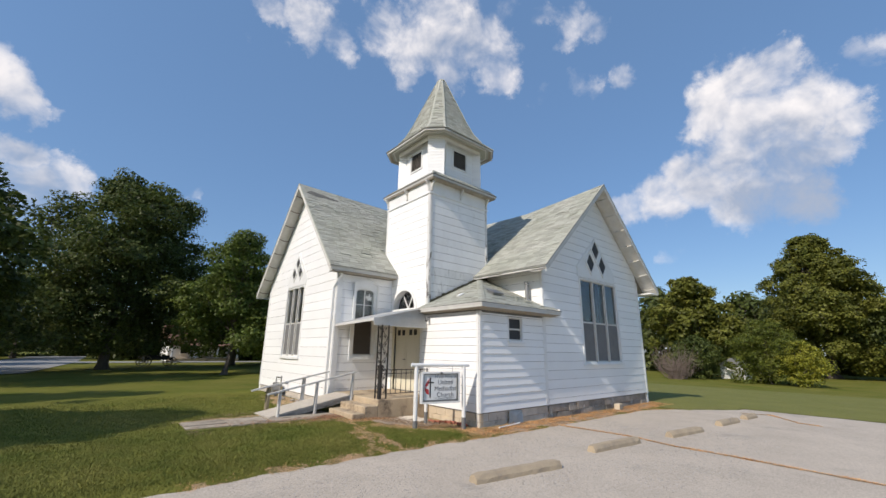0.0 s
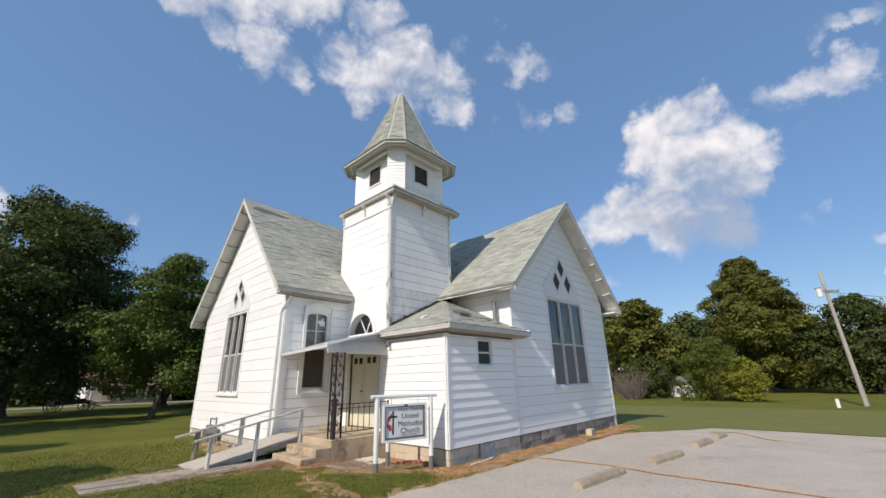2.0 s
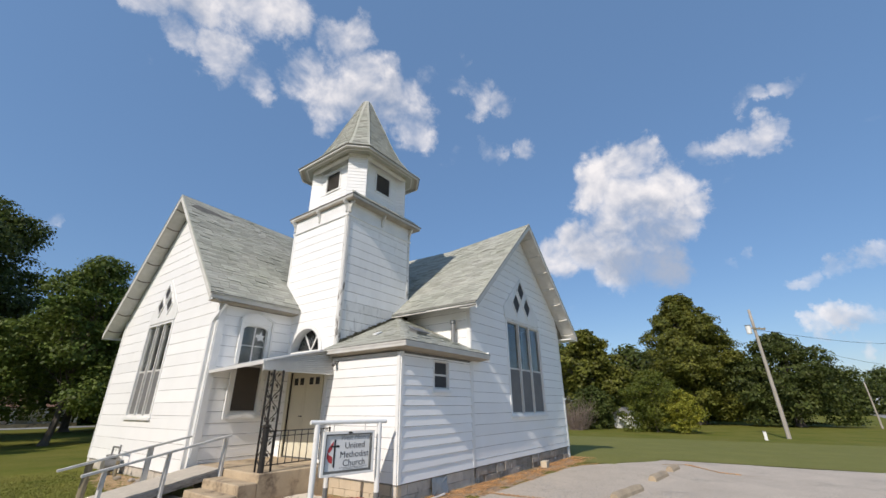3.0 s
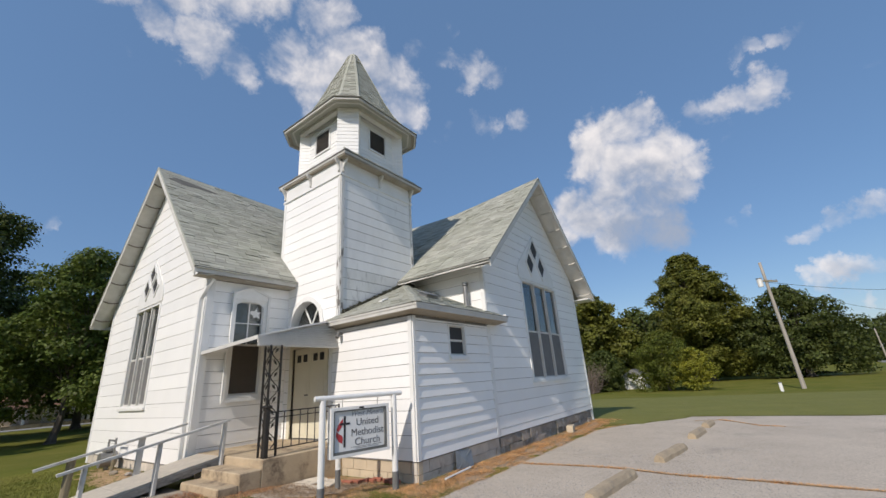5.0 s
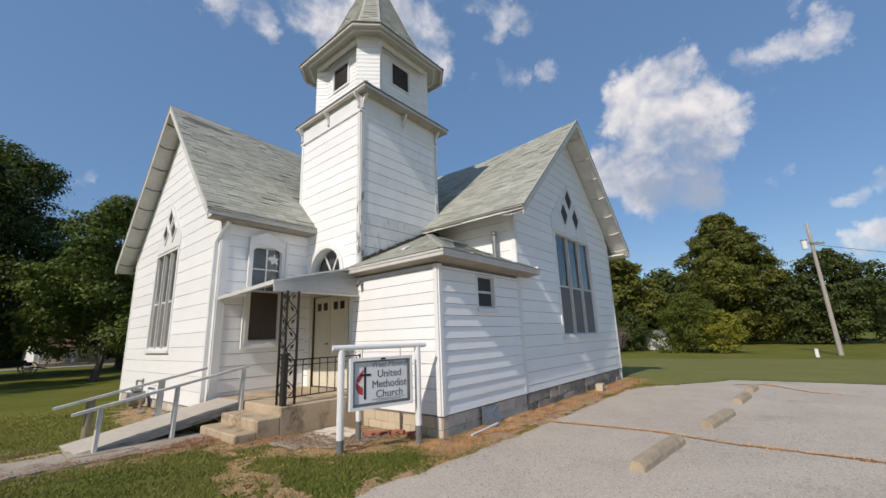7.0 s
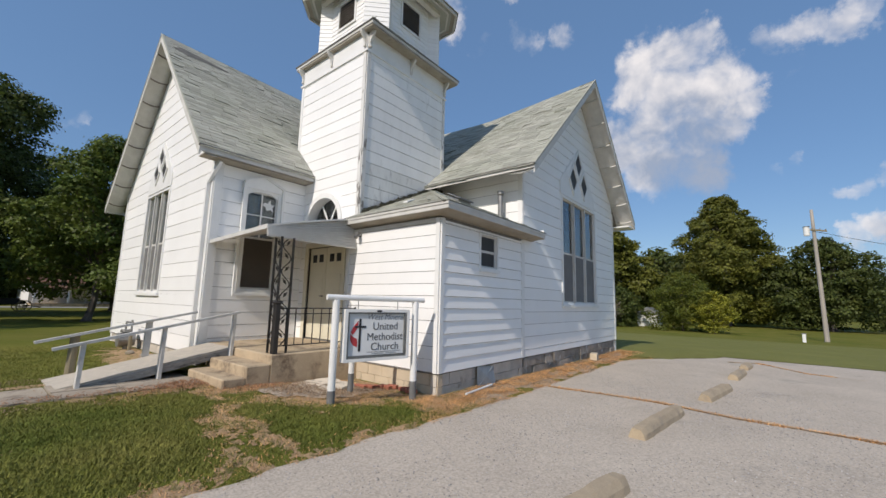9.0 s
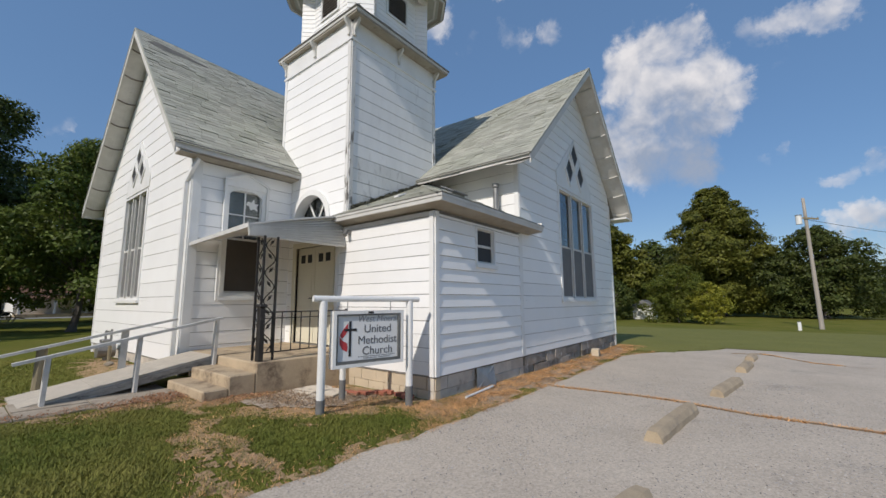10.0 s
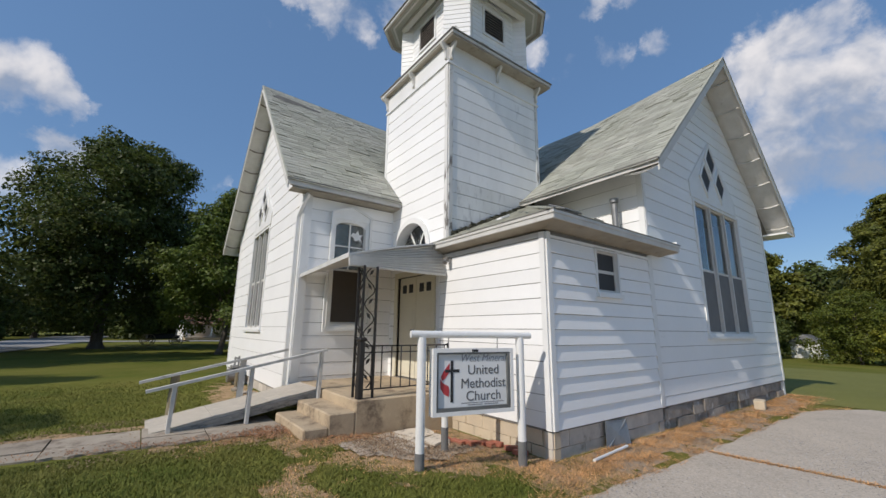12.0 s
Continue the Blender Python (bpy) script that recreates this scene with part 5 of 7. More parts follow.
def build_railing():
    thing = tagged(new("porch_railing"), "black wrought-iron railing with thin balusters along the porch edge", "railing")
    y = 2.24
    bm = bmesh.new()
    bar(bm, (-1.70, y, 1.43), (-0.03, y, 1.43), 0.03, 0.022)
    part("top_rail", bm, IRON, thing)
    bm = bmesh.new()
    bar(bm, (-1.70, y, 0.78), (-0.03, y, 0.78), 0.03, 0.018)
    part("bottom_rail", bm, IRON, thing)
    bm = bmesh.new()
    bar(bm, (-1.70, y, 1.33), (-0.03, y, 1.33), 0.022, 0.016)
    part("upper_rail", bm, IRON, thing)
    for k in range(9):
        x = -1.53 + k * 0.178
        part("baluster", boxed(x - .007, x + .007, y - .007, y + .007, 0.78, 1.43), IRON, thing)
    part("end_post", boxed(-0.04, -0.01, y - .015, y + .015, PZ, 1.46), IRON, thing)


build_railing()


def build_ramp():
    thing = tagged(new("wheelchair_ramp"), "weathered grey wooden ramp with white handrails beside the steps", "ramp")
    x0, x1, z0, z1 = -4.25, -1.82, 0.21, PZ
    y0, y1 = 3.66, 4.74
    n = 3
    for k in range(n):
        a, b = k / n, (k + 1) / n - 0.0015
        xa, xb, za, zb = x0 + (x1 - x0) * a, x0 + (x1 - x0) * b, z0 + (z1 - z0) * a, z0 + (z1 - z0) * b
        bm = bmesh.new()
        prism(bm, [(xa, y0, za), (xb, y0, zb), (xb, y1, zb), (xa, y1, za)], (0, 0, -0.035))
        part("plank", bm, WOOD_GREY, thing)
    for y in (y0 - 0.02, (y0 + y1) / 2, y1 - 0.02):
        bm = bmesh.new()
        prism(bm, [(x0, y, z0 - 0.036), (x1, y, z1 - 0.036), (x1, y, z1 - 0.15), (x0 + 1.25, y, z0 + 1.25 * (z1 - z0) / (x1 - x0) - .15), (x0 + .7, y, z0 - 0.02), (x0 + .5, y, z0 - 0.11), (x0, y, z0 - 0.13)], (0, 0.04, 0))
        part("stringer", bm, SKIRT, thing)
    zr = lambda x: z0 + (z1 - z0) * (x - x0) / (x1 - x0)  # noqa: E731
    for x, h in ((-4.0, .62), (-2.98, .64), (-1.86, .66)):
        bm = bmesh.new()
        bar(bm, (x, y0 - 0.06, 0.05), (x + 0.02, y0 - 0.06, zr(x) + h), 0.05, 0.12, up=(0, 1, 0))
        part("post", bm, WOOD_WHITE, thing)
    bm = bmesh.new()
    bar(bm, (-4.32, y0 - 0.1, zr(-4.32) + .60), (-1.76, y0 - 0.1, zr(-1.8) + .66), 0.09, 0.04)
    part("handrail", bm, WOOD_WHITE, thing)
    for x, h, m, w in ((-3.93, .65, WOOD_POST, .13), (-2.9, .66, WOOD_WHITE, .1)):
        bm = bmesh.new()
        bar(bm, (x, y1 + 0.04, 0.05), (x + .02, y1 + 0.04, zr(x) + h), w, 0.06 if m is WOOD_WHITE else w, up=(0, 1, 0), sides=0 if m is WOOD_WHITE else 10)
        part("post", bm, m, thing)
    bm = bmesh.new()
    bar(bm, (-4.4, y1 + 0.0, zr(-4.4) + .62), (-2.1, y1 + 0.0, zr(-2.1) + .68), 0.09, 0.04)
    part("handrail", bm, WOOD_WHITE, thing)


build_ramp()

# ---- the sign ----
SIGN_L, SIGN_R = Vector((-1.82, 0.40, 0)), Vector((-0.50, 0.085, 0))


def build_sign():
    thing = tagged(new("church_sign"), "white-framed church sign hung between two white posts", "sign")
    along = (SIGN_R - SIGN_L).normalized()
    out = Vector((along.y, -along.x, 0))
    for p in (SIGN_L, SIGN_R):
        bm = bmesh.new()
        bar(bm, p + Vector((0, 0, 0.34)), p + Vector((0, 0, 1.60)), 0.105, sides=16)
        part("post", bm, PVC, thing, smooth=False)
        bm = bmesh.new()
        bar(bm, p + Vector((0, 0, 0.0)), p + Vector((0, 0, 0.345)), 0.112, sides=14)
        part("post_foot", bm, ASH_BASE, thing, "dark grey post foot")
    bm = bmesh.new()
    bar(bm, SIGN_L - along * 0.14 + Vector((0, 0, 1.635)), SIGN_R + along * 0.16 + Vector((0, 0, 1.625)), 0.085, sides=14)
    part("crossbar", bm, PVC, thing)
    w = Wall((SIGN_L + along * 0.12).to_tuple(), along, out)
    W, Z0, Z1 = 1.09, 0.715, 1.47
    bm = bmesh.new()
    for e in ((0, .045, Z0, Z1), (W - .045, W, Z0, Z1), (.045, W - .045, Z1 - .045, Z1), (.045, W - .045, Z0, Z0 + .045)):
        w.block(bm, *e, -0.05, 0.07)
    part("outer_casing", bm, PVC, thing)
    bm = bmesh.new()
    for e in ((.045, .07, Z0 + .045, Z1 - .045), (W - .085, W - .045, Z0 + .045, Z1 - .045), (.07, W - .085, Z1 - .068, Z1 - .045), (.07, W - .085, Z0 + .045, Z0 + .085)):
        w.block(bm, *e, -0.02, 0.062)
    part("inner_casing", bm, SIGN_GREY, thing, "dark grey inner casing")
    bm = bmesh.new()
    w.block(bm, .07, W - .085, Z0 + .085, Z1 - .068, 0.0, 0.03)
    part("panel", bm, SIGN_FACE, thing, "white lettered panel")
    bm = bmesh.new()
    w.block(bm, W * .5 - .04, W * .5 + .04, Z1 - .04, Z1 - .012, 0.07, 0.078)
    part("latch", bm, BLACK, thing)
    for u in (W * .2, W * .82):
        bm = bmesh.new()
        bar(bm, w.at(u, Z1, 0.01), w.at(u, 1.60, 0.01), 0.012, sides=6)
        part("hanger", bm, METAL, thing)

    def words(text, u, z, size, mat, shear=0.0, stretch=1.0):
        cu = bpy.data.curves.new("lettering", "FONT")
        cu.body, cu.size, cu.align_x, cu.shear, cu.extrude = text, size, "CENTER", shear, 0.0015
        cu.materials.append(mat)
        ob = new("lettering", cu)
        ob.parent = thing
        m = Matrix((along, Vector((0, 0, 1)), out)).transposed().to_4x4()
        ob.matrix_world = Matrix.Translation(w.at(u, z, 0.033)) @ m @ Matrix.Diagonal((stretch, 1, 1, 1))

    words("West Mineral", .68, 1.315, .125, SIGN_PALE, shear=0.3, stretch=.93)
    words("United", .68, 1.165, .16, SIGN_INK)
    words("Methodist", .68, 1.01, .16, SIGN_INK, stretch=.95)
    words("Church", .68, .865, .16, SIGN_INK)
    bm = bmesh.new()
    w.block(bm, .38, .96, .838, .844, 0.03, 0.033)
    part("rule", bm, SIGN_INK, thing)
    bm = bmesh.new()
    w.block(bm, .46, .66, .814, .824, 0.03, 0.033)
    w.block(bm, .69, .88, .814, .824, 0.03, 0.033)
    part("small_print", bm, SIGN_PALE, thing)
    bm = bmesh.new()
    w.block(bm, .238, .27, .86, 1.33, 0.03, 0.036)
    w.block(bm, .165, .238, 1.195, 1.228, 0.03, 0.036)
    w.block(bm, .27, .35, 1.195, 1.228, 0.03, 0.036)
    part("black_cross", bm, BLACK, thing)
    for flame in ([(.225, 1.30), (.22, 1.20), (.17, 1.13), (.135, 1.10), (.11, 1.14), (.14, 1.20), (.185, 1.255)],
                  [(.105, 1.12), (.15, 1.07), (.21, 1.04), (.222, .99), (.215, .92), (.15, .955), (.108, 1.02)]):
        bm = bmesh.new()
        prism(bm, [w.at(u, z, 0.03) for u, z in flame], w.n * 0.004)
        part("red_shape", bm, SIGN_RED, thing)
    p = Vector((-1.08, 0.92, 0))
    bm = bmesh.new()
    bar(bm, p + Vector((0, 0, 0.42)), p + Vector((0, 0, 1.2)), 0.09, sides=14)
    leg = tagged(part("short_post", bm, PVC), "short white pipe post with a dark foot behind the sign", "post")
    bm = bmesh.new()
    bar(bm, p + Vector((0, 0, 0.0)), p + Vector((0, 0, 0.425)), 0.096, sides=12)
    part("post_foot", bm, ASH_BASE, leg)


build_sign()

# ---- parking stops ----
def build_stops():
    prof = [(-.11, 0), (-.10, .07), (-.055, .135), (.055, .135), (.10, .07), (.11, 0)]
    first = None
    for x0, y0, x1, y1 in ((-3.20, -2.97, -1.36, -3.26), (0.15, -3.05, 1.87, -3.22), (3.12, -3.44, 4.63, -3.66), (6.07, -3.68, 7.35, -3.80), (8.15, -3.80, 9.05, -3.88)):
        d = Vector((x1 - x0, y1 - y0, 0))
        n = d.length
        rnd = random.Random(int(x0 * 10))
        bm = bmesh.new()
        rows = []
        steps = 14
        for k in range(steps + 1):
            f = k / steps
            end = 0.88 if k in (0, steps) else 1.0
            rows.append([bm.verts.new((n * f, y * end + rnd.uniform(-.006, .006), z * end + rnd.uniform(-.006, .004) * (z > 0))) for y, z in prof])
        for a, b in zip(rows, rows[1:]):
            for i in range(len(prof) - 1):
                bm.faces.new((a[i], a[i + 1], b[i + 1], b[i]))
        bm.faces.new(rows[0])
        bm.faces.new(rows[-1][::-1])
        ob = tagged(part("parking_stop", bm, STOP), "chipped tan concrete parking stop lying on the asphalt", "parking stop", "row of parking stops")
        ob.matrix_world = pose(x0, y0, 0.01, 0, 0, math.degrees(math.atan2(d.y, d.x)))


build_stops()


# ---- trees ----
def build_tree(x, y, height, radius, trunk, bole, leafmat, count, seed, name="tree", label="", lean=(0, 0), lobes=9, leaf=0.30, low=0.22, group=""):
    """A trunk that forks into limbs, and a crown of small leaves in uneven lobes."""
    rnd = random.Random(seed)
    rng = np.random.RandomState(seed)
    gz = ground_z(x, y)
    thing = tagged(new(name), label, "bush" if name == "bush" else "tree", group)
    thing.location = (x, y, gz)
    verts, faces = [], []

    def limb(p, q, r0, r1, bend):
        sides, steps = 8, 5
        p, q = Vector(p), Vector(q)
        rows = []
        for k in range(steps + 1):
            f = k / steps
            c = p.lerp(q, f) + Vector(bend) * math.sin(math.pi * f)
            r = r0 + (r1 - r0) * f
            if p.z < 0.01 and k == 0:
                r *= 1.5
            k0 = len(verts)
            for i in range(sides):
                a = 2 * math.pi * i / sides
                verts.append((c.x + r * math.cos(a), c.y + r * math.sin(a), c.z))
            rows.append(k0)
        for a, b in zip(rows, rows[1:]):
            for i in range(sides):
                j = (i + 1) % sides
                faces.append((a + i, a + j, b + j, b + i))

    fork = Vector((lean[0], lean[1], trunk))
    limb((0, 0, -0.1), fork, bole, bole * 0.72, (rnd.uniform(-.1, .1), rnd.uniform(-.1, .1), 0))
    centres = []
    for k in range(lobes * 2):
        ang = 2.399 * k + rnd.uniform(-.4, .4)
        f = (k + 0.5) / (lobes * 2)
        zz = low * height + (height * 0.93 - low * height) * f
        swell = math.sin(math.pi * min(1, 0.18 + 0.80 * f)) ** 0.75
        rr = radius * swell * rnd.uniform(0.30, 0.92)
        c = Vector((lean[0] + rr * math.cos(ang), lean[1] + rr * math.sin(ang), zz))
        size = radius * rnd.uniform(0.22, 0.46) * (0.62 + 0.45 * swell)
        centres.append((c, size))
        limb(fork + Vector((0, 0, (zz - trunk) * 0.25 if zz > trunk else 0)), c, bole * 0.34, bole * 0.07, (0, 0, rnd.uniform(-.3, .4)))
        for _ in range(2):
            d = Vector((rnd.uniform(-1, 1), rnd.uniform(-1, 1), rnd.uniform(-.2, .9))).normalized()
            limb(c - (c - fork) * 0.3, c + d * size * 0.8, bole * 0.12, bole * 0.03, (0, 0, 0))
    for k in range(lobes * 2):
        f = rnd.uniform(0.25, 1.0)
        ang = rnd.uniform(0, 6.283)
        rr = radius * math.sin(math.pi * min(1, 0.18 + 0.80 * f)) ** 0.75 * rnd.uniform(0.92, 1.12)
        c = Vector((lean[0] + rr * math.cos(ang), lean[1] + rr * math.sin(ang), low * height + height * (0.98 - low) * f))
        centres.append((c, radius * rnd.uniform(0.10, 0.19)))
        limb(Vector((lean[0], lean[1], c.z * 0.8)), c, bole * 0.14, bole * 0.04, (0, 0, -.2))
    centres.append((Vector((lean[0], lean[1], height * 0.88)), radius * 0.30))
    centres.append((Vector((lean[0], lean[1], height * 0.5)), radius * 0.62))
    limb(fork, (lean[0], lean[1], height * 0.9), bole * 0.6, bole * 0.06, (0.2, 0.1, 0))
    raw("trunk", verts, faces, BARK, thing)
    # tufts sit on the skin of each lobe; each is a flattened dome of leaves turned outwards and up
    tc, tr, ta = [], [], []
    for c, size in centres:
        for _ in range(24):
            d = Vector((rnd.gauss(0, 1), rnd.gauss(0, 1), rnd.gauss(0.25, 0.9))).normalized()
            away = Vector((c.x - lean[0], c.y - lean[1], 0))
            if away.length > 0.5 and d.dot(away.normalized()) < -0.55 and d.z < 0.4:
                continue
            tc.append(c + Vector((d.x, d.y, d.z * 0.85)) * size * rnd.uniform(0.62, 1.08))
            tr.append(size * rnd.uniform(0.24, 0.56))
            ta.append(d * 0.7 + Vector((0, 0, 0.75)))
    tc, tr, ta = np.array([tuple(v) for v in tc]), np.array(tr), np.array([tuple(v) for v in ta])
    ta /= np.linalg.norm(ta, axis=1)[:, None]
    share = tr ** 2 / (tr ** 2).sum()
    N = count
    which = rng.choice(len(tr), N, p=share)
    v = rng.normal(size=(N, 3)) + ta[which] * 0.9
    v /= np.linalg.norm(v, axis=1)[:, None]
    depth = 0.45 + 0.55 * rng.rand(N) ** 0.6
    stray = rng.rand(N) < 0.26
    depth = np.where(stray, depth + 0.55 * rng.rand(N), depth)
    pos = tc[which] + v * (tr[which] * depth)[:, None] * np.array([1.2, 1.2, 0.60])
    pos[:, 2] -= 0.12 * tr[which] * depth ** 2
    pos[:, 2] = np.maximum(pos[:, 2], low * height * 0.55 + 0.1 * rng.rand(N))
    # a third of the leaves fill the lobes between the tufts
    C, R = np.array([tuple(c) for c, _ in centres]), np.array([z for _, z in centres])
    fill = rng.rand(N) < 0.36
    lobe = rng.choice(len(R), N, p=R ** 2 / (R ** 2).sum())
    ball = rng.normal(size=(N, 3))
    ball /= np.linalg.norm(ball, axis=1)[:, None]
    inside = C[lobe] + ball * (R[lobe] * (0.55 + 0.5 * rng.rand(N)))[:, None] * np.array([1, 1, 0.85])
    inside[:, 2] = np.maximum(inside[:, 2], low * height * 0.6)
    pos = np.where(fill[:, None], inside, pos)
    nrm = ta[which] * 0.7 + v * 0.7 + rng.normal(size=(N, 3)) * 0.5
    nrm /= np.linalg.norm(nrm, axis=1)[:, None]
    t1 = np.cross(nrm, rng.normal(size=(N, 3)))
    t1 /= np.linalg.norm(t1, axis=1)[:, None]
    t2 = np.cross(nrm, t1)
    s = (leaf * (0.45 + 0.6 * rng.rand(N)) * np.where(fill, 1.25, 1.0))[:, None]
    quad = np.stack([pos - t1 * s * .5, pos + t2 * s * .34 - nrm * s * .06, pos + t1 * s * .5, pos - t2 * s * .34 - nrm * s * .06], 1).reshape(-1, 3)
    me = bpy.data.meshes.new("crown")
    me.vertices.add(4 * N)
    me.vertices.foreach_set("co", quad.astype(np.float32).ravel())
    me.loops.add(4 * N)
    me.loops.foreach_set("vertex_index", np.arange(4 * N, dtype=np.int32))
    me.polygons.add(N)
    me.polygons.foreach_set("loop_start", np.arange(0, 4 * N, 4, dtype=np.int32))
    me.update(calc_edges=True)
    me.materials.append(leafmat)
    crown = new("crown", me)
    crown.parent = thing
    return thing


MAPLE = "broad dark-green maple standing on the lawn by the road"
build_tree(-7.3, 38.0, 17.2, 7.5, 3.0, .42, LEAF_DARK, 90000, 21, label=MAPLE, lean=(.1, 0), low=.13, leaf=.30, lobes=14)
build_tree(-0.4, 26.4, 11.6, 3.6, 2.2, .2, LEAF_YOUNG, 42000, 22, label="young green maple with a leaning trunk", lean=(.3, .2), low=.15, leaf=.24, lobes=11)
build_tree(-15.6, 25.0, 13.0, 4.6, 2.6, .40, LEAF_DARK, 18000, 23, label="dark shady maple at the edge of the lawn", low=.16, leaf=.38)
# out of view to the west, added so that their shade falls on the lawn
for k, (x, y, h, r) in enumerate(((-21.0, 4.6, 11.5, 4.2), (-22.0, 12.0, 12.0, 4.2), (-25, 31, 14, 5.5), (-31, 38, 15, 6))):
    build_tree(x, y, h, r, 2.4, .35, LEAF_DARK, 9000, 60 + k, label="dark-green out-of-view maple added to shade the lawn from the west", low=.16, leaf=.48, group="trees along the street")
for k, (x, y, h, r) in enumerate(((4.5, 45, 12, 5.5), (9.5, 40, 11, 5), (13, 55, 13, 6), (-1, 74, 14, 7), (-17, 78, 13, 7), (-30, 66, 14, 7), (10, 82, 14, 8), (-24, 52, 12, 5))):
    build_tree(x, y, h, r, 2.2, .35, LEAF_DARK, 9000, 80 + k, label="dark-green shade tree among houses beyond the lawn", low=.14, leaf=.55, group="trees beyond the lawn")
for k, (x, y, h, r) in enumerate(((-44, 92, 8, 7), (-34, 96, 9, 7.5), (-24, 93, 8, 7), (-13, 97, 9, 7.5), (-4, 93, 8, 7), (6, 97, 9, 7.5), (16, 92, 8, 7), (26, 88, 9, 7.5), (-54, 84, 9, 8), (13, 68, 6, 4.5), (-4.5, 70, 6, 4.5), (-22, 70, 6, 4.5))):
    build_tree(x, y, h, r, 1.0, .25, LEAF_DARK, 6000, 140 + k, name="bush", label="dark unclipped shrub in a dense far hedge", low=.02, leaf=.7, group="hedge beyond the street")
build_tree(78.3, 1.0, 22.2, 7.0, 3.4, 0.76, LEAF_MID, 96000, 24, label="tall full oak at the end of the field", low=.05, leaf=0.44, lobes=14)
build_tree(75.8, -11.6, 13.5, 6.7, 2.7, 0.59, LEAF_FAR, 30000, 25, label="round dark-green tree behind the utility pole", low=.05, leaf=0.46, lobes=11)
build_tree(66.5, 15.7, 16.2, 5.9, 3.0, 0.59, LEAF_MID, 30000, 26, label="green tree with a rounded top behind the shrubs", low=.05, leaf=0.56, lobes=11)
build_tree(52.3, 3.8, 7.1, 4.0, 0.7, 0.17, LEAF_BUSH, 30000, 27, name="bush", label="large light-green shrub at the lawn's edge", low=.03, leaf=0.22, lobes=10)
build_tree(50.0, 0.4, 5.0, 2.0, 0.7, 0.10, LEAF_YELLOW, 9000, 29, name="bush", label="yellowing shrub growing against the green one", low=.05, leaf=0.20)
build_tree(57.2, 12.4, 5.7, 3.4, 0.7, 0.13, LEAF_DARK, 8000, 28, name="bush", label="dark tangled shrub beside the field", low=.03, leaf=0.34)
for k, (x, y, h, r) in enumerate(((81.7, 27.0, 16.9, 8.4), (71.6, 40.5, 16.9, 8.4), (91.8, 13.5, 15.2, 8.4), (98.5, -3.3, 11.8, 7.6), (164.3, -28.6, 11.8, 8.4), (181.1, -42.1, 12.6, 10.1), (189.6, -60.6, 13.5, 10.1), (169.3, -16.8, 12.6, 10.1), (206.4, -30.3, 13.5, 11.8), (203.1, -80.9, 13.5, 11.8))):
    build_tree(x, y, h, r, 2.0, .5, LEAF_FAR, 7000, 100 + k, label="far green tree at the field's edge", low=.03, leaf=1.0, group="trees beyond the field")


# ---- the bare shrub, shed, pole, marker ----
def build_bare_bush():
    thing = tagged(new("bush"), "leafless grey-brown shrub with tangled twigs", "bush")
    thing.location = (52.3, 13.9, ground_z(52.3, 13.9))
    thing.scale = (1.69, 1.69, 1.69)
    rnd = random.Random(4)
    bm = bmesh.new()
    for k in range(260):
        a = rnd.uniform(0, 6.28)
        p = Vector((0.5 * rnd.uniform(-1, 1), 0.5 * rnd.uniform(-1, 1), 0))
        for j in range(4):
            q = p + Vector((math.cos(a) * rnd.uniform(.1, .62), math.sin(a) * rnd.uniform(.1, .62), rnd.uniform(.05, .85)))
            a += rnd.uniform(-.7, .7)
            bar(bm, p, q, 0.028 - j * .006, sides=3)
            p = q
    part("branching", bm, TWIG, thing)
    return thing


build_bare_bush()


def build_shed():
    thing = tagged(new("shed"), "small white shed half hidden behind shrubs", "shed")
    thing.location = (62.5, 9.6, ground_z(62.5, 9.6))
    thing.scale = (1.3, 1.3, 1.3)
    part("wall", boxed(-1.3, 1.3, -1.1, 1.1, 0, 1.5), PVC, thing)
    bm = bmesh.new()
    prism(bm, [(-1.5, -1.3, 1.45), (-1.5, 1.3, 1.45), (-1.5, 0, 2.2)], (3.0, 0, 0))
    part("roof", bm, METAL, thing)


build_shed()


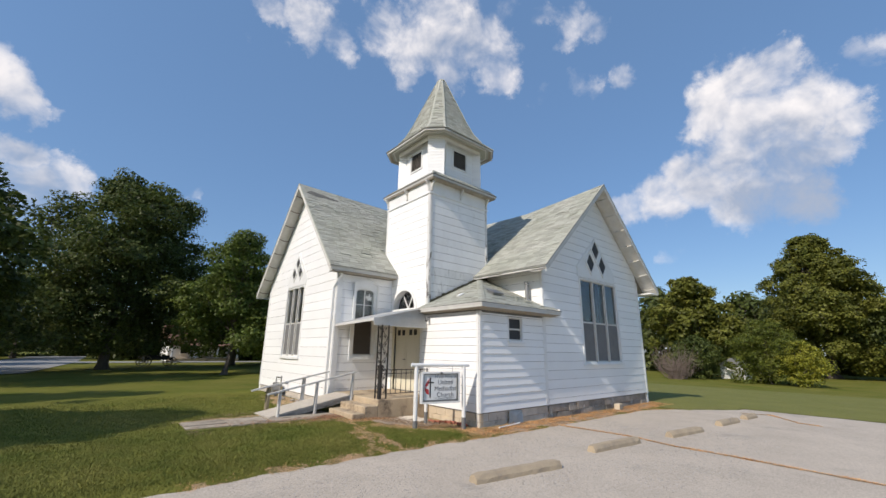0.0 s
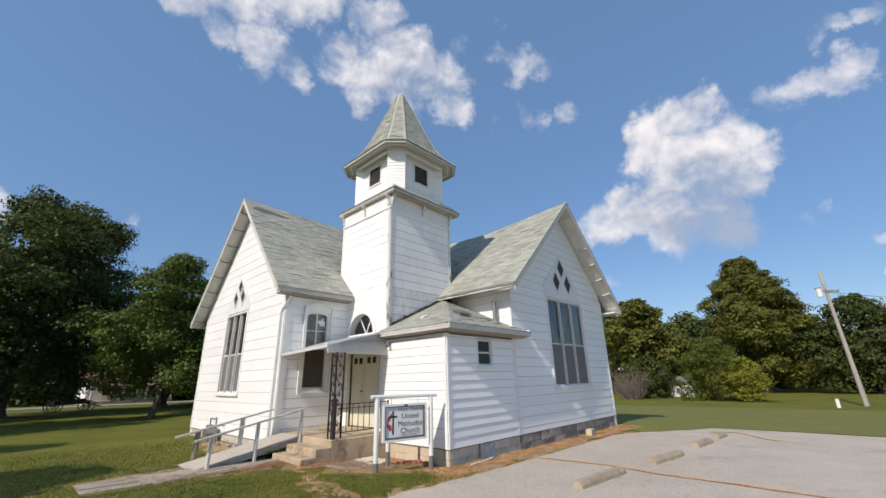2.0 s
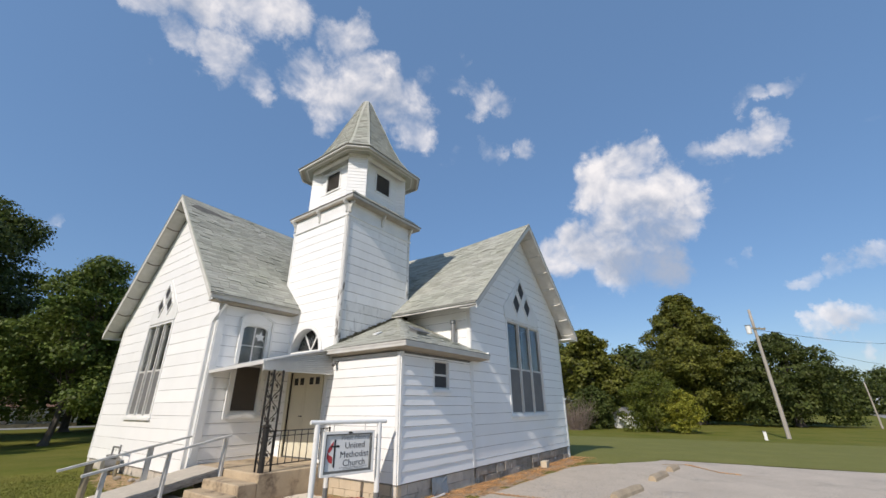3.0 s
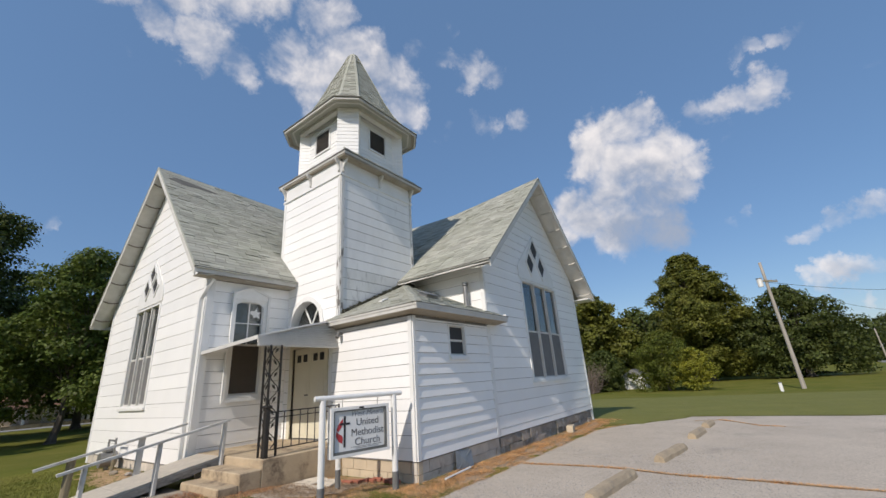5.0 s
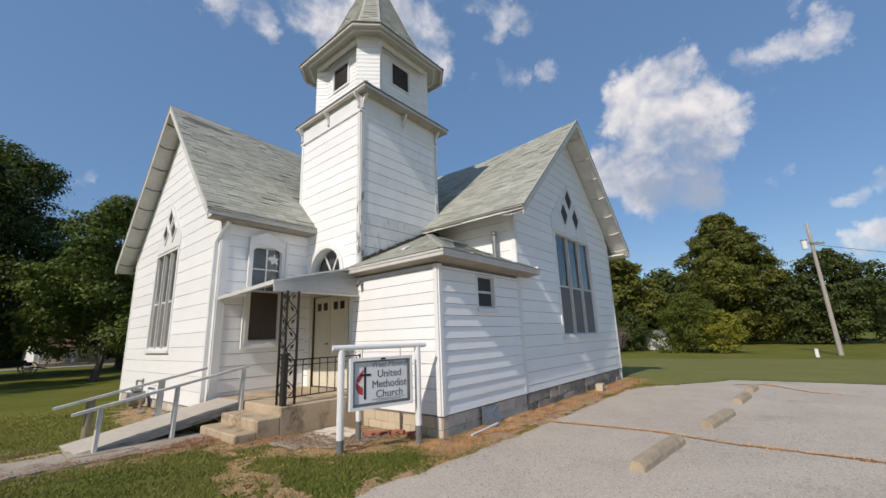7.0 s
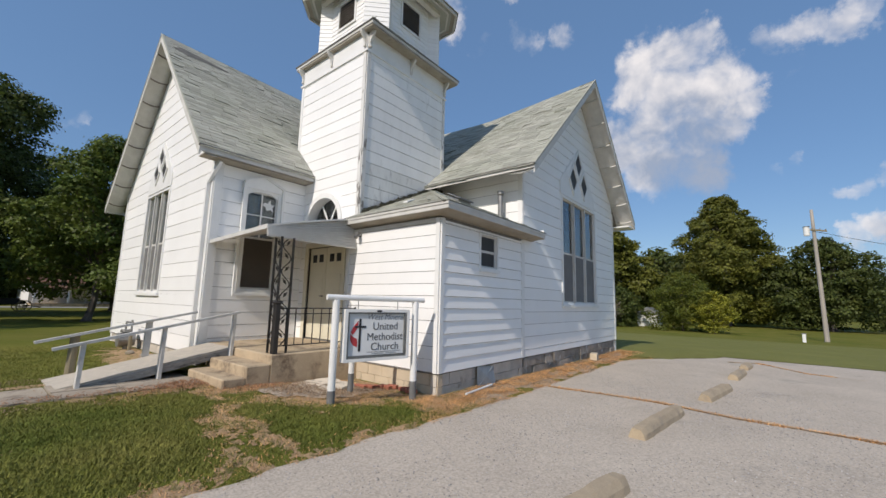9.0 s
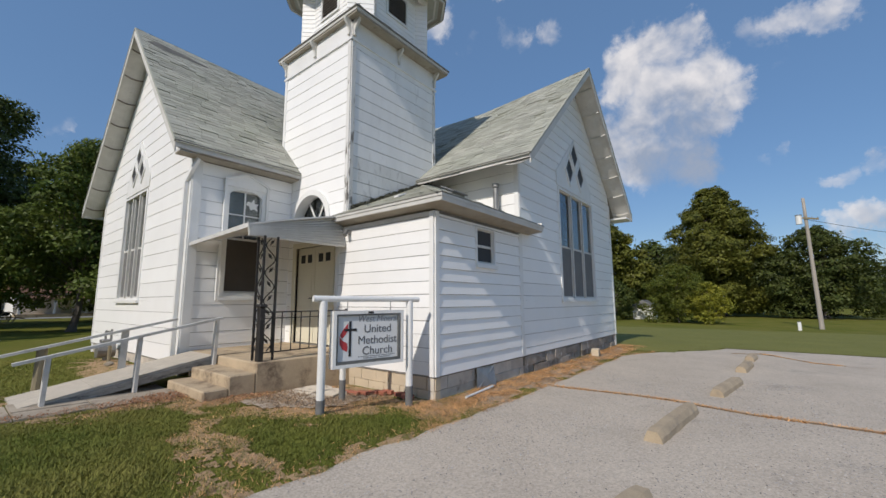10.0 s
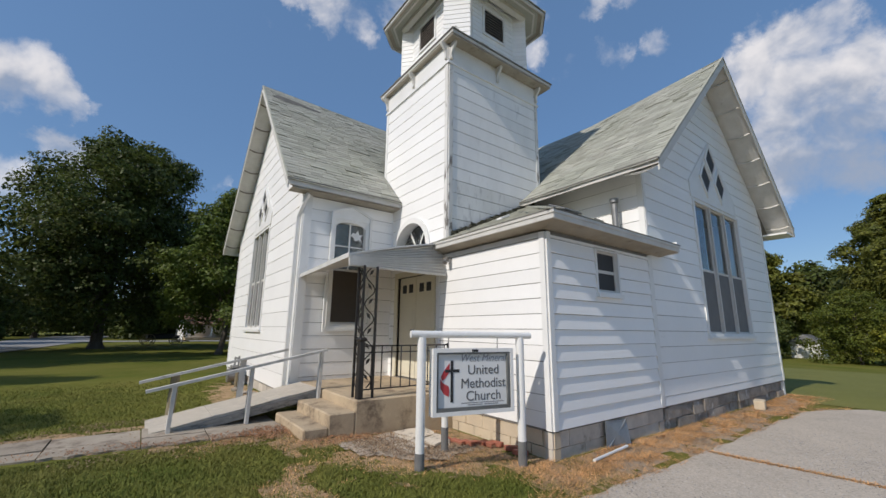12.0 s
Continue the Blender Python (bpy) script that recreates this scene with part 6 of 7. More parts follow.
def build_pole(x, y, h, lean, label, arm=True, thick=0.115):
    thing = tagged(new("utility_pole"), label, "utility pole")
    thing.location = (x, y, ground_z(x, y))
    bm = bmesh.new()
    top = Vector((lean[0], lean[1], h))
    rings = []
    for k in range(7):
        f = k / 6
        r = thick * (1 - 0.37 * f)
        c = top * f
        rings.append([bm.verts.new((c.x + r * math.cos(2 * math.pi * i / 12), c.y + r * math.sin(2 * math.pi * i / 12), c.z - (0.1 if k == 0 else 0))) for i in range(12)])
    for a, b in zip(rings, rings[1:]):
        for i in range(12):
            j = (i + 1) % 12
            bm.faces.new((a[i], a[j], b[j], b[i]))
    bm.faces.new(rings[-1])
    part("pole", bm, POLE, thing, smooth=True)
    c = top * 0.83
    thing.scale = (1.69, 1.69, 1.69)
    if arm:
        bm = bmesh.new()
        bar(bm, (c.x - .1, c.y + .12, c.z + .10), (c.x - .1, c.y - .52, c.z - .04), 0.07, 0.09)
        part("crossarm", bm, WOOD_POST, thing)
        bm = bmesh.new()
        bar(bm, (c.x, c.y + .30, c.z - .22), (c.x, c.y + .30, c.z + .26), 0.28, sides=14)
        can = part("transformer", bm, PVC, thing, "pale grey transformer can")
        bm = bmesh.new()
        bar(bm, (c.x, c.y + .30, c.z + .26), (c.x, c.y + .30, c.z + .31), 0.31, sides=14)
        part("lid", bm, METAL, can)
        bm = bmesh.new()
        bar(bm, (c.x, c.y + .05, c.z + .12), (c.x, c.y + .30, c.z + .12), 0.05, 0.08)
        part("bracket", bm, METAL, thing)
        for dy in (.02, -.25, -.48):
            bm = bmesh.new()
            z = c.z + .07 + dy * .2
            bar(bm, (c.x - .1, c.y + dy, z), (c.x - .1, c.y + dy, z + .11), 0.045, sides=8)
            part("insulator", bm, METAL, thing)
    return thing


build_pole(45.3, -8.5, 7.35, (.05, .10), "weathered leaning utility pole with crossarm and lamp")
build_pole(74.1, -19.8, 3.5, (0, .05), "thin distant utility pole beside the lane", arm=False, thick=0.07)


def build_wires():
    for k, (a, b) in enumerate((((45.3, -8.5, 9.1), (101.9, -33.7, 12.1)), ((45.3, -8.9, 8.4), (105.3, -32.0, 8.2)))):
        a, b = Vector(a), Vector(b)
        bm = bmesh.new()
        pts = [a.lerp(b, i / 14) + Vector((0, 0, -0.7 * math.sin(math.pi * i / 14))) for i in range(15)]
        for p, q in zip(pts, pts[1:]):
            bar(bm, p, q, 0.045, sides=4)
        tagged(part("power_line", bm, IRON), "thin black overhead power line", "power line", "overhead lines")


build_wires()
mx, my = 40.5, -6.7
mz = ground_z(mx, my)
marker = tagged(part("marker_post", boxed(mx - .12, mx + .12, my - .12, my + .12, mz - .05, mz + .70, bevel=0.03), PVC), "short white utility marker standing in the grass", "marker")
part("cap", boxed(mx - .14, mx + .14, my - .14, my + .14, mz + .70, mz + .75), ASH_BASE, marker)

# ---- streets, house and wagon beyond the lawn ----
tagged(raw("street", [(-17.5, 30, .035), (-11.5, 33, .035), (-9.5, 58, .035), (-9, 95, .035), (-16, 95, .035), (-17, 58, .035)], [(0, 1, 2, 5), (5, 2, 3, 4)], ROAD), "pale worn asphalt village street", kind="structure")
tagged(raw("side_street", [(-9.6, 55.5, .03), (40, 52.5, .03), (40, 57.5, .03), (-9.4, 60.5, .03)], [(0, 1, 2, 3)], ROAD), "pale side street behind the trees", kind="structure")
tagged(raw("far_lane", [(80, -24.9, -1.16), (274, -45.5, -1.16), (274, -52.2, -1.16), (80, -27.6, -1.16)], [(0, 1, 2, 3)], ROAD), "pale lane crossing the far field", kind="structure")


def build_house(x, y, w, d, h, turn, label, roofmat, wallmat):
    thing = tagged(new("house"), label, "house")
    part("wall", boxed(-w / 2, w / 2, -d / 2, d / 2, 0, h), wallmat, thing)
    bm = bmesh.new()
    prism(bm, [(-w / 2 - .4, -d / 2 - .4, h - .05), (-w / 2 - .4, d / 2 + .4, h - .05), (-w / 2 - .4, 0, h + d * .34)], (w + .8, 0, 0))
    part("roof", bm, roofmat, thing)
    bm = bmesh.new()
    prism(bm, [(-w / 2, -d / 2, h - .3), (-w / 2, -d / 2 - 2.2, h - .7), (-w / 2, -d / 2 - 2.2, h - .85), (-w / 2, -d / 2, h - .45)], (w, 0, 0))
    part("porch_roof", bm, roofmat, thing)
    part("porch_floor", boxed(-w / 2, w / 2, -d / 2 - 2.1, -d / 2, 0, .4), CONCRETE, thing)
    for k in range(4):
        px = -w / 2 + .2 + k * (w - .4) / 3
        part("column", boxed(px - .11, px + .11, -d / 2 - 2.0, -d / 2 - 1.78, .4, h - .75), PVC, thing)
    for px in (-w * .28, w * .28):
        win = part("window", boxed(px - .5, px + .5, -d / 2 - .06, -d / 2, 1.0, 2.3), PVC, thing)
        part("pane", boxed(px - .42, px + .42, -d / 2 - .07, -d / 2 - .06, 1.08, 2.22), BLACK, win)
    part("door", boxed(-.5, .5, -d / 2 - .05, -d / 2, .4, 2.45), DOOR, thing)
    thing.matrix_world = pose(x, y, 0, 0, 0, turn)


build_house(4.2, 66, 9, 7, 2.9, 4, "white house with a columned porch behind the trees", RUST_ROOF, SIDING)


def build_wagon():
    thing = tagged(new("farm_wagon"), "old dark wooden farm wagon with spoked wheels", "wagon")
    part("bed", boxed(-1.25, 1.25, -.5, .5, .62, .92, bevel=.02), IRON, thing)
    part("side_rail", boxed(-1.2, .9, -.55, -.5, .92, 1.1), IRON, thing)
    part("seat", boxed(-1.2, -.75, -.45, .45, 1.15, 1.22), IRON, thing)
    bm = bmesh.new()
    bar(bm, (1.2, 0, .55), (2.3, 0, .35), .08)
    part("drawbar", bm, IRON, thing)
    for x, r in ((-1.15, .52), (1.15, .46)):
        for y in (-.62, .62):
            bm = bmesh.new()
            n = 18
            for k in range(n):
                a, b = 2 * math.pi * k / n, 2 * math.pi * (k + 1) / n
                bar(bm, (x + r * math.cos(a), y, r + r * math.sin(a)), (x + r * math.cos(b), y, r + r * math.sin(b)), .05, .07)
            for k in range(10):
                a = 2 * math.pi * k / 10
                bar(bm, (x, y, r), (x + r * math.cos(a), y, r + r * math.sin(a)), .03)
            bar(bm, (x, y - .08, r), (x, y + .08, r), .14, sides=8)
            part("wheel", bm, WOOD_POST, thing)
    thing.matrix_world = pose(-2.9, 44.0, 0.0, 0, 0, 8)


build_wagon()


# ---- loose cover on the ground ----
def blades(name, count, area, dense, height, width, mat, label, seed, flat_by=0.25, lift=0.0):
    """Many thin blades over an area; dense(x, y) from 0 to 1 thins them out."""
    rnd = random.Random(seed)
    verts, faces = [], []
    x0, x1, y0, y1 = area
    for _ in range(count):
        x, y = rnd.uniform(x0, x1), rnd.uniform(y0, y1)
        if rnd.random() > dense(x, y):
            continue
        z = ground_z(x, y) + lift
        a, h = rnd.uniform(0, 6.283), height * rnd.uniform(0.5, 1.3)
        w = width * rnd.uniform(0.6, 1.3)
        tip = h * (flat_by + rnd.random() * flat_by)
        b = a + 1.57
        k = len(verts)
        verts += [(x - w * math.cos(b), y - w * math.sin(b), z - .004), (x + w * math.cos(b), y + w * math.sin(b), z - .004), (x + tip * math.cos(a), y + tip * math.sin(a), z + h * math.sqrt(max(0.02, 1 - min(.98, flat_by * 1.3) ** 2)))]
        faces.append((k, k + 1, k + 2))
    return tagged(raw(name, verts, faces, mat), label, "grass", kind="stuff")


def in_path(x, y):
    return -6.15 < x < -2.5 and 2.9 < y < 4.1


def bare(x, y):
    """How bare the soil is: beside the walls, round the sign, along the path."""
    n = noise.noise((x * 1.1, y * 1.1, 5.0)) + 0.5 * noise.noise((x * 3.1, y * 3.1, 1.0))
    near = 0.0
    if x > -1.3:
        near = smoothstep(-1.1, -0.45, y + 0.25 * n) if x < 10.6 else 0
        near *= smoothstep(-1.1, -0.35, x + 0.4 * n)
    sign = 1 - smoothstep(0.65, 1.25, math.hypot((x + 1.1) / 1.35, (y - 1.2) / 1.1) + 0.22 * n)
    strip = (1 - smoothstep(0.12, 0.42, abs(y - 2.62 + 0.25 * n))) * smoothstep(-4.4, -3.2, x) * (1 - smoothstep(-2.0, -1.5, x)) * 0.9
    wear = smoothstep(0.42, 0.75, n) * 0.75 * smoothstep(-6.0, -3.2, x)
    gap = 0.0
    if -0.9 < y < 2.5:
        wide = 0.10 + 0.10 * (2.2 - y)
        gap = 1 - smoothstep(wide * 0.5, wide * 1.25, abs(x + 2.78 + 0.2 * (2.2 - y) + 0.3 * n))
    edge = (1 - smoothstep(0.06, 0.34, abs(y - lot_edge(x) - 0.05))) * (0.5 + 0.6 * n)
    west = (1 - smoothstep(0.55, 1.3, -2.0 - x + 0.4 * n)) * smoothstep(4.7, 5.2, y) * (1 - smoothstep(8.0, 10.5, y)) if -3.6 < x < -1.9 else 0
    foot = 1 - smoothstep(.6, 1.1, math.hypot((x + 2.25) / .75, (y - 2.1) / .5) + .3 * n)
    rim = (1 - smoothstep(.05, .3, abs(y - 4.3 + .2 * n))) * smoothstep(-7, -5.5, x) * (1 - smoothstep(-4.4, -4.0, x)) * .8
    return max(foot, rim, near, sign, strip, wear, gap * (0.62 + 0.35 * noise.noise((x * 4.0, y * 4.0, 8))), edge, west, 0.0)


def lawn(x, y):
    if y < lot_edge(x) - 0.03 or in_path(x, y) or (-2.0 < x < 10.3 and y > 0 and (x > 0 or y > 4.85)) or (-2.55 < x < 0.2 and 2.1 < y < 4.85):
        return 0.0
    return (1 - .93 * bare(x, y)) * (0.72 + 0.5 * noise.noise((x * 2.3, y * 2.3, 9)) + 0.35 * noise.noise((x * 8, y * 8, 4)))


blades("lawn_grass", 420000, (-9.6, 0.6, -1.0, 3.0), lawn, 0.034, 0.0044, BLADE, "short green grass blades of the mown lawn", 1, flat_by=0.5)
blades("lawn_grass", 230000, (-12, -2.0, 3.0, 12), lambda x, y: lawn(x, y) * smoothstep(12, 8, y + .6 * noise.noise((x, y, 3))), 0.03, 0.006, BLADE, "short green grass blades of the mown lawn", 2, flat_by=0.45)
sheet("dry_field", [9.0 + .25 * i for i in range(113)], [-40 + .5 * i for i in range(116)], lambda x, y: ground_z(x, y) + .012, DRY_GRASS, "sun-dried mown grass strip beside the car park",
      keep=lambda x, y: y > (lot_edge(x) + .05 if x < 11.2 else -99) and 10.5 + .5 * noise.noise((y * .8, 2, 2)) - 2.5 * smoothstep(-2.5, 0, -abs(y + 2)) < x < 34 + 1.2 * noise.noise((y * .3, 1, 1)) + .3 * noise.noise((y * 2, x, 1)))


def strawed(x, y):
    if y < lot_edge(x) - 0.06 or (x > -0.02 and x < 10.3 and y > -0.03) or (-2.5 < x < 0.2 and 2.16 < y < 4.9) or (x > -2.0 and y > 4.8):
        return 0.0
    return bare(x, y) * (0.55 + 0.5 * noise.noise((x * 2.6, y * 2.6, 3)))


def frayed(x, y):
    return strawed(x, y) + .20 * noise.noise((x * 7, y * 7, 2)) + .12 * noise.noise((x * 17, y * 17, 5)) > 0.26


straw_z = lambda x, y: ground_z(x, y) + 0.003 + 0.012 * noise.noise((x * 3, y * 3, 1))  # noqa: E731
sheet("straw_ground", [-6.6 + 0.045 * i for i in range(157)], [-1.2 + 0.04 * i for i in range(152)], straw_z, WORN_EARTH, "dry straw-coloured dead grass along the walls", keep=frayed)
sheet("straw_ground_3", [-3.5 + 0.06 * i for i in range(25)], [4.9 + 0.08 * i for i in range(72)], straw_z, WORN_EARTH, "bare brown earth beside the west wall", keep=frayed)
sheet("straw_ground_2", [.42 + 0.09 * i for i in range(116)], [-1.3 + 0.06 * i for i in range(26)], straw_z, GREY_SOIL, "dry straw-coloured dead grass along the walls", keep=frayed)
sheet("soil_patch", [-2.6 + .06 * i for i in range(46)], [0.0 + .06 * i for i in range(36)], lambda x, y: ground_z(x, y) + 0.02 + 0.012 * noise.noise((x * 4, y * 4, 1)), DIRT,
      "dark leaf-littered bare soil round the sign", keep=lambda x, y: math.hypot((x + 1.2) / 1.1, (y - 1.35) / .85) + .35 * noise.noise((x * 2.2, y * 2.2, 4)) < .85)
blades("dry_straw", 150000, (-1.2, 10.4, -1.5, 0.1), lambda x, y: strawed(x, y) * max(.12, min(1.0, .55 + 1.5 * noise.noise((x * 1.9, y * 3.4, 21)) + .5 * noise.noise((x * 6, y * 7, 3)))), 0.085, 0.0027, STRAW_BLADE, "loose dry straw heaped along the foundation", 5, flat_by=0.7, lift=0.01)
blades("dry_straw", 75000, (-6.8, -0.3, -1.0, 2.7), lambda x, y: 0.7 * strawed(x, y), 0.045, 0.0035, STRAW_BLADE, "loose dry straw on bare soil", 6, flat_by=0.7, lift=0.012)
blades("leaf_litter", 9000, (-6.2, -2.5, 2.2, 4.9), lambda x, y: max(0, .15 + .9 * noise.noise((x * 1.2, y * 1.2, 8))) * (1 - .7 * in_path(x, y)), 0.028, 0.009, LITTER, "brown dead leaves scattered on the path", 7, flat_by=0.75, lift=0.03)


blades("leaf_litter", 26000, (-6.2, -0.3, -1.0, 2.9), lambda x, y: .7 * strawed(x, y), 0.03, 0.006, LITTER, "brown dead leaves and stems on thin grass", 9, flat_by=0.75, lift=0.012)
blades("leaf_litter", 60000, (-1.0, 10.3, -1.4, 0.0), lambda x, y: strawed(x, y) * max(.1, .35 + .9 * noise.noise((x * 1.6, y * 2.6, 11)) + .35 * smoothstep(-.45, -.1, y)), 0.035, 0.007, LITTER, "brown dead leaves and stems along the foundation", 10, flat_by=0.75, lift=0.014)


def fallen(x, y):
    """Red-brown leaves gathered at the foot of the steps and along the path's front edge."""
    heap = 1 - smoothstep(.4, 1.0, math.hypot((x + 2.85) / .75, (y - 2.85) / .42) + .35 * noise.noise((x * 3, y * 3, 6)))
    drift = (1 - smoothstep(.05, .25, abs(y - 2.85 + .12 * (x + 2.5)))) * smoothstep(-6, -4, x) * (x < -2.6) * (.35 + .5 * noise.noise((x * 3, y * 3, 2)))
    foot = (1 - smoothstep(.5, 1.0, math.hypot((x + 2.0) / .7, (y - 2.0) / .35))) * .5
    return max(heap, drift, foot, 0.0)


blades("leaf_litter", 30000, (-6, -1.2, 1.6, 3.4), lambda x, y: .75 * fallen(x, y), 0.035, 0.009, RED_LITTER, "red-brown dead leaves gathered by the steps", 12, flat_by=0.72, lift=0.03)


def soil(x, y):
    return 0.9 * (1 - smoothstep(.5, 1.0, math.hypot((x + 1.15) / 1.15, (y - 1.3) / .95) + .3 * noise.noise((x * 2.2, y * 2.2, 4))))


blades("leaf_litter", 26000, (-2.7, 0.0, 0.0, 2.2), lambda x, y: 0.6 * soil(x, y), 0.035, 0.007, LITTER, "dark dead leaves and twigs over bare soil", 8, flat_by=0.72, lift=0.045)


def build_gravel():
    rnd = random.Random(77)
    verts, faces = [], []
    for _ in range(26000):
        x, y = rnd.uniform(-6.5, 5), rnd.uniform(-5.5, -0.9)
        if y > lot_edge(x) - .02 or rnd.random() > .35 + .65 * (noise.noise((x * .8, y * .8, 6)) > .05):
            continue
        r = rnd.uniform(.003, .011)
        z = .014 + max(0, ground_z(x, y)) + .012 * noise.noise((x * .5, y * .5, 2))
        k = len(verts)
        a = rnd.uniform(0, 6.28)
        for i in range(4):
            verts.append((x + r * rnd.uniform(.7, 1.3) * math.cos(a + i * 1.57), y + r * rnd.uniform(.7, 1.3) * math.sin(a + i * 1.57), z))
        verts.append((x + rnd.uniform(-.3, .3) * r, y + rnd.uniform(-.3, .3) * r, z + r * rnd.uniform(.6, 1.1)))
        faces += [(k, k + 1, k + 4), (k + 1, k + 2, k + 4), (k + 2, k + 3, k + 4), (k + 3, k, k + 4)]
    tagged(raw("gravel", verts, faces, GRAVEL), "loose pale gravel scattered over the asphalt", "gravel", kind="stuff")


build_gravel()

# ---- path slabs ----
def build_path():
    thing = tagged(new("concrete_path"), "cracked stained concrete path leading to the porch steps", kind="structure")
    rnd = random.Random(12)
    # joints across the path, then each bay broken once or twice
    cuts = [-2.56, -3.55, -4.30, -5.25, -6.15]
    for xa, xb in zip(cuts, cuts[1:]):
        brk = rnd.uniform(3.35, 3.75)
        skew = rnd.uniform(-.12, .12)
        front = 2.84 - .10 * (xa + 2.5)
        for ya, yb in ((front, brk), (brk + .012, 4.08)):
            z = ground_z(xa, 3.0) + 0.022 + rnd.uniform(-.012, .012)
            n = 7
            edge_a = [(xa + (xb + .015 - xa) * k / n, ya + skew * (k / n - .5) * (ya > 3.1) + rnd.uniform(-.03, .03) * (1.6 if ya < 3.1 else .6)) for k in range(n + 1)]
            edge_b = [(xa + (xb + .015 - xa) * k / n, yb + skew * (k / n - .5) * (yb < 4) + rnd.uniform(-.012, .012)) for k in range(n, -1, -1)]
            bm = bmesh.new()
            dz = rnd.uniform(-.012, .012)
            prism(bm, [(px, py, z + dz * (px - xa)) for px, py in edge_a + edge_b], (0, 0, -.08))
            part("slab", bm, SLAB, thing)


build_path()


def build_broken_slab():
    thing = tagged(new("broken_slab"), "pale broken concrete slab sunk in littered soil by the porch", "slab")
    rnd = random.Random(5)
    for corners in (((-1.86, 1.45), (-1.74, 1.98), (-1.28, 2.04), (-1.18, 1.52)), ((-1.24, 2.04), (-.62, 2.05), (-.72, 1.62), (-1.14, 1.52)),
                    ((-1.80, 1.40), (-1.16, 1.48), (-1.22, 1.08), (-1.62, .98)), ((-1.10, 1.46), (-.74, 1.55), (-.80, 1.2), (-1.12, 1.1))):
        pts = []
        for (ax, ay), (bx, by) in zip(corners, corners[1:] + corners[:1]):
            for k in range(4):
                pts.append((ax + (bx - ax) * k / 4 + rnd.uniform(-.025, .025), ay + (by - ay) * k / 4 + rnd.uniform(-.025, .025)))
        z = ground_z(-1.3, 1.5) + .045 + rnd.uniform(-.008, .012)
        tip, tilt = rnd.uniform(-.02, .02), rnd.uniform(-.02, .02)
        bm = bmesh.new()
        prism(bm, [(x, y, z + tip * (x + 1.3) + tilt * (y - 1.5)) for x, y in pts], (0, 0, -.09))
        part("piece", bm, PALE_SLAB, thing)


build_broken_slab()


# ---- cracks in the car park, filled with straw ----
def build_crack(name, pts, width, seed):
    rnd = random.Random(seed)
    verts, faces = [], []
    for (ax, ay), (bx, by) in zip(pts, pts[1:]):
        n = max(2, int(math.hypot(bx - ax, by - ay) / 0.08))
        for k in range(n):
            f = k / n
            x, y = ax + (bx - ax) * f, ay + (by - ay) * f
            d = Vector((by - ay, ax - bx, 0)).normalized()
            off = 0.05 * noise.noise((x * 2, y * 2, seed)) + .02 * noise.noise((x * 9, y * 9, seed))
            w = width * (0.35 + 0.9 * abs(noise.noise((x * 1.3, y * 1.3, seed + 3))) + .3 * rnd.random())
            verts += [(x + d.x * (off + w), y + d.y * (off + w), .022), (x + d.x * (off - w), y + d.y * (off - w), .022)]
    for k in range(len(verts) // 2 - 1):
        faces.append((2 * k, 2 * k + 1, 2 * k + 3, 2 * k + 2))
    tagged(raw(name, verts, faces, STRAW), "crack in the asphalt filled with dry grass", kind="structure")


build_crack("asphalt_crack", [(2.28, -0.95), (2.38, -2.0), (2.40, -2.9), (2.16, -3.9), (2.14, -5.0), (1.95, -6.6), (1.85, -10)], 0.036, 2)
build_crack("asphalt_crack_2", [(10.1, -4.0), (9.75, -4.35), (8.7, -5.05), (8.3, -6.15)], 0.022, 5)
build_crack("asphalt_crack_3", [(9.75, -3.35), (9.9, -3.8), (10.1, -4.1)], 0.10, 8)

def near_crack(x, y):
    for pts in ([(2.28, -0.95), (2.38, -2.0), (2.40, -2.9), (2.16, -3.9), (2.14, -5.0), (1.95, -7.1)], [(10.1, -4.0), (9.75, -4.35), (8.7, -5.05), (8.5, -5.6)], [(9.75, -3.35), (9.9, -3.8), (10.1, -4.1)]):
        for (ax, ay), (bx, by) in zip(pts, pts[1:]):
            if by <= y <= ay:
                cx = ax + (bx - ax) * (y - ay) / (by - ay)
                if abs(x - cx) < 0.05 + .05 * noise.noise((y * 2, 1, 1)):
                    return 0.75
    return 0.0


blades("dry_straw", 34000, (1.8, 2.6, -7.1, -0.9), near_crack, 0.05, 0.006, STRAW_BLADE, "dry grass growing in the asphalt crack", 15, flat_by=0.65, lift=0.012)
blades("dry_straw", 30000, (8.3, 10.4, -6.9, -4.0), near_crack, 0.05, 0.008, STRAW_BLADE, "dry grass growing in the asphalt crack", 16, flat_by=0.65, lift=0.012)

# ---- small things by the walls ----
for k, (x, y, turn) in enumerate(((-.62, 1.22, 12), (-.50, 1.12, 8), (-.38, 1.04, 15), (-.27, .96, 10), (-.16, .9, 14), (-.66, 1.44, -20), (-.14, .62, 60), (-.2, .40, 20))):
    bm = bmesh.new()
    box(bm, -.10, .10, -.045, .045, 0, .06, bevel=.005)
    ob = tagged(part("loose_brick", bm, BRICK), "old red brick lying loose by the wall", "brick", "loose bricks by the wall")
    ob.matrix_world = pose(x, y, ground_z(x, y) + .018, 0, 4 * (k % 3 - 1), turn + 90)
blk = tagged(part("concrete_block", boxed(-.2, .2, -.1, .1, 0, .19, bevel=.008), TAN_BLOCK), "tan concrete block standing against the foundation", "block")
blk.matrix_world = pose(7.0, -.28, ground_z(7, -.3) + .01, 0, 0, 12)
bm = bmesh.new()
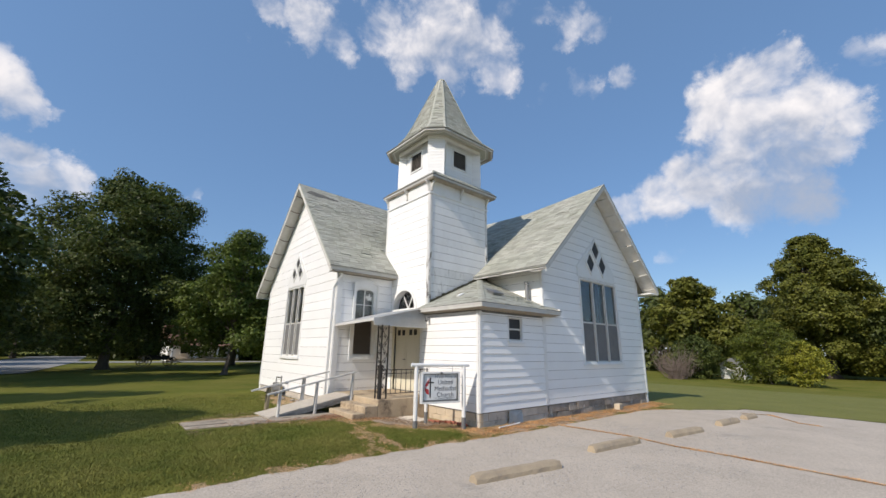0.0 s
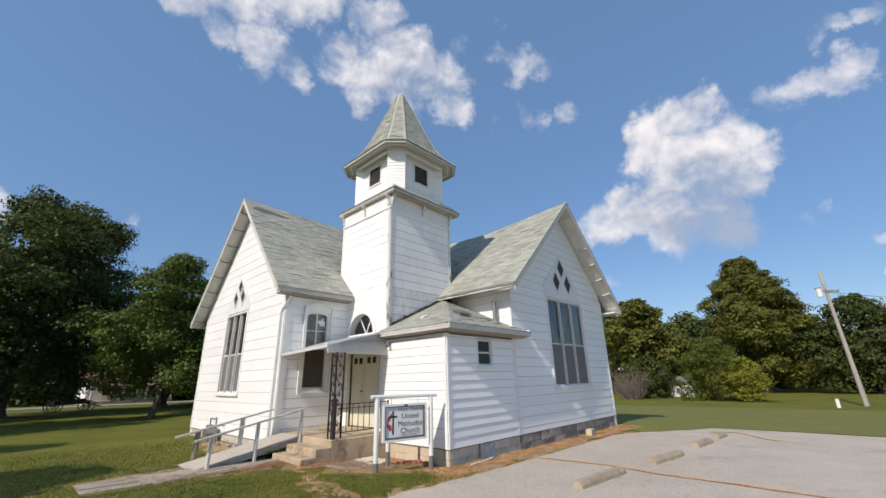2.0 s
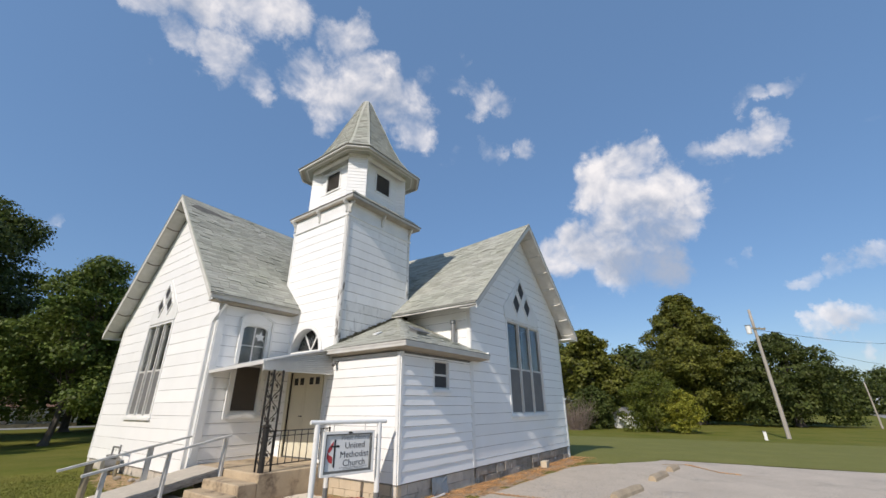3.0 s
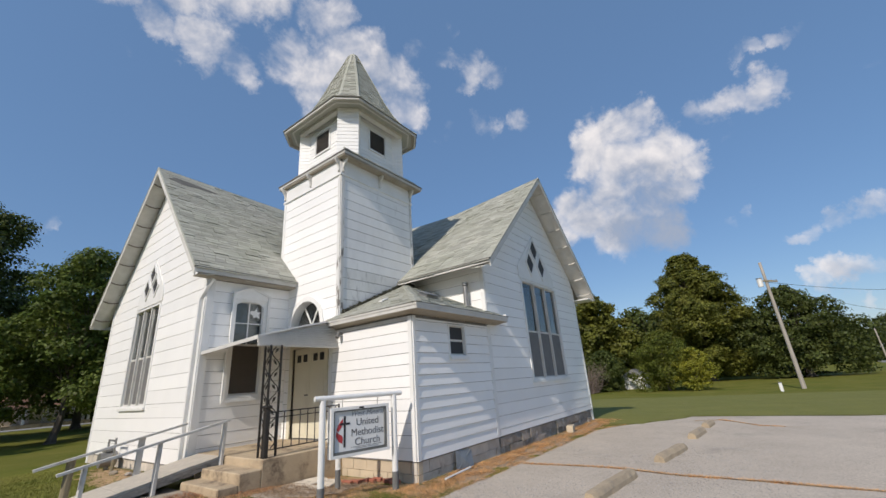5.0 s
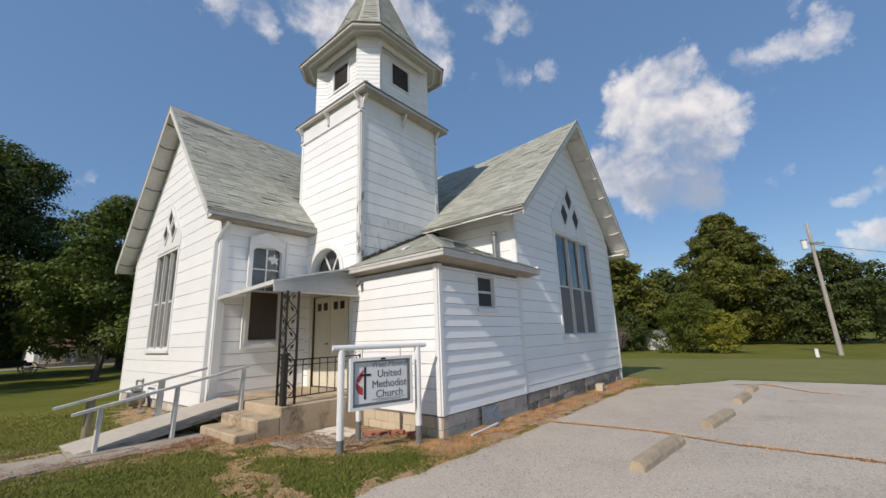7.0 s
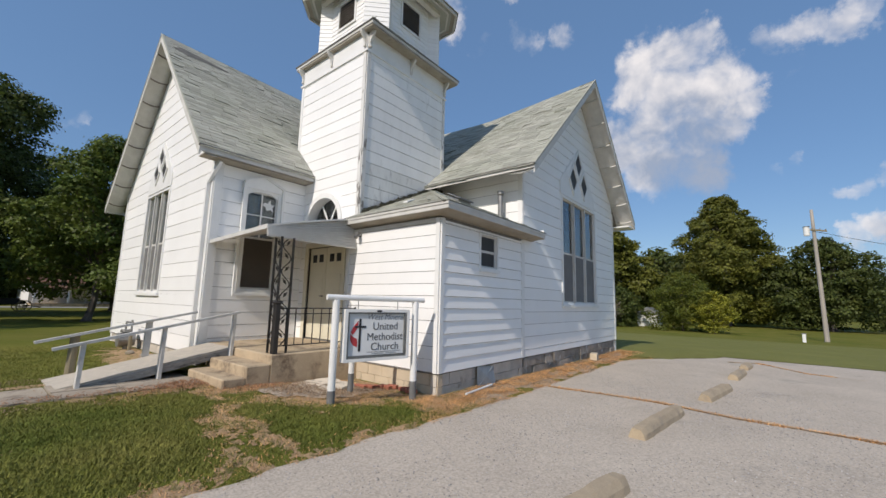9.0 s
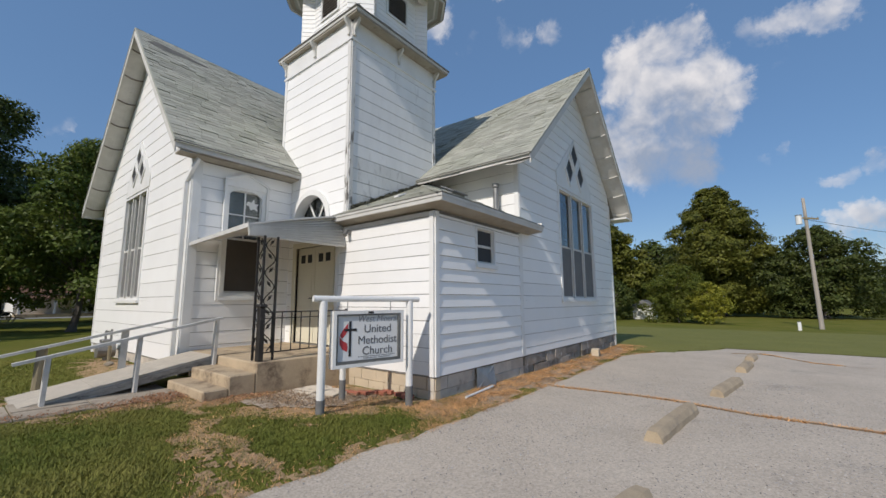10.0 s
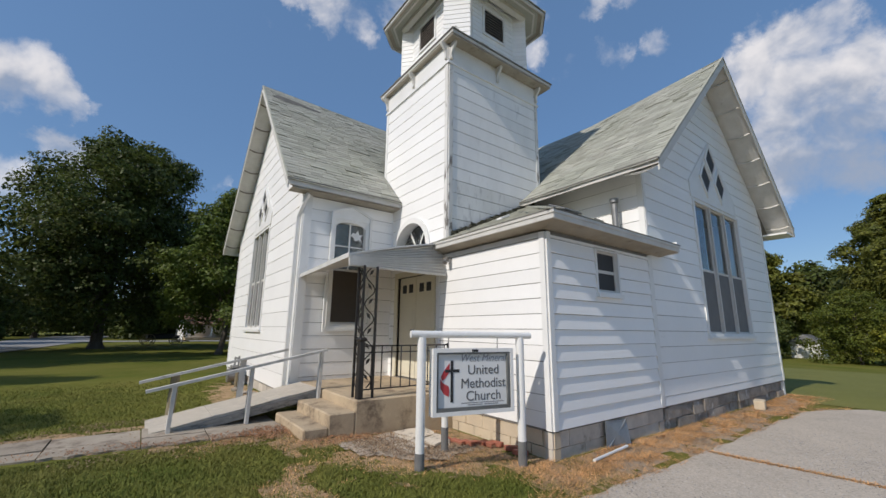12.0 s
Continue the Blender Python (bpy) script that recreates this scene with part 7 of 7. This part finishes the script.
prism(bm, [(1.12, -.06, .0), (1.66, -.13, .0), (1.72, -.035, .36), (1.16, -.03, .40)], (0, .006, 0))
bar(bm, (1.12, -.07, .02), (1.70, -.045, .36), .02)
tagged(part("vent_cover", bm, BLUE_SHEET), "bent blue-grey sheet-metal cover leaning on the foundation", "vent cover")
bm = bmesh.new()
bar(bm, (.42, -.30, ground_z(.42, -.3) + .03), (1.05, -.24, ground_z(1.05, -.24) + .035), .04, sides=8)
bar(bm, (1.05, -.24, ground_z(1.05, -.24) + .035), (1.36, -.23, ground_z(1.36, -.23) + .05), .04, sides=8)
tagged(part("pipe_offcut", bm, PVC), "white plastic pipe lying by the foundation", "pipe")

# vent pipe through the annex roof
bm = bmesh.new()
bar(bm, (2.86, .50, 3.4), (2.86, .50, 4.22), .13, sides=14)
bar(bm, (2.86, .50, 4.25), (2.86, .50, 4.33), .17, sides=14)
vent = tagged(part("vent_pipe", bm, METAL), "galvanised vent pipe standing on the annex roof", "vent pipe")
bm = bmesh.new()
bar(bm, (2.86, .50, 3.62), (2.86, .50, 3.70), .2, sides=14)
part("collar", bm, METAL, vent)
bm = bmesh.new()
box(bm, -.22, .22, -.15, .15, -.06, .05, bevel=.015)
box(bm, -.26, .26, -.19, .19, .05, .085, bevel=.012)
ob = tagged(part("roof_vent", bm, METAL), "low grey metal vent box on the annex roof", "roof vent")
ob.matrix_world = pose(1.35, .62, AZ + AK * (.62 - AY) + .06, 24.7, 0, 0)
bm = bmesh.new()
prism(bm, [(.5, 1.35, AZ + AK * .73 + .06), (.72, 1.35, AZ + AK * .95 + .06), (.70, 1.52, AZ + AK * .93 + .06), (.52, 1.5, AZ + AK * .75 + .06)], (0, 0, .03))
tagged(part("roof_flashing", bm, PVC), "small white metal flashing cap on the annex roof", "flashing")
# porch light on the annex wall
bm = bmesh.new()
bar(bm, (0.0, 2.2, 2.98), (-.09, 2.2, 2.98), .1, sides=12)
bar(bm, (-.09, 2.2, 3.0), (-.17, 2.16, 2.9), .09, sides=12)
tagged(part("porch_light", bm, METAL), "small grey floodlight fixed under the annex eave", "wall light")
# downpipe on the west wing's corner
bm = bmesh.new()
pts = [(-2.0, 4.60, 4.52), (-2.04, 4.72, 4.36), (-2.07, 4.98, 4.1), (-2.07, 5.0, .5)]
for p, q in zip(pts, pts[1:]):
    bar(bm, p, q, .07, .07)
tagged(part("downpipe", bm, TRIM), "white square rainwater pipe on the corner board", "downpipe")
# gas meter pipes at the west wall
meter = tagged(new("gas_meter"), "grey gas meter and pipes beside the west wall", "gas meter")
bm = bmesh.new()
for p, q in (((-2.3, 8.45, .1), (-2.3, 8.45, .95)), ((-2.3, 8.45, .88), (-2.3, 9.0, .88)), ((-2.3, 9.0, .88), (-2.3, 9.0, .62))):
    bar(bm, p, q, .05, sides=8)
part("pipe", bm, METAL, meter)
bm = bmesh.new()
bar(bm, (-2.48, 8.9, .42), (-2.12, 8.9, .42), .36, sides=18)
bmesh.ops.bevel(bm, geom=[e for e in bm.edges if len(e.link_faces) == 2 and e.calc_face_angle() > 1], offset=.04, segments=2, affect="EDGES")
part("drum", bm, METAL, meter)
part("cap", boxed(-2.4, -2.2, 8.8, 9.1, .595, .68, bevel=.02), METAL, meter)
bm = bmesh.new()
bar(bm, (-2.3, 8.9, ground_z(-2.3, 8.9) - .02), (-2.3, 8.9, .26), .09, sides=10)
part("foot", bm, METAL, meter)
bm = bmesh.new()
bar(bm, (-2.38, 8.1, ground_z(-2.38, 8.1) - .05), (-2.38, 8.1, .58), .075, sides=10)
tagged(part("wooden_stake", bm, WOOD_POST), "short brown wooden stake in bare earth by the wall", "stake")

def build_stones():
    rnd = random.Random(23)
    for k in range(9):
        x, y, r = -2.2 - rnd.random() * .3, 5.3 + rnd.random() * 2.4, rnd.uniform(.04, .10)
        bm = bmesh.new()
        bmesh.ops.create_icosphere(bm, subdivisions=2, radius=r)
        for v in bm.verts:
            v.co *= 1 + .35 * noise.noise(v.co * (2.2 / r) + Vector((k, 0, 0)))
            v.co.z *= .62
        ob = tagged(part("loose_stone", bm, STONE if k % 3 else SLAB), "rough brown stone lying loose by the west wall", "stone", "loose stones by the west wall")
        ob.location = (x, y, ground_z(x, y) + r * .35)


build_stones()

# ---- roof covering ----
def cover(roof, eave_a, eave_b, ridge_a, ridge_b, rows, seed, tab=0.31):
    """Shingle wedges over a slope given by four corner functions of the run along it."""
    rnd = random.Random(seed)
    verts, faces = [], []
    run = (Vector(eave_b(1.0)) - Vector(eave_b(0.0))).length
    for r in range(rows):
        x = -rnd.uniform(0, tab)
        slip = rnd.uniform(-.012, .012)
        while x < run:
            w = tab * rnd.uniform(.75, 1.3)
            a, b = max(0, x) / run, min(run, x + w - .008) / run
            x += w
            if b - a < .004:
                continue
            f0, f1 = r / rows - rnd.uniform(0, .0035), (r + 1.22) / rows
            f1 = min(f1, 1.004)
            lift = .013 + rnd.uniform(0, .006) + (rnd.uniform(.008, .02) if rnd.random() < .10 else 0)
            e0, e1, g0, g1 = Vector(eave_b(a)), Vector(eave_b(b)), Vector(ridge_b(a)), Vector(ridge_b(b))
            c = [e0.lerp(g0, f0), e1.lerp(g1, f0), e1.lerp(g1, f1), e0.lerp(g0, f1)]
            n = (c[1] - c[0]).cross(c[3] - c[0]).normalized()
            if n.z < 0:
                n = -n
            k = len(verts)
            verts += [c[0] + n * .002, c[1] + n * .002, c[0] + n * lift, c[1] + n * (lift + rnd.uniform(-.003, .003)), c[2] + n * .007, c[3] + n * .007]
            faces += [(k, k + 1, k + 3, k + 2), (k + 2, k + 3, k + 4, k + 5), (k, k + 2, k + 5), (k + 1, k + 4, k + 3)]
    tagged(raw("shingle_cover", verts, faces, SHINGLE, roof), kind="stuff")


span_of = lambda a, b: (lambda f: a + (b - a) * f)  # noqa: E731
ysp, xsp = span_of(SY0 - .03, 9.0), span_of(WX0 - .03, 4.6)
cover(roof_sw, None, lambda f: (EAVE_S - .05, ysp(f), zs(EAVE_S) - .03), None, lambda f: (S_MID, ysp(f), along_ridge(SAG_S, ysp(f))), 43, 5)
cover(roof_ws, None, lambda f: (xsp(f), EAVE_W - .05, zw(EAVE_W) - .03), None, lambda f: (xsp(f), W_MID, along_ridge(SAG_W, xsp(f))), 42, 6)
cover(roof_se, None, lambda f: (EAVE_SE, ysp(f), zs(EAVE_SE)), None, lambda f: (S_MID, ysp(f), along_ridge(SAG_S, ysp(f))), 20, 7, tab=1.0)
cover(roof_wn, None, lambda f: (xsp(f), EAVE_WN, zw(EAVE_WN)), None, lambda f: (xsp(f), W_MID, along_ridge(SAG_W, xsp(f))), 20, 8, tab=1.0)
bm = bmesh.new()
for (a, za), (b, zb) in zip(SAG_S, SAG_S[1:]):
    n = max(1, round((b - a) / .3))
    for k in range(n):
        y0, y1 = a + (b - a) * k / n, a + (b - a) * (k + 1) / n - .01
        z0, z1 = za + (zb - za) * k / n, za + (zb - za) * (k + 1) / n
        for s in (-1, 1):
            prism(bm, [(S_MID, y0, z0 + .022), (S_MID, y1, z1 + .03), (S_MID + s * .14, y1, z1 - .105), (S_MID + s * .14, y0, z0 - .113)], (0, 0, -.01))
part("ridge_cap", bm, SHINGLE, roof_sw)
bm = bmesh.new()
for (a, za), (b, zb) in zip(SAG_W, SAG_W[1:]):
    n = max(1, round((b - a) / .3))
    for k in range(n):
        x0, x1 = a + (b - a) * k / n, a + (b - a) * (k + 1) / n - .01
        z0, z1 = za + (zb - za) * k / n, za + (zb - za) * (k + 1) / n
        for s in (-1, 1):
            prism(bm, [(x0, W_MID, z0 + .022), (x1, W_MID, z1 + .03), (x1, W_MID + s * .14, z1 - .12), (x0, W_MID + s * .14, z0 - .128)], (0, 0, -.01))
part("ridge_cap", bm, SHINGLE, roof_ws)
# a torn strip of dark underlay near the west gable's ridge
bm = bmesh.new()
prism(bm, [(-2.32, 7.98, zw(7.98) + .05), (-2.05, 8.14, zw(8.14) + .06), (-1.55, 8.10, zw(8.10) + .035), (-.80, 8.02, zw(8.02) + .02), (-.85, 7.95, zw(7.95) + .02), (-1.5, 7.93, zw(7.93) + .035), (-1.95, 7.86, zw(7.86) + .04)], (0, 0, -.012))
part("torn_shingle", bm, DRIP, roof_ws)

# annex shingles, each by itself
AW = TS - AY
slant = math.sqrt(1 + AK * AK)
shingles((AX, AY - .03, AZ + .018), (1, 0, 0), (0, 1, AK), int(AW * slant / .135), AR - AX, annex_roof, SHINGLE_ONE, SHINGLE,
         span=lambda v: (v / slant, AR - AX), limit=230, seed=21)
shingles((AX - .03, TS, AZ + .018), (0, -1, 0), (1, 0, AK), int(AW * slant / .135), AW, annex_roof, SHINGLE_ONE, SHINGLE,
         span=lambda v: (0.0, AW - v / slant), limit=70, seed=22)
bm = bmesh.new()
p, q = Vector((AX - .02, AY - .02, AZ + .02)), Vector((AX + AW, TS, hip + .03))
for k in range(14):
    a, b = p.lerp(q, k / 14), p.lerp(q, (k + 1.1) / 14)
    bar(bm, a + Vector((0, 0, .012)), b + Vector((0, 0, .006)), .2, .014)
part("hip_cap", bm, SHINGLE, annex_roof)
# skirt roof shingles of the tower cornice
for (ox, oy), al, up, wd in (((CX - CH, CY - CHY), (1, 0, 0), (0, CHY - 1.43, .23), 2 * CH), ((CX - CH, CY + CHY), (0, -1, 0), (CH - 1.43, 0, .23), 2 * CHY)):
    shingles((ox, oy, 8.132), al, up, 2, wd, skirt, SHINGLE_ONE, SHINGLE, seed=31, course=.15, span=lambda v, wd=wd: (.72 * v + .02, wd - .72 * v - .02))

# debris and moss where the annex roof meets the tower
def build_moss():
    rnd = random.Random(41)
    bm = bmesh.new()
    for k in range(330):
        x = TW + (TE - .1 - TW) * rnd.random() ** .8
        s = rnd.uniform(.03, .10)
        y = TS - .02 - rnd.uniform(0, .09)
        z = AZ + AK * min(x - AX, y - AY) + .045
        v = [bm.verts.new((x + s * rnd.uniform(-1, 1), y + s * rnd.uniform(-1, 1) * .6, z + s * rnd.uniform(-.4, 1))) for _ in range(6)]
        for a, b, c in ((0, 1, 2), (0, 2, 3), (0, 3, 4), (2, 3, 5), (1, 2, 5), (1, 4, 5)):
            bm.faces.new((v[a], v[b], v[c]))
    tagged(part("roof_debris", bm, MOSS), "dark moss and leaf debris along the roof joint", "moss", kind="stuff")


build_moss()
